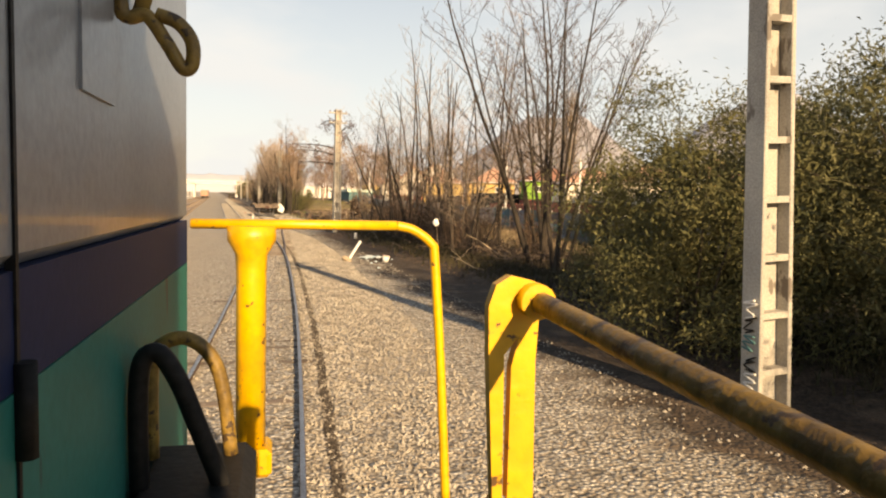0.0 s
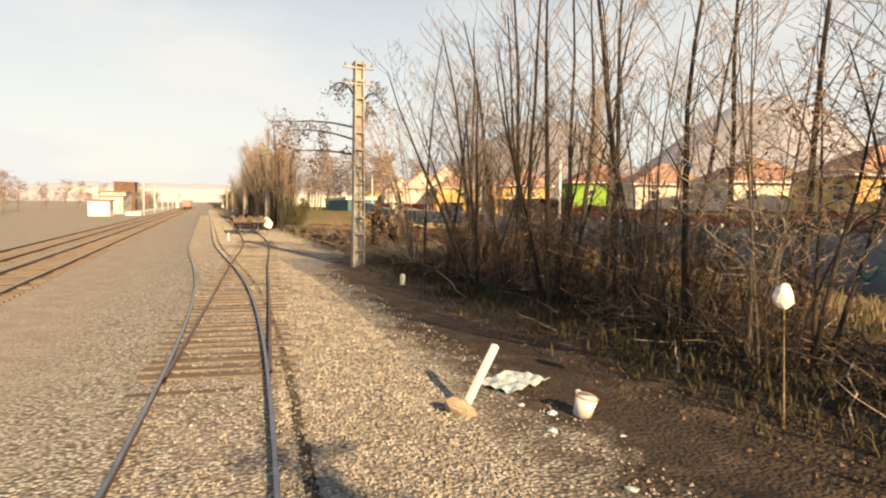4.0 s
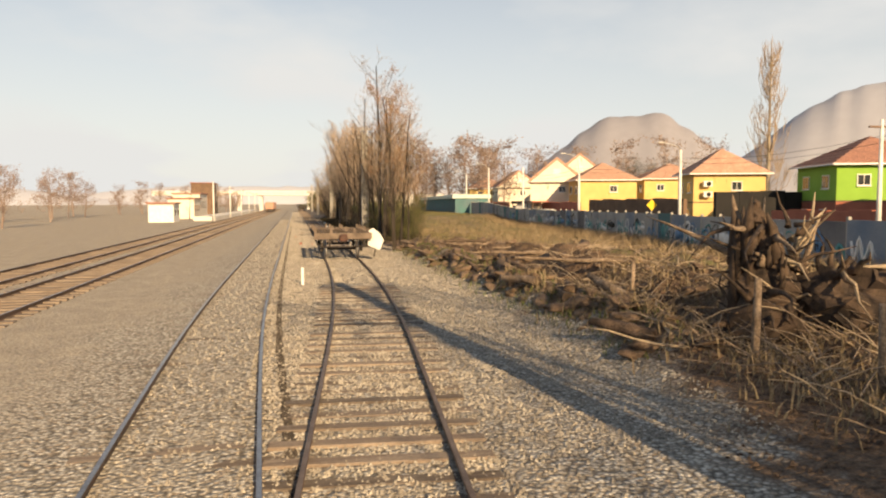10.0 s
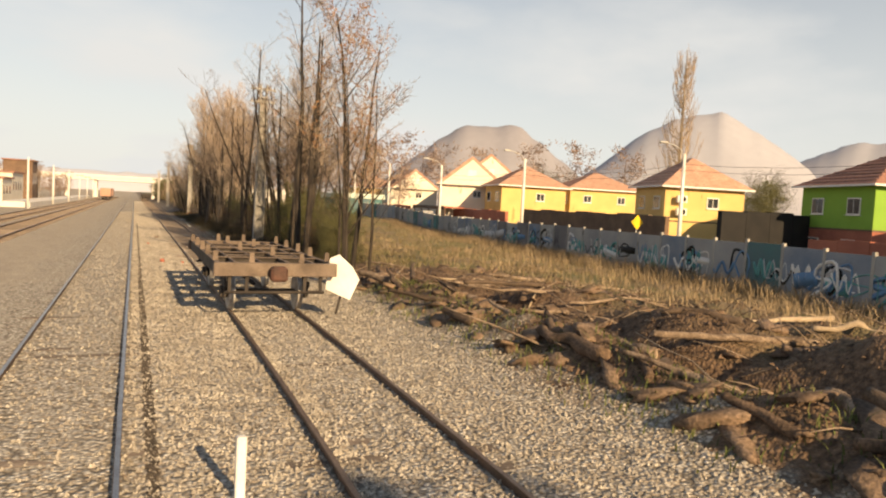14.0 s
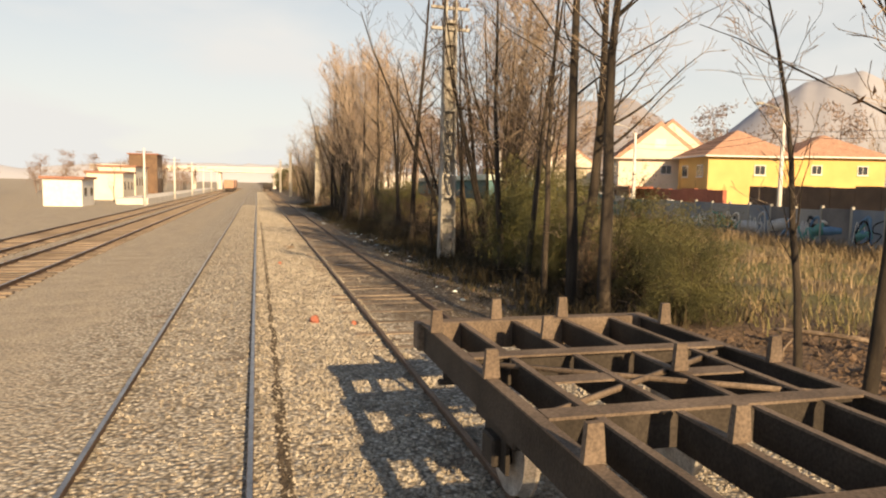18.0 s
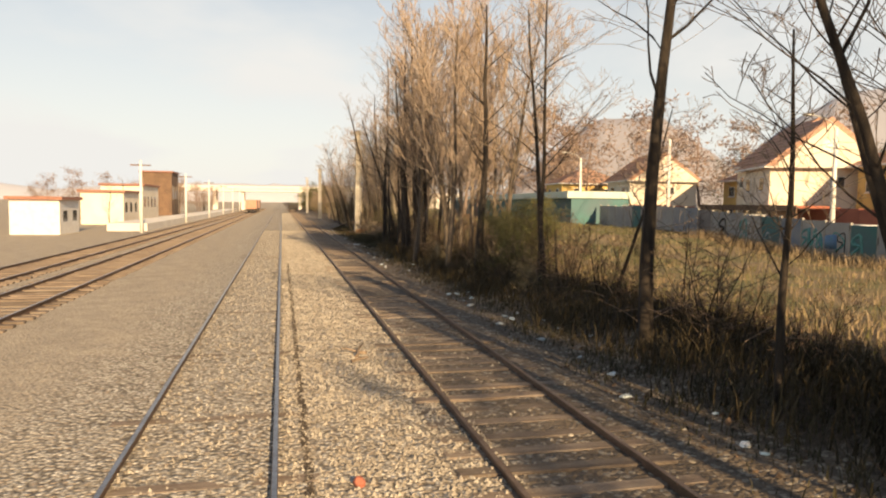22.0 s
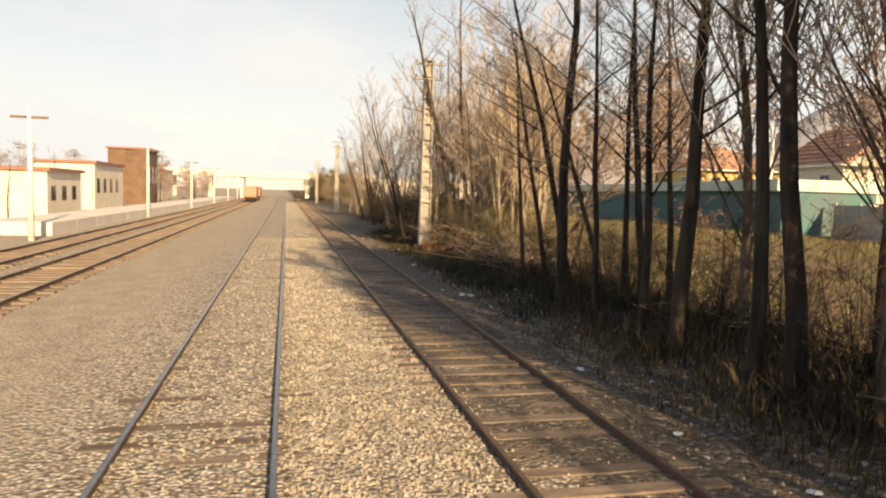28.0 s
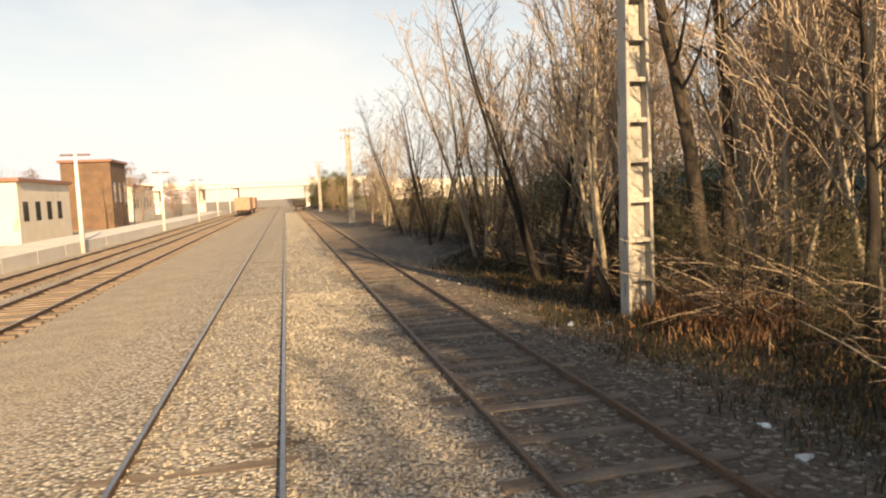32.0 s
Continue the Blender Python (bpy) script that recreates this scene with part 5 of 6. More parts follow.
for k, (x, y) in enumerate(((35.5, 64), (35.2, 84), (34.4, 104.8), (32.6, 123.1), (31.2, 138.8), (31.5, 157), (33, 178), (35.5, 44), (35.2, 24))):
    street_lamp(x, y, 7.4 + 0.3 * (k % 2), k not in (0, 1, 7))
    POLES.append((x, y))
POLES.sort(key=lambda p: p[1])
for a, b in zip(POLES, POLES[1:]):
    w = thing("overhead_cable", "thin dark cable slung between street poles", "cable")
    for z in (6.4, 6.8):
        bm = bmesh.new()
        tube(bm, [(a[0] + (b[0] - a[0]) * t, a[1] + (b[1] - a[1]) * t, z - 0.5 * 4 * t * (1 - t)) for t in (0, 0.2, 0.4, 0.6, 0.8, 1)], 0.014, 4)
        part("wire", bm, M_BLACK, w)
sign = thing("warning_sign", "yellow diamond warning sign on a post", "road sign", pose(33.5, 108.2, -0.1))
bm = bmesh.new()
tube(bm, [(0, 0, 0), (0, 0, 3.0)], 0.04, 8)
part("post", bm, M_STEELG, sign)
bx("plate", -0.38, -0.03, -0.38, 0.38, 0.0, 0.38, M_SIGN, sign, "yellow diamond plate", at=pose(0, -0.05, 2.75, 0, 45, 0))


def car(x, y, rz, body, label, van=False):
    top = thing("car", label, "car", pose(x, y, street_top(y), 0, 0, rz), "parked cars")
    prof = [(-2.1, 0.35), (-2.15, 0.75), (-2.0, 1.0), (-1.2, 1.05), (-0.7, 1.5 if not van else 1.9), (1.2, 1.5 if not van else 1.95), (1.9, 1.05 if not van else 1.9), (2.15, 0.95), (2.15, 0.35)]
    bm = bmesh.new()
    sides = [[bm.verts.new((px, s * (0.85 if pz < 1.1 else 0.72), pz)) for px, pz in prof] for s in (-1, 1)]
    n = len(prof)
    for i in range(n):
        bm.faces.new((sides[0][i], sides[0][(i + 1) % n], sides[1][(i + 1) % n], sides[1][i]))
    bm.faces.new(sides[0][::-1])
    bm.faces.new(sides[1])
    bmesh.ops.recalc_face_normals(bm, faces=bm.faces)
    part("body", bm, body, top)
    for s in (-1, 1):
        bm = bmesh.new()
        box(bm, -0.75, s * 0.79 - 0.02, 1.1, 1.2, s * 0.79 + 0.02, 1.42)
        part("side_window", bm, M_GLASSD, top)
        for px in (-1.35, 1.35):
            bm = bmesh.new()
            tube(bm, [(px, s * 0.66, 0.33), (px, s * 0.88, 0.33)], 0.33, 14)
            wh = part("wheel", bm, M_BLACK, top)
            bm = bmesh.new()
            tube(bm, [(px, s * 0.86, 0.33), (px, s * 0.9, 0.33)], 0.19, 10)
            part("rim", bm, M_STEELG, wh)


car(35.5, 141, 84, M_CARWHITE, "white parked hatchback beyond the wall")
car(35.0, 116, 88, M_LOCOBLUE, "dark parked car beyond the wall")
car(35.6, 172, 86, M_CARWHITE, "white van parked beyond the wall", True)
car(34.4, 150, 84, M_STEELG, "silver parked car beyond the wall")

# ---- flat wagon frame on the siding ----
M_RIM = mat("worn_wheel_steel", (0.55, 0.54, 0.52), (0.30, 0.27, 0.25), 5.0, 0.5, 0.35, bump=0.1)
wag = thing("flat_wagon", "rusty flat wagon frame with open deck and stake pockets", "wagon", pose(3.32, 84.6, 0.02))
L, HW, ZT = 8.5, 1.38, 1.36
def beam(name, x0, x1, y0, y1, depth, flange, top):
    """A rolled beam: a thin upright web under a broader flange."""
    along = abs(y1 - y0) > abs(x1 - x0)
    web = bmesh.new()
    fl = bmesh.new()
    if along:
        box(web, x0 - 0.014, y0, top - depth, x0 + 0.014, y1, top - 0.022)
        box(fl, x0 - flange / 2, y0, top - 0.022, x0 + flange / 2, y1, top)
    else:
        box(web, x0, y0 - 0.014, top - depth, x1, y0 + 0.014, top - 0.022)
        box(fl, x0, y0 - flange / 2, top - 0.022, x1, y0 + flange / 2, top)
    # shade is painted into the web and sunlight into the flange by colour
    ob = part(name, web, M_WAGDARK, wag, "beam web in dark shade colour")
    part("flange", fl, M_WAGON, ob, "beam flange in sunlit tan colour")


for s in (-1, 1):
    # side sills likewise: shaded face in dark colour, sunlit top in tan
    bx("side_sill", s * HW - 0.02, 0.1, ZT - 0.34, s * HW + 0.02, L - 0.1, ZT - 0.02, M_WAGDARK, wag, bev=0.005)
    bx("sill_flange", s * HW - 0.05, 0.1, ZT - 0.018, s * HW + 0.05, L - 0.1, ZT, M_WAGON, wag, "sill top edge in sunlit tan colour")
BAYS = [0.1, 1.75, 3.45, 5.05, 6.75, L - 0.1]
for yb in (0.0, L - 0.22):
    bx("end_beam", -HW - 0.1, yb, ZT - 0.32, HW + 0.1, yb + 0.22, ZT + 0.004, M_WAGON, wag, bev=0.015)
for yb in BAYS[1:-1]:
    beam("cross_beam", -HW + 0.055, HW - 0.055, yb, yb, 0.32, 0.2, ZT + 0.004)
for k, (ya, yb) in enumerate(zip(BAYS, BAYS[1:])):
    for x in (-0.95, -0.32, 0.32, 0.95):
        beam("stringer", x, x, ya + 0.12, yb - 0.12, 0.28, 0.065, ZT - 0.004)
    for x in (-0.62, 0.62):
        if k in (1, 3):
            bx("gusset", x - 0.28, (ya + yb) / 2 - 0.1, ZT - 0.03, x + 0.28, (ya + yb) / 2 + 0.1, ZT - 0.012, M_WAGON, wag)
for s in (-1, 1):
    bm = bmesh.new()
    tube(bm, [(s * -1.2, BAYS[3] + 0.15, ZT - 0.05), (s * 1.2, BAYS[4] - 0.15, ZT - 0.05)], 0.03, 4)
    part("diagonal_brace", bm, M_WAGON, wag)
for px, py in [(s * HW, yy) for s in (-1, 1) for yy in (0.7, 2.6, 4.2, 6.0, 7.8)] + [(-0.5, L - 0.1), (0.35, L - 0.1), (-0.6, 0.12), (0.6, 0.12), (0.32, 5.9), (-0.32, 4.3), (0.32, 2.5), (-0.32, 7.3)]:
    bm = bmesh.new()
    lo = [bm.verts.new((px + a, py + c, ZT)) for a, c in ((-0.07, -0.03), (0.07, -0.03), (0.07, 0.03), (-0.07, 0.03))]
    hi = [bm.verts.new((px + a, py + c, ZT + 0.24)) for a, c in ((-0.05, -0.025), (0.05, -0.025), (0.05, 0.025), (-0.05, 0.025))]
    bm.faces.new(hi)
    bm.faces.new(lo[::-1])
    for i in range(4):
        bm.faces.new((lo[i], lo[(i + 1) % 4], hi[(i + 1) % 4], hi[i]))
    part("stake_pocket", bm, M_WAGON, wag)
for yb in (1.75, L - 1.75):
    bm = bmesh.new()
    tube(bm, [(-0.98, yb, 0.46), (0.98, yb, 0.46)], 0.07, 10)
    axle = part("axle", bm, M_WAGDARK, wag)
    for s in (-0.87, 0.87):
        bm = bmesh.new()
        sg = 1 if s > 0 else -1
        tube(bm, [(s - sg * 0.07, yb, 0.46), (s - sg * 0.03, yb, 0.46), (s - sg * 0.03, yb, 0.46), (s + sg * 0.07, yb, 0.46)], [0.49, 0.49, 0.465, 0.455], 24)
        part("wheel", bm, M_RIM, axle, "wheel with bright worn rim")
        bx("axle_box", s * 1.2 - 0.1, yb - 0.16, 0.32, s * 1.2 + 0.1, yb + 0.16, 0.6, M_WAGDARK, wag, bev=0.02)
        bx("leaf_spring", s * 1.2 - 0.045, yb - 0.55, 0.62, s * 1.2 + 0.045, yb + 0.55, 0.78, M_WAGDARK, wag, bev=0.02)
        bx("axle_guard", s * 1.2 - 0.02, yb - 0.3, 0.3, s * 1.2 + 0.02, yb + 0.3, ZT - 0.3, M_WAGDARK, wag)
for yb, s in ((0.0, -1), (L, 1)):
    bx("coupler", -0.2, min(yb, yb + s * 0.34), ZT - 0.42, 0.2, max(yb, yb + s * 0.34), ZT - 0.06, mat("rust_red_casting", (0.11, 0.05, 0.034), (0.06, 0.032, 0.024), 3.0, 0.8), wag, "rust red coupler block", bev=0.06)
    for px in (-1.1, -0.7, 0.7, 1.1):
        bx("hanger", px - 0.04, min(yb - s * 0.1, yb - s * 0.16), 0.62, px + 0.04, max(yb - s * 0.1, yb - s * 0.16), ZT - 0.3, M_WAGDARK, wag)
    bm = bmesh.new()
    tube(bm, [(-1.2, yb - s * 0.13, 0.64), (1.2, yb - s * 0.13, 0.64)], 0.04, 8)
    part("end_rod", bm, M_WAGDARK, wag)
bm = bmesh.new()
tube(bm, [(-0.4, 1.0, 0.75), (-0.4, L - 1.0, 0.75)], 0.05, 8)
part("brake_rod", bm, M_WAGDARK, wag)
plate = thing("white_plate", "bent white sheet leaning on the end of the wagon", "sheet metal", pose(5.02, 84.9, 0.62, 8, 12, -14))
bm = bmesh.new()
pts = [(-0.42, 0, 0.0), (0.25, -0.05, -0.12), (0.36, 0.0, 0.45), (0.12, 0.02, 0.72), (-0.3, 0.06, 0.95), (-0.5, 0.03, 0.8)]
lo, hi = [bm.verts.new(p) for p in pts], [bm.verts.new((p[0], p[1] + 0.03, p[2])) for p in pts]
bm.faces.new(lo)
bm.faces.new(hi[::-1])
for i in range(6):
    bm.faces.new((lo[i], hi[i], hi[(i + 1) % 6], lo[(i + 1) % 6]))
bmesh.ops.recalc_face_normals(bm, faces=bm.faces)
part("sheet", bm, M_WHITE, plate)
bx("strut", -0.03, 0.03, -0.6, 0.03, 0.08, 0.4, M_WAGDARK, plate)

# wagons standing far down the yard
for x, y, m, lab in ((3.45, 318, M_WAGDARK, "dark freight wagon far down the siding"), (-7.6, 292, M_ROOF, "rust-orange railcar far down the yard"), (-7.6, 314, M_ROOF, "rust-orange railcar behind another")):
    wg = thing("wagon", lab, "wagon", pose(x, y, 0.0), "far wagons")
    bx("body", -1.4, 0, 1.0, 1.4, 13, 2.2 if m == M_WAGDARK else 3.4, m, wg, bev=0.1)
    bx("underframe", -1.1, 0.4, 0.7, 1.1, 12.6, 1.0, M_WAGDARK, wg)
    for yy in (1.5, 3.3, 9.7, 11.5):
        for s in (-0.87, 0.87):
            bm = bmesh.new()
            tube(bm, [(s - 0.06, yy, 0.45), (s + 0.06, yy, 0.45)], 0.45, 14)
            part("wheel", bm, M_WAGDARK, wg)

# ---- overpass, yard buildings and hills ----
br = thing("road_overpass", "pale concrete road overpass across the tracks", "bridge")
bx("deck", -60, 372, 6.6, 30, 383, 7.6, M_BRIDGE, br)
bx("parapet", -60, 371.7, 7.6, 30, 372.0, 8.6, M_BRIDGE, br)
bx("ramp", 30, 372, -0.5, 70, 383, 7.0, M_BRIDGE, br)
for x in (-48, -36, -24, -14, 7, 18, 29):
    for yy in (374, 381):
        bx("pier", x - 0.6, yy - 0.6, -0.5, x + 0.6, yy + 0.6, 6.6, M_BRIDGE, br, bev=0.1)
for x, y, w, d, h, m, lab in ((-22, 205, 5, 10, 4.2, M_CREAM, "cream station building beyond the platform"), (-24, 228, 6, 14, 5.5, M_CREAM, "pale flat-roofed yard building beside the tracks"), (-25, 262, 6, 9, 9.0, M_BROWNTIM, "brown brick tower building"), (-21, 175, 4, 6, 3.2, M_WHITE, "small white hut by the platform"), (-30, 300, 8, 20, 6.5, M_CREAM, "long pale warehouse beyond the yard")):
    b = thing("yard_building", lab, "building", pose(x, y, -0.3), "yard buildings")
    bx("wall", -w / 2, -d / 2, 0, w / 2, d / 2, h, m, b)
    bx("roof", -w / 2 - 0.3, -d / 2 - 0.3, h, w / 2 + 0.3, d / 2 + 0.3, h + 0.3, M_ROOFBR, b)
    for k in range(max(int(d / 3), 1)):
        bx("window", w / 2 - 0.02, -d / 2 + 1 + 3 * k, h * 0.4, w / 2 + 0.03, -d / 2 + 2.2 + 3 * k, h * 0.7, M_GLASSD, b)
for k in range(9):
    tree(FAR[k % 2], -19 - 2 * (k % 3), 190 + 17 * k, 0.45 + 0.07 * (k % 3), 70 * k, "small bare tree beyond the platform", "yard trees")
for k in range(6):
    street_lamp(-13.0, 176 + 32 * k, 7.0, False)


def hill(az, dist, h, flat, foot, seed, label, material=M_HILL):
    """A worn hill: a level top of half-width flat, slopes out to foot; az: degrees east of the line of the tracks."""
    n, rows = 90, 9
    c, side = Vector((math.sin(radians(az)), math.cos(radians(az)), 0)), Vector((math.cos(radians(az)), -math.sin(radians(az)), 0))
    v, f = [], []
    for j in range(rows):
        t = j / (rows - 1)
        for i in range(n + 1):
            u = (i / n * 2 - 1) * foot
            k = min(max((foot - abs(u)) / (foot - flat), 0), 1)
            top = h * (0.55 * k + 0.45 * k * k * (3 - 2 * k)) * (1 + 0.05 * noise.noise(Vector((u / 160, seed, 0)))) + 10 * noise.noise(Vector((u / 45, seed, 2))) * k
            p = c * (dist + t * 420 + 25 * noise.noise(Vector((u / 160, t * 2, seed))) * (1 - t)) + side * u
            v.append((p.x, p.y + 60, -30 + (top + 30) * math.sin(t * math.pi / 2)))
    for j in range(rows - 1):
        for i in range(n):
            a = j * (n + 1) + i
            f.append((a, a + 1, a + n + 2, a + n + 1))
    tagged(raw("hill", v, f, material, smooth=True), label, "hill", kind="structure")


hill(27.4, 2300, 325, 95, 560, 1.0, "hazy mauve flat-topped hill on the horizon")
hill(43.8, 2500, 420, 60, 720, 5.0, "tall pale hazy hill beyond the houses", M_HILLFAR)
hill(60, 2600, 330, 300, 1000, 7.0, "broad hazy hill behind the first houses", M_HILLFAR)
# added pale strips in place of horizon haze, which is put into their colour
M_HAZESTRIP = mat("horizon_haze_strip", (0.53, 0.545, 0.60), (0.51, 0.525, 0.58), 0.006, 1.0, bump=0.0, fine=0.03, grain=0.02)
hill(0, 3000, 85, 500, 1500, 9.0, "low pale strip standing in for horizon haze", M_HAZESTRIP)
hill(-34, 2700, 95, 500, 1400, 12.0, "low pale strip standing in for haze beyond the yard", M_HAZESTRIP)

# ---- field litter: logs, branches, stump, posts ----
r3 = random.Random(31)


def stick(x, y, length, rad, az, el, m, label, name="branch", group="cut branches", category="branch"):
    d = Vector((math.cos(az) * math.cos(el), math.sin(az) * math.cos(el), math.sin(el)))
    p0 = Vector((x, y, gz(x, y) + rad * 0.7))
    pts = []
    for k in range(5):
        q = p0 + d * length * k / 4 + Vector((r3.uniform(-1, 1), r3.uniform(-1, 1), r3.uniform(-0.3, 0.5))) * length * 0.04
        q.z = max(q.z, gz(q.x, q.y) + rad * 0.6)
        pts.append(q)
    bm = bmesh.new()
    if rad > 0.055:
        path = smooth_path(pts, 3)
        tube(bm, path, [rad * (1 - 0.45 * k / len(path)) for k in range(len(path))], 8)
        for v in bm.verts:
            v.co += rad * 0.3 * noise.noise_vector(v.co * 2.3) + rad * 0.22 * noise.noise_vector(v.co * 11.0)
    else:
        tube(bm, pts, [rad * (1 - 0.6 * k / 4) for k in range(5)], 6)
    ob = part(name, bm, m)
    tagged(ob, label, category, group)
    return ob


M_STRAWOOD = mat("fresh_split_wood", (0.52, 0.40, 0.24), (0.38, 0.28, 0.16), 3.0, 0.85, bump=0.5)
M_LOGDARK = mat("dark_wet_log", (0.055, 0.038, 0.027), (0.13, 0.09, 0.062), 2.5, 0.9, bump=0.7)
M_DRY = mat("pale_dry_branch", (0.42, 0.33, 0.23), (0.30, 0.235, 0.165), 1.5, 0.9)
for k in range(30):
    y = 61 + 1.05 * k + r3.uniform(-0.6, 0.6)
    stick(7.9 + r3.uniform(-0.6, 0.8) - 0.5 * bumpy(1, y, 0.25), y, r3.uniform(0.8, 2.2), r3.uniform(0.06, 0.17), r3.choice((1.7, 1.9, 1.45, 1.2)) + r3.uniform(-0.3, 0.3), r3.uniform(-0.02, 0.22), r3.choice((M_WOOD, M_LOGDARK, M_CLOD)), "felled brown log on the bank of pushed earth", "log", "felled logs", "log")
for k in range(22):
    stick(r3.uniform(10.5, 17), r3.uniform(62, 94), r3.uniform(1.2, 4.0), r3.uniform(0.05, 0.11), r3.uniform(2.2, 3.4), r3.uniform(0, 0.05), r3.choice((M_WOOD, M_DRY, M_LOGDARK)), "felled brown log lying in the field", "log", "felled logs", "log")
for k in range(120):
    y = r3.choice((r3.uniform(52, 66), r3.uniform(52, 95)))
    stick(r3.uniform(7.4, 17), y, r3.uniform(0.8, 2.6), r3.uniform(0.012, 0.035), r3.uniform(0, 3.14), r3.uniform(0, 0.35), r3.choice((M_DRY, M_WOOD)), "dry cut branch on the soil")
for k in range(40):
    stick(r3.uniform(7, 10), r3.uniform(20, 50), r3.uniform(0.8, 2.4), r3.uniform(0.012, 0.03), r3.uniform(0, 3.14), r3.uniform(0, 0.5), r3.choice((M_DRY, M_WOOD)), "dry broken branch under the trees")
for k in range(70):
    stick(r3.uniform(7.2, 13), r3.uniform(160, 182), r3.uniform(1.0, 3.0), r3.uniform(0.012, 0.03), r3.uniform(0, 3.14), r3.uniform(0, 0.5), M_DRY, "heap of dry tan prunings")


def brush(n, x0, x1, y0, y1, hmax, l0, l1, m, label, seed):
    """A joined heap of thin sticks."""
    q = random.Random(seed)
    rods = []
    for _ in range(n):
        x, y = q.uniform(x0, x1), q.uniform(y0, y1)
        a, e, l = q.uniform(0, 6.28), q.uniform(-0.15, 0.6), q.uniform(l0, l1)
        p = Vector((x, y, gz(x, y) + q.uniform(0, hmax)))
        d = Vector((math.cos(a) * math.cos(e), math.sin(a) * math.cos(e), math.sin(e)))
        rods.append(([p, p + d * l * 0.5 + Vector((0, 0, 0.05 * l)), p + d * l], [0.016, 0.012, 0.006], 3))
    ob = new("brushwood_heap", tubes_mesh("brushwood_heap", rods, m))
    return tagged(ob, label, "brushwood", kind="stuff")


brush(300, 7.6, 12.5, 53, 66, 0.35, 0.5, 1.6, M_WOOD, "tangled brown cut twigs on the soil", 9)
brush(230, 7.6, 12.5, 53, 66, 0.3, 0.4, 1.3, M_DRY, "tangled heap of pale dry branches", 1)
brush(420, 8, 17, 60, 92, 0.16, 0.4, 1.2, M_WOOD, "scattered brown brushwood on the soil", 2)
brush(300, 7.8, 13, 45.5, 53, 0.35, 0.5, 1.6, M_DRY, "pale cut sticks beside a line post", 12)
brush(110, 8.8, 12.0, 66, 73, 0.3, 0.6, 1.7, M_DRY, "pile of pale cut sticks", 6)
brush(650, 7.6, 11.5, 158, 183, 0.8, 0.5, 1.6, M_DRY, "tall heap of tan prunings", 3)
brush(800, 7.3, 11.5, 158, 183, 0.7, 0.4, 1.4, M_TWIGDARK, "dark tangle of prunings", 13)
brush(900, 7.8, 12, 20, 50, 0.5, 0.5, 1.6, M_TWIGDARK, "dark dry undergrowth twigs", 4)
brush(320, 7.6, 10, 98, 162, 0.5, 0.4, 1.4, M_TWIGDARK, "undergrowth twigs below the poplars", 5)
# uprooted stump
def rough_log(pts, rads, sides, amount, freq, seed, bm=None):
    """A trunk with deep furrows and torn ends."""
    bm = bm or bmesh.new()
    path = smooth_path(pts, 6)
    k = len(path) - 1
    rr = [float(np.interp(i / k * (len(rads) - 1), range(len(rads)), rads)) for i in range(k + 1)]
    tube(bm, path, rr, sides)
    for v in bm.verts:
        p = v.co * freq + Vector((seed, 0, 0))
        v.co += amount * (noise.noise_vector(p) + 0.6 * noise.noise_vector(p * 2.7) + 0.35 * noise.noise_vector(p * 6.5))
    for f in bm.faces:
        f.smooth = False
    return bm


SX, SY = 10.2, 60.8
stump = thing("tree_stump", "big dark uprooted stump with torn roots", "tree stump", pose(SX, SY, gz(SX, SY)))
part("stump_body", rough_log([(-0.1, 0, -0.3), (0, 0, 0.5), (-0.05, 0.1, 1.2), (-0.2, 0.1, 2.0), (-0.25, 0.1, 2.75)], [0.95, 0.75, 0.55, 0.34, 0.06], 18, 0.26, 1.7, 3), M_STUMP, stump)
part("root_ball", rough_log([(0.55, -0.6, 0.1), (0.95, -0.7, 0.55), (1.35, -0.6, 0.95), (1.5, -0.5, 1.2)], [0.5, 0.8, 0.75, 0.3], 16, 0.36, 1.7, 8), M_STUMP, stump)
for k in range(22):
    a, z = r3.uniform(0, 6.28), r3.uniform(1.0, 2.0)
    p = Vector((-0.15 + 0.45 * math.cos(a), 0.1 + 0.45 * math.sin(a), z))
    tip = p + Vector((r3.uniform(-0.25, 0.25), r3.uniform(-0.2, 0.2), r3.uniform(0.5, 1.1)))
    bm = bmesh.new()
    tube(bm, [p - Vector((0, 0, 0.4)), p.lerp(tip, 0.5) + Vector((r3.uniform(-0.06, 0.06), 0, 0)), tip], [0.15, 0.10, 0.01], 4)
    part("shard", bm, M_STUMP if k % 4 else M_WOOD, stump)
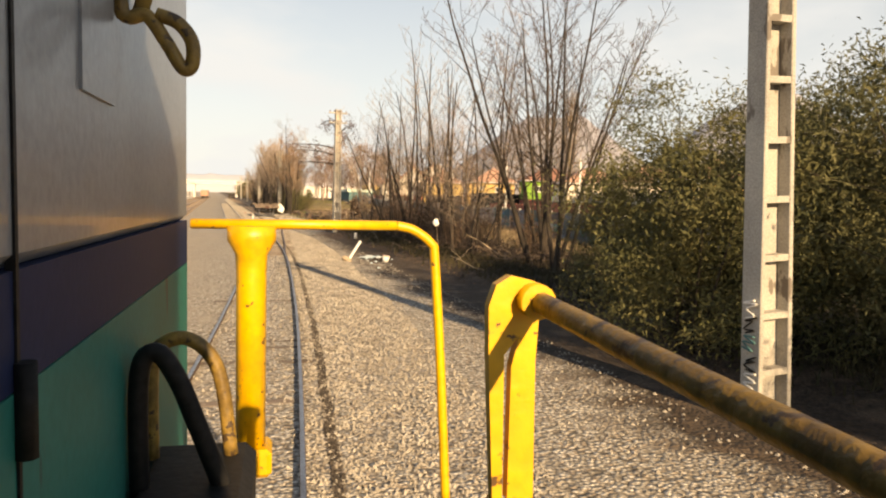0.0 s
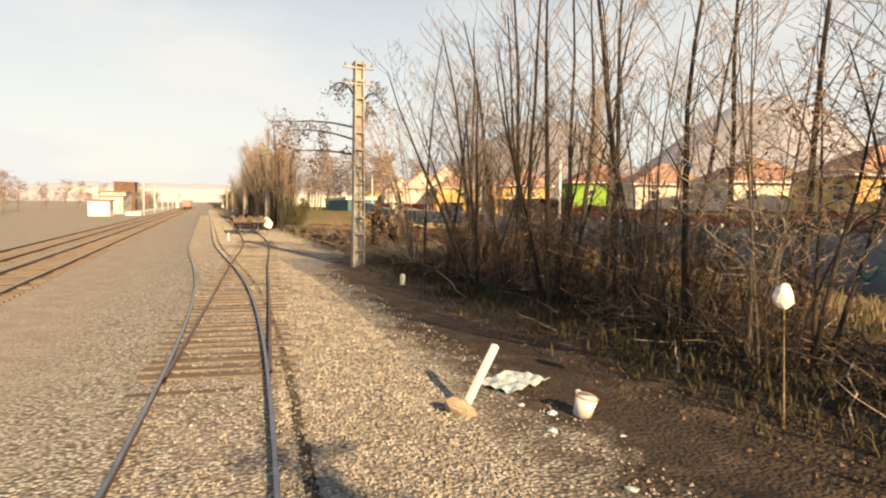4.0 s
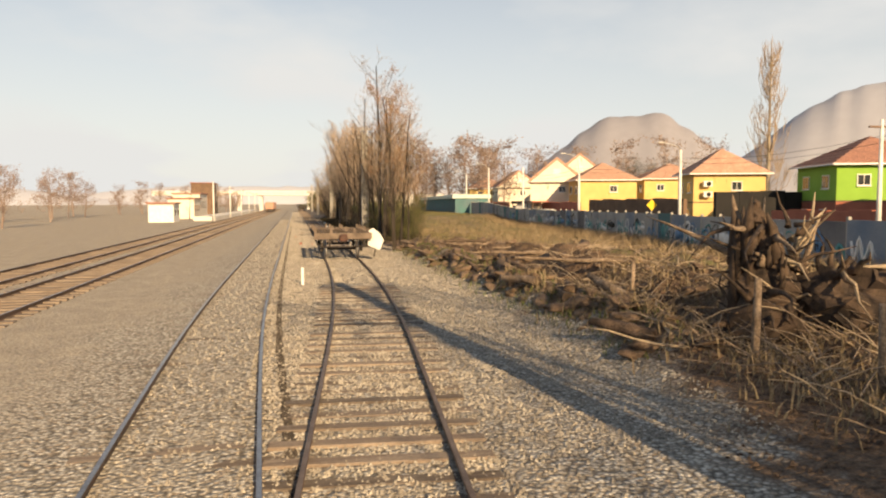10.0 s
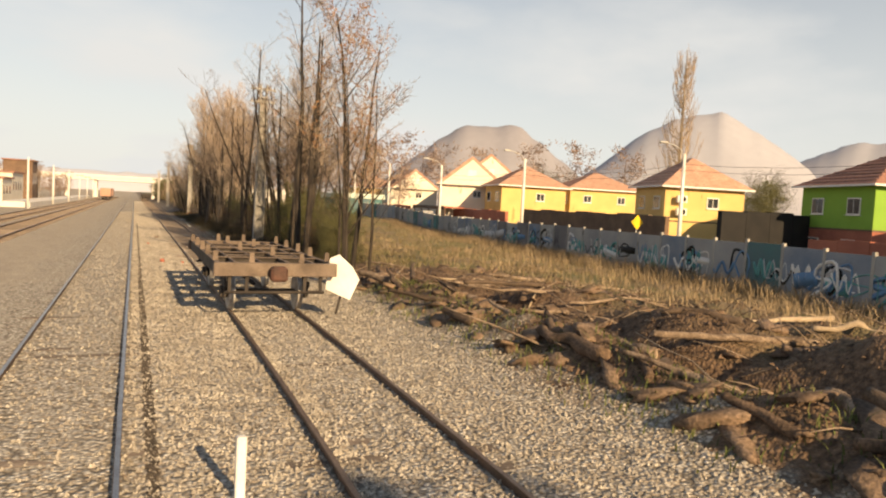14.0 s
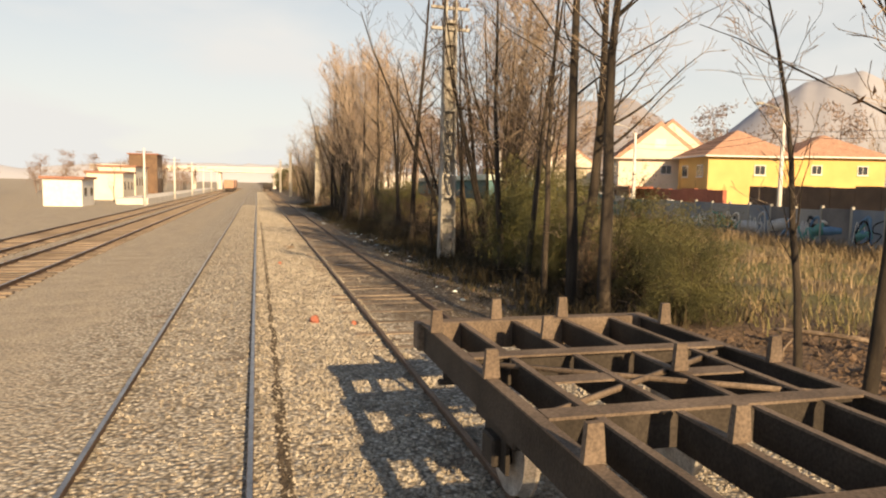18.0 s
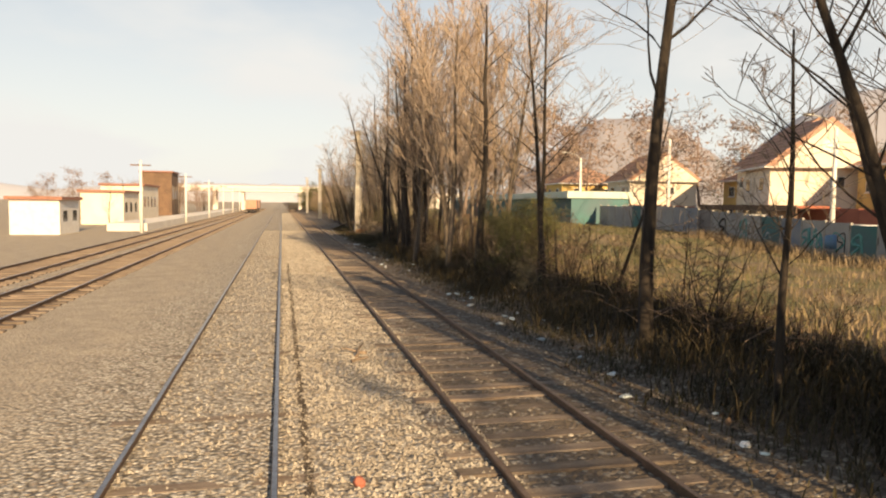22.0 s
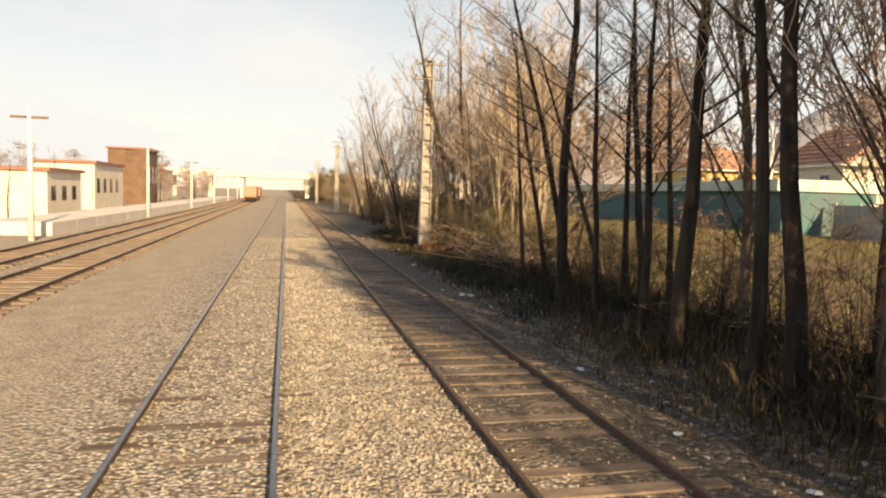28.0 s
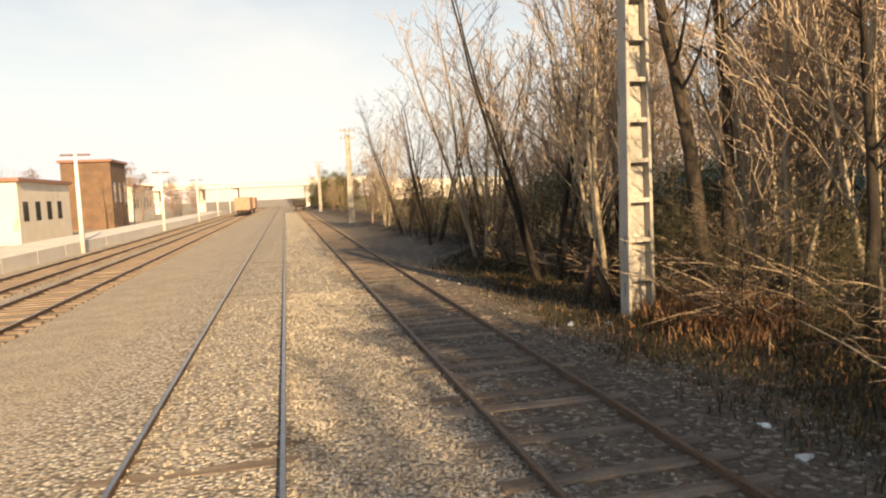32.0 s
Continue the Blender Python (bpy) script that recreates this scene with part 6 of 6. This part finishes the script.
for k in range(74):
    a, e, l = r3.uniform(0, 6.28), r3.uniform(-0.3, 1.1), r3.choice((r3.uniform(0.3, 0.8), r3.uniform(0.6, 1.7)))
    z = r3.uniform(0.2, 2.3)
    ox = 1.0 if k % 3 == 0 else 0.0
    p = Vector((ox + 0.5 * math.cos(a), -0.5 * ox + 0.5 * math.sin(a), min(z, 2.4 - ox)))
    d = Vector((math.cos(a) * math.cos(e), math.sin(a) * math.cos(e), math.sin(e)))
    bend = Vector((r3.uniform(-1, 1), r3.uniform(-1, 1), r3.uniform(-1, 0.6)))
    pts = [p + d * l * q / 4 + bend * 0.05 * q * q * l * 0.6 + Vector((r3.uniform(-1, 1), r3.uniform(-1, 1), r3.uniform(-1, 1))) * 0.07 for q in range(5)]
    for q in pts:
        q.z = max(q.z, 0.03)
    th = r3.uniform(0.3, 1.0)
    bm = bmesh.new()
    tube(bm, pts, [0.11 * th, 0.08 * th, 0.055 * th, 0.035 * th, 0.008], 5)
    part("root", bm, (M_STUMP, M_STUMP, M_WOOD, M_STUMP, M_DRY)[k % 5], stump)
trunk = thing("fallen_trunk", "dark fallen trunk with a pale splintered top", "log", pose(12.2, 60.2, gz(12.2, 60.2), 0, 0, -6))
part("wood", rough_log([(-0.6, 0, 0.45), (0.8, 0.1, 0.5), (2.4, 0.15, 0.5), (4.6, 0.3, 0.55)], [0.5, 0.52, 0.46, 0.36], 14, 0.13, 2.6, 21), M_STUMP, trunk)
part("branch_butt", rough_log([(0.2, 0.2, 0.9), (1.6, 0.4, 1.05), (3.1, 0.4, 0.95)], [0.3, 0.27, 0.2], 10, 0.16, 2.2, 25), M_STUMP, trunk)
for k in range(20):
    x = r3.uniform(0.0, 3.6)
    p = Vector((x, r3.uniform(-0.45, 0.3), r3.uniform(0.85, 1.2)))
    d = Vector((r3.choice((-1, 1)), r3.uniform(-0.25, 0.2), r3.uniform(-0.15, 0.3))).normalized() * r3.uniform(0.4, 1.2)
    bm = bmesh.new()
    tube(bm, [p, p + d * 0.5 + Vector((0, 0, 0.05)), p + d], [0.07, 0.055, 0.012], 4)
    part("splinter", bm, (M_DRY, M_STRAWOOD, M_WOOD)[k % 3], trunk)
part("snag", rough_log([(3.0, 0.1, 0.7), (3.1, 0.1, 1.0), (3.35, 0.1, 1.25), (3.7, 0.1, 1.45)], [0.3, 0.2, 0.14, 0.05], 9, 0.16, 2.5, 31), M_STRAWOOD, trunk)
for x, y, h in ((8.1, 58.3, 1.5), (8.9, 56.6, 1.5), (9.9, 66, 1.2), (9.0, 50.0, 1.3), (14.2, 47, 1.6), (15.4, 46, 1.6)):
    p = thing("fence_post", "weathered leaning wooden fence post", "post", pose(x, y, gz(x, y) - 0.1, r3.uniform(-4, 4), r3.uniform(-4, 4), 20), "old fence posts")
    bm = bmesh.new()
    tube(bm, [(0, 0, 0), (0.01, 0, h / 2), (0, 0, h)], [0.07, 0.065, 0.055], 8)
    part("stake", bm, M_WOOD, p)

# ---- small things by the track ----
post = thing("marker_post", "white square marker post in the gravel", "marker post", pose(1.15, 74.7, gz(1.15, 74.7) - 0.05))
bx("shaft", -0.05, -0.05, 0, 0.05, 0.05, 0.7, M_WHITE, post, bev=0.012)
st2 = thing("stub_post", "white painted stub post at the edge of the soil", "post", pose(6.4, 42.3, gz(6.4, 42.3) - 0.02))
bm = bmesh.new()
tube(bm, [(0, 0, 0), (0, 0, 0.34), (0.005, 0, 0.4), (0.005, 0, 0.43)], [0.1, 0.095, 0.08, 0.04], 12)
part("stub", bm, M_WHITE, st2)
wp = thing("striped_post", "white plastic post leaning from an old tyre-like base", "post", pose(3.15, 27.1, gz(3.15, 27.1), 0, 38, 25))
bx("shaft", -0.05, -0.05, 0.0, 0.05, 0.05, 1.15, M_WHITE, wp, bev=0.01)
bm = bmesh.new()
bmesh.ops.create_icosphere(bm, subdivisions=2, radius=0.28, matrix=Matrix.Diagonal((1.2, 1, 0.55, 1)))
for v in bm.verts:
    v.co *= 1 + 0.3 * noise.noise(v.co * 5)
part("base", bm, M_DRY, wp)
for k in range(120):
    y = r3.uniform(96, 182) if k > 6 else r3.uniform(23, 29)
    x = r3.uniform(3.6, 5.4) if y < 40 else r3.uniform(4.9, 6.9)
    s = r3.choice((r3.uniform(0.02, 0.05), r3.uniform(0.04, 0.10)))
    bm = bmesh.new()
    bmesh.ops.create_icosphere(bm, subdivisions=1, radius=s, matrix=Matrix.Diagonal((1.4, 0.9, 0.45, 1)))
    for v in bm.verts:
        v.co += Vector((1, 1, 1)) * s * 0.5 * noise.noise(v.co * 30 + Vector((k, 0, 0)))
    ob = part("litter", bm, M_PLASTIC, at=pose(x, y, gz(x, y) + s * 0.25, 0, 0, r3.uniform(0, 360)))
    tagged(ob, "scrap of pale plastic litter beside the track", "litter", "litter")
for x, y, l, az in ((1.5, 118.2, 0.8, 1.3), (1.75, 118.6, 0.5, 2.8), (1.4, 117.9, 0.35, 0.3)):
    stick(x, y, l, 0.04, az, 0.15, M_WOOD, "forked piece of driftwood on the gravel", "forked_stick", "forked stick")
for x, y, s in ((1.3, 100.6, 0.11), (0.9, 112, 0.07), (2.1, 100.2, 0.06)):
    bm = bmesh.new()
    bmesh.ops.create_icosphere(bm, subdivisions=2, radius=s)
    for v in bm.verts:
        v.co *= 1 + 0.3 * noise.noise(v.co * 12)
    tagged(part("rock", bm, M_BRICKRED, at=pose(x, y, gz(x, y) + s * 0.6)), "reddish brick lump on the gravel", "stone", "loose lumps")

# ---- tree with hanging dry pods behind the second post ----
M_PODS = mat("dark_brown_pods", (0.075, 0.042, 0.028), (0.15, 0.085, 0.055), 2.0, 0.9, bump=0.0)
pod = thing("tree", "bare tree with long drooping limbs and brown pods", "tree", pose(6.8, 51.2, gz(6.8, 51.2)), "trackside trees")
rp = random.Random(77)
trunk_pts = smooth_path([(0, 0, -0.2), (-0.05, 0.05, 2.0), (-0.2, 0, 4.0), (-0.35, -0.05, 6.2), (-0.5, 0, 8.6)], 4)
rods, tips = [(trunk_pts, [0.075 * (1 - 0.75 * i / len(trunk_pts)) for i in range(len(trunk_pts))], 7)], []
for z, dx, dy, up in ((6.0, -3.5, -0.3, 0.4), (5.3, -3.0, 0.5, 0.2), (6.6, -3.3, 0.7, 0.3), (7.9, -1.2, 0.6, 0.9), (7.4, 1.3, 0.8, 1.0), (6.4, 1.2, 1.0, 1.2)):
    p0 = Vector((-0.25, 0, z))
    pts = smooth_path([p0, p0 + Vector((dx * 0.35, dy * 0.3, up * 0.75)), p0 + Vector((dx * 0.7, dy * 0.7, up)), p0 + Vector((dx, dy, up * 0.75))], 4)
    rods.append((pts, [0.05 * (1 - 0.8 * i / len(pts)) + 0.004 for i in range(len(pts))], 5))
    for k in range(16):
        q = pts[rp.randint(3, len(pts) - 1)]
        e = q + Vector((rp.uniform(-0.7, 0.5), rp.uniform(-0.6, 0.6), rp.uniform(-0.7, 0.4)))
        rods.append(([q, q.lerp(e, 0.5) + Vector((0, 0, 0.08)), e], [0.012, 0.009, 0.005], 3))
        tips.append(e)
for name, me in (("trunk", tubes_mesh("trunk", rods[:1], M_BARK)), ("crown", tubes_mesh("crown", rods[1:], M_BARK)), ("foliage", leaf_mesh("foliage", tips, 0.10, 16, 0.15, M_PODS, 8))):
    share(name, me, pod, Matrix())
pail = thing("bucket", "pale plastic bucket with an orange rim on the soil", "bucket", pose(4.75, 26.4, gz(4.75, 26.4), 8, 10, 0))
bm = bmesh.new()
tube(bm, [(0, 0, 0), (0, 0, 0.3), (0, 0, 0.302), (0, 0, 0.06)], [0.13, 0.17, 0.155, 0.12], 16)
part("shell", bm, M_WHITE, pail)
bm = bmesh.new()
tube(bm, [(0.168 * math.cos(q * 0.393), 0.168 * math.sin(q * 0.393), 0.3) for q in range(17)], 0.012, 6)
part("rim", bm, M_ROOF, pail, "orange rim")
bm = bmesh.new()
bmesh.ops.create_grid(bm, x_segments=9, y_segments=7, size=0.5)
for v in bm.verts:
    v.co = Vector((v.co.x * 1.1, v.co.y * 0.8, 0.07 + 0.09 * noise.noise(v.co * 4.3) + 0.05 * noise.noise(v.co * 11)))
bmesh.ops.solidify(bm, geom=bm.faces[:], thickness=0.012)
tagged(part("crumpled_sheet", bm, M_PLASTIC, at=pose(4.5, 28.3, gz(4.5, 28.3) + 0.02, 0, 0, 30)), "crumpled pale plastic sheet thrown on the soil", "plastic sheet")
board = bx("board", -0.75, -0.09, 0, 0.75, 0.09, 0.035, M_WOOD, None, bev=0.006, at=pose(5.6, 12.2, gz(5.6, 12.2) + 0.01, 0, 3, 12))
tagged(board, "weathered grey plank lying in the shade", "board")
bag = thing("plastic_bag", "white plastic bag caught on a twig", "bag", pose(6.6, 24.6, gz(6.6, 24.6)))
bm = bmesh.new()
tube(bm, smooth_path([(0.3, 0.2, -0.1), (0.15, 0.1, 0.9), (0.0, 0, 1.95)], 4), [0.018] * 4 + [0.012] * 4 + [0.006], 6)
part("twig", bm, M_WOOD, bag)
bm = bmesh.new()
bmesh.ops.create_icosphere(bm, subdivisions=2, radius=0.14, matrix=Matrix.Diagonal((1, 0.8, 1.2, 1)))
for v in bm.verts:
    v.co *= 1 + 0.35 * noise.noise(v.co * 9)
    v.co.z += 1.82
part("sheet", bm, M_WHITE, bag, "crumpled white film")
for x, y, h, a in ((6.9, 173.2, 1.3, 14), (7.2, 172.2, 1.1, -18), (7.6, 174.6, 1.4, 8), (8.4, 172.9, 1.2, -6)):
    p = thing("fence_post", "broken charred wooden fence post", "post", pose(x, y, gz(x, y) - 0.1, a * 0.5, a, 20), "old fence posts")
    bm = bmesh.new()
    tube(bm, [(0, 0, 0), (0.02, 0, h / 2), (0, 0.02, h)], [0.1, 0.09, 0.06], 8)
    part("stake", bm, M_STUMP, p)

sap = thing("tree", "clump of thin leaning saplings with few dry leaves", "tree", pose(8.5, 47.6, gz(8.5, 47.6)), "trackside trees")
rods, tips = [], []
for k in range(9):
    dx, dy, h = -rp.uniform(0.8, 3.0), rp.uniform(-0.6, 1.4), rp.uniform(4.5, 7.5)
    q = Vector((rp.uniform(-0.3, 0.3), rp.uniform(-0.3, 0.3), -0.1))
    pts = smooth_path([q, q + Vector((dx * 0.25, dy * 0.3, h * 0.4)), q + Vector((dx * 0.6, dy * 0.6, h * 0.75)), q + Vector((dx, dy, h))], 4)
    rods.append((pts, [0.035 * (1 - 0.8 * i / len(pts)) + 0.004 for i in range(len(pts))], 5))
    for m in range(30):
        a = pts[rp.randint(3, len(pts) - 1)]
        e = a + Vector((rp.uniform(-0.7, 0.5), rp.uniform(-0.6, 0.6), rp.uniform(-0.1, 0.7)))
        rods.append(([a, e], [0.009, 0.004], 3))
        tips.append(e)
share("crown", tubes_mesh("crown", rods, M_TWIG), sap, Matrix())
share("leaves", leaf_mesh("leaves", tips, 0.06, 4, 0.12, M_DEADLEAF, 9), sap, Matrix())


# ---- the locomotive, standing where the ride begins ----
loco = thing("locomotive", "grey, navy and teal diesel locomotive with yellow handrails", "locomotive", pose(-2.605, -4.765, 0, 0, 0, -4.7))
WX = -0.36
bx("hood_upper", WX - 1.28, -0.3, 2.823, WX, 2.97, 4.05, M_LOCOGREY, loco, "grey painted hood side", bev=0.02)
bx("hood_band", WX - 1.28, -0.3, 2.65, WX, 2.97, 2.82, M_LOCOBLUE, loco, "navy stripe")
bx("hood_lower", WX - 1.28, -0.3, 1.75, WX, 2.97, 2.647, M_LOCOTEAL, loco, "teal lower panels")
for y in (1.08, 0.3):
    bx("door_seam", WX - 0.01, y - 0.006, 1.9, WX + 0.004, y + 0.006, 3.95, M_BLACK, loco, "dark door seam")
bx("patch_plate", WX - 0.005, 1.42, 3.12, WX + 0.006, 1.68, 3.55, M_LOCOGREY, loco, "welded patch")
for z in (2.2, 2.62, 3.6):
    bm = bmesh.new()
    tube(bm, [(WX + 0.012, 1.08, z - 0.07), (WX + 0.012, 1.08, z + 0.07)], 0.016, 8)
    part("hinge", bm, M_BLACK, loco)
bx("cab", WX - 1.85, -3.2, 1.75, 0.4, -0.3, 4.3, M_LOCOGREY, loco, "grey cab", bev=0.06)
bx("cab_stripe", WX - 1.86, -3.21, 2.65, 0.41, -0.31, 2.787, M_LOCOBLUE, loco, "navy stripe")
bx("rear_hood", WX - 1.28, -9.5, 1.75, WX, -3.2, 3.7, M_LOCOGREY, loco, "grey rear hood", bev=0.05)
for s in (-1, 1):
    bx("cab_window", -1.0 + s * 1.0 - 0.3, -0.31, 3.2, -1.0 + s * 1.0 + 0.3, -0.285, 3.8, M_GLASSD, loco, "dark cab window")
bx("walkway", WX, -0.3, 1.68, 0.0, 2.55, 1.74, M_BLACK, loco, "dark walkway plate")
bx("underframe", WX - 1.5, -9.6, 1.2, 0.1, 2.5, 1.66, M_BLACK, loco, "black underframe", bev=0.03)
bx("fuel_tank", WX - 1.35, -5.4, 0.5, 0.0, -1.4, 1.2, M_BLACK, loco, "black fuel tank", bev=0.1)
for y in (-8.6, -6.6, -0.6, 1.4):
    for x in (-1.86, -0.12):
        bm = bmesh.new()
        tube(bm, [(x - 0.06, y, 0.5), (x + 0.06, y, 0.5)], 0.5, 24)
        part("wheel", bm, M_WAGDARK, loco)
    bx("axle_box", -0.05, y - 0.18, 0.34, 0.12, y + 0.18, 0.68, M_BLACK, loco, bev=0.03)
bx("bogie_frame", -1.98, -9.2, 0.65, -1.9, -6.0, 0.95, M_BLACK, loco)
bx("bogie_frame", -0.02, -9.2, 0.65, 0.06, -6.0, 0.95, M_BLACK, loco)
bx("bogie_frame", -1.98, -1.2, 0.65, -1.9, 2.0, 0.95, M_BLACK, loco)
bx("bogie_frame", -0.02, -1.2, 0.65, 0.06, 2.0, 0.95, M_BLACK, loco)
bx("equipment_box", WX + 0.005, 1.62, 1.75, -0.06, 2.12, 2.2, M_BLACK, loco, "black equipment box", bev=0.03)


def pipe(name, pts, r, m, label="", n=6):
    bm = bmesh.new()
    tube(bm, smooth_path(pts, n) if n else pts, r, 10)
    return part(name, bm, m, loco, label)


pipe("front_handrail", [(WX + 0.01, 3.0, 2.805), (0.5, 3.0, 2.81)], 0.021, M_YELLOW, "yellow front handrail", 0)
pipe("front_handrail", [(0.5, 3.0, 2.81), (0.58, 3.0, 2.79), (0.66, 3.0, 2.73), (0.675, 3.0, 2.66), (0.71, 2.99, 2.2), (0.75, 2.98, 1.55)], 0.021, M_YELLOW, "yellow bent handrail upright")
bm = bmesh.new()
tube(bm, [(-0.11, 3.0, 1.86), (-0.11, 3.0, 2.6), (-0.11, 3.0, 2.68), (-0.11, 3.0, 2.74), (-0.11, 3.0, 2.80)], [0.062, 0.062, 0.066, 0.1, 0.1], 14)
part("stanchion", bm, M_YELLOW, loco, "thick yellow stanchion with flared top")
bx("stanchion_foot", -0.2, 2.9, 1.75, -0.02, 3.1, 1.87, M_YELLOW, loco, bev=0.02)
# strap bracket and side handrail
bm = bmesh.new()
outline = [(0.326, 2.47), (0.313, 2.70), (0.311, 2.775), (0.322, 2.808), (0.345, 2.822), (0.384, 2.813), (0.394, 2.79), (0.389, 2.69), (0.393, 2.47), (0.35, 2.47), (0.35, 2.68), (0.361, 2.728), (0.338, 2.70), (0.342, 2.47)]
near, far = [bm.verts.new((x, 1.0, z)) for x, z in outline], [bm.verts.new((x, 1.022, z)) for x, z in outline]
bm.faces.new(near)
bm.faces.new(far[::-1])
for i in range(len(outline)):
    bm.faces.new((near[i], far[i], far[(i + 1) % len(outline)], near[(i + 1) % len(outline)]))
bmesh.ops.recalc_face_normals(bm, faces=bm.faces[:])
for x in (0.334, 0.372):
    box(bm, x - 0.01, 1.0, 1.72, x + 0.01, 1.022, 2.471)
part("handrail_bracket", bm, M_YELLOW, loco, "yellow strap bracket with flaking paint")
bm = bmesh.new()
tube(bm, [(0.38, 0.97, 2.785), (0.383, 1.03, 2.785)], 0.027, 14)
part("collar", bm, M_YELLOW, loco, "bright yellow collar")
pipe("side_handrail", [(0.385, 1.03, 2.785), (0.375, 0.3, 2.765), (0.37, -0.3, 2.745)], 0.017, M_RUSTYEL, "grimy olive-yellow handrail")
pipe("grab_hook", [(-0.35, 1.7, 3.62), (-0.345, 1.7, 3.36), (-0.33, 1.7, 3.32), (-0.29, 1.7, 3.325), (-0.25, 1.7, 3.27), (-0.215, 1.7, 3.215), (-0.195, 1.7, 3.225), (-0.195, 1.7, 3.275), (-0.225, 1.7, 3.315), (-0.27, 1.7, 3.33)], 0.016, M_RUSTYEL, "bent rusty yellow grab hook")
pipe("grab_hook", [(-0.31, 1.72, 3.33), (-0.285, 1.7, 3.42), (-0.28, 1.7, 3.62)], 0.017, M_RUSTYEL)
pipe("hose", [(-0.335, 2.0, 2.2), (-0.335, 2.0, 2.45), (-0.31, 2.0, 2.515), (-0.235, 2.0, 2.53), (-0.16, 2.0, 2.44), (-0.125, 2.0, 2.2)], 0.02, M_RUSTYEL, "grimy yellow-brown bent pipe")
pipe("hose", [(-0.33, 1.8, 2.18), (-0.33, 1.8, 2.48), (-0.29, 1.8, 2.54), (-0.24, 1.8, 2.47), (-0.19, 1.8, 2.34), (-0.13, 1.8, 2.18)], 0.024, M_BLACK, "black rubber hose")
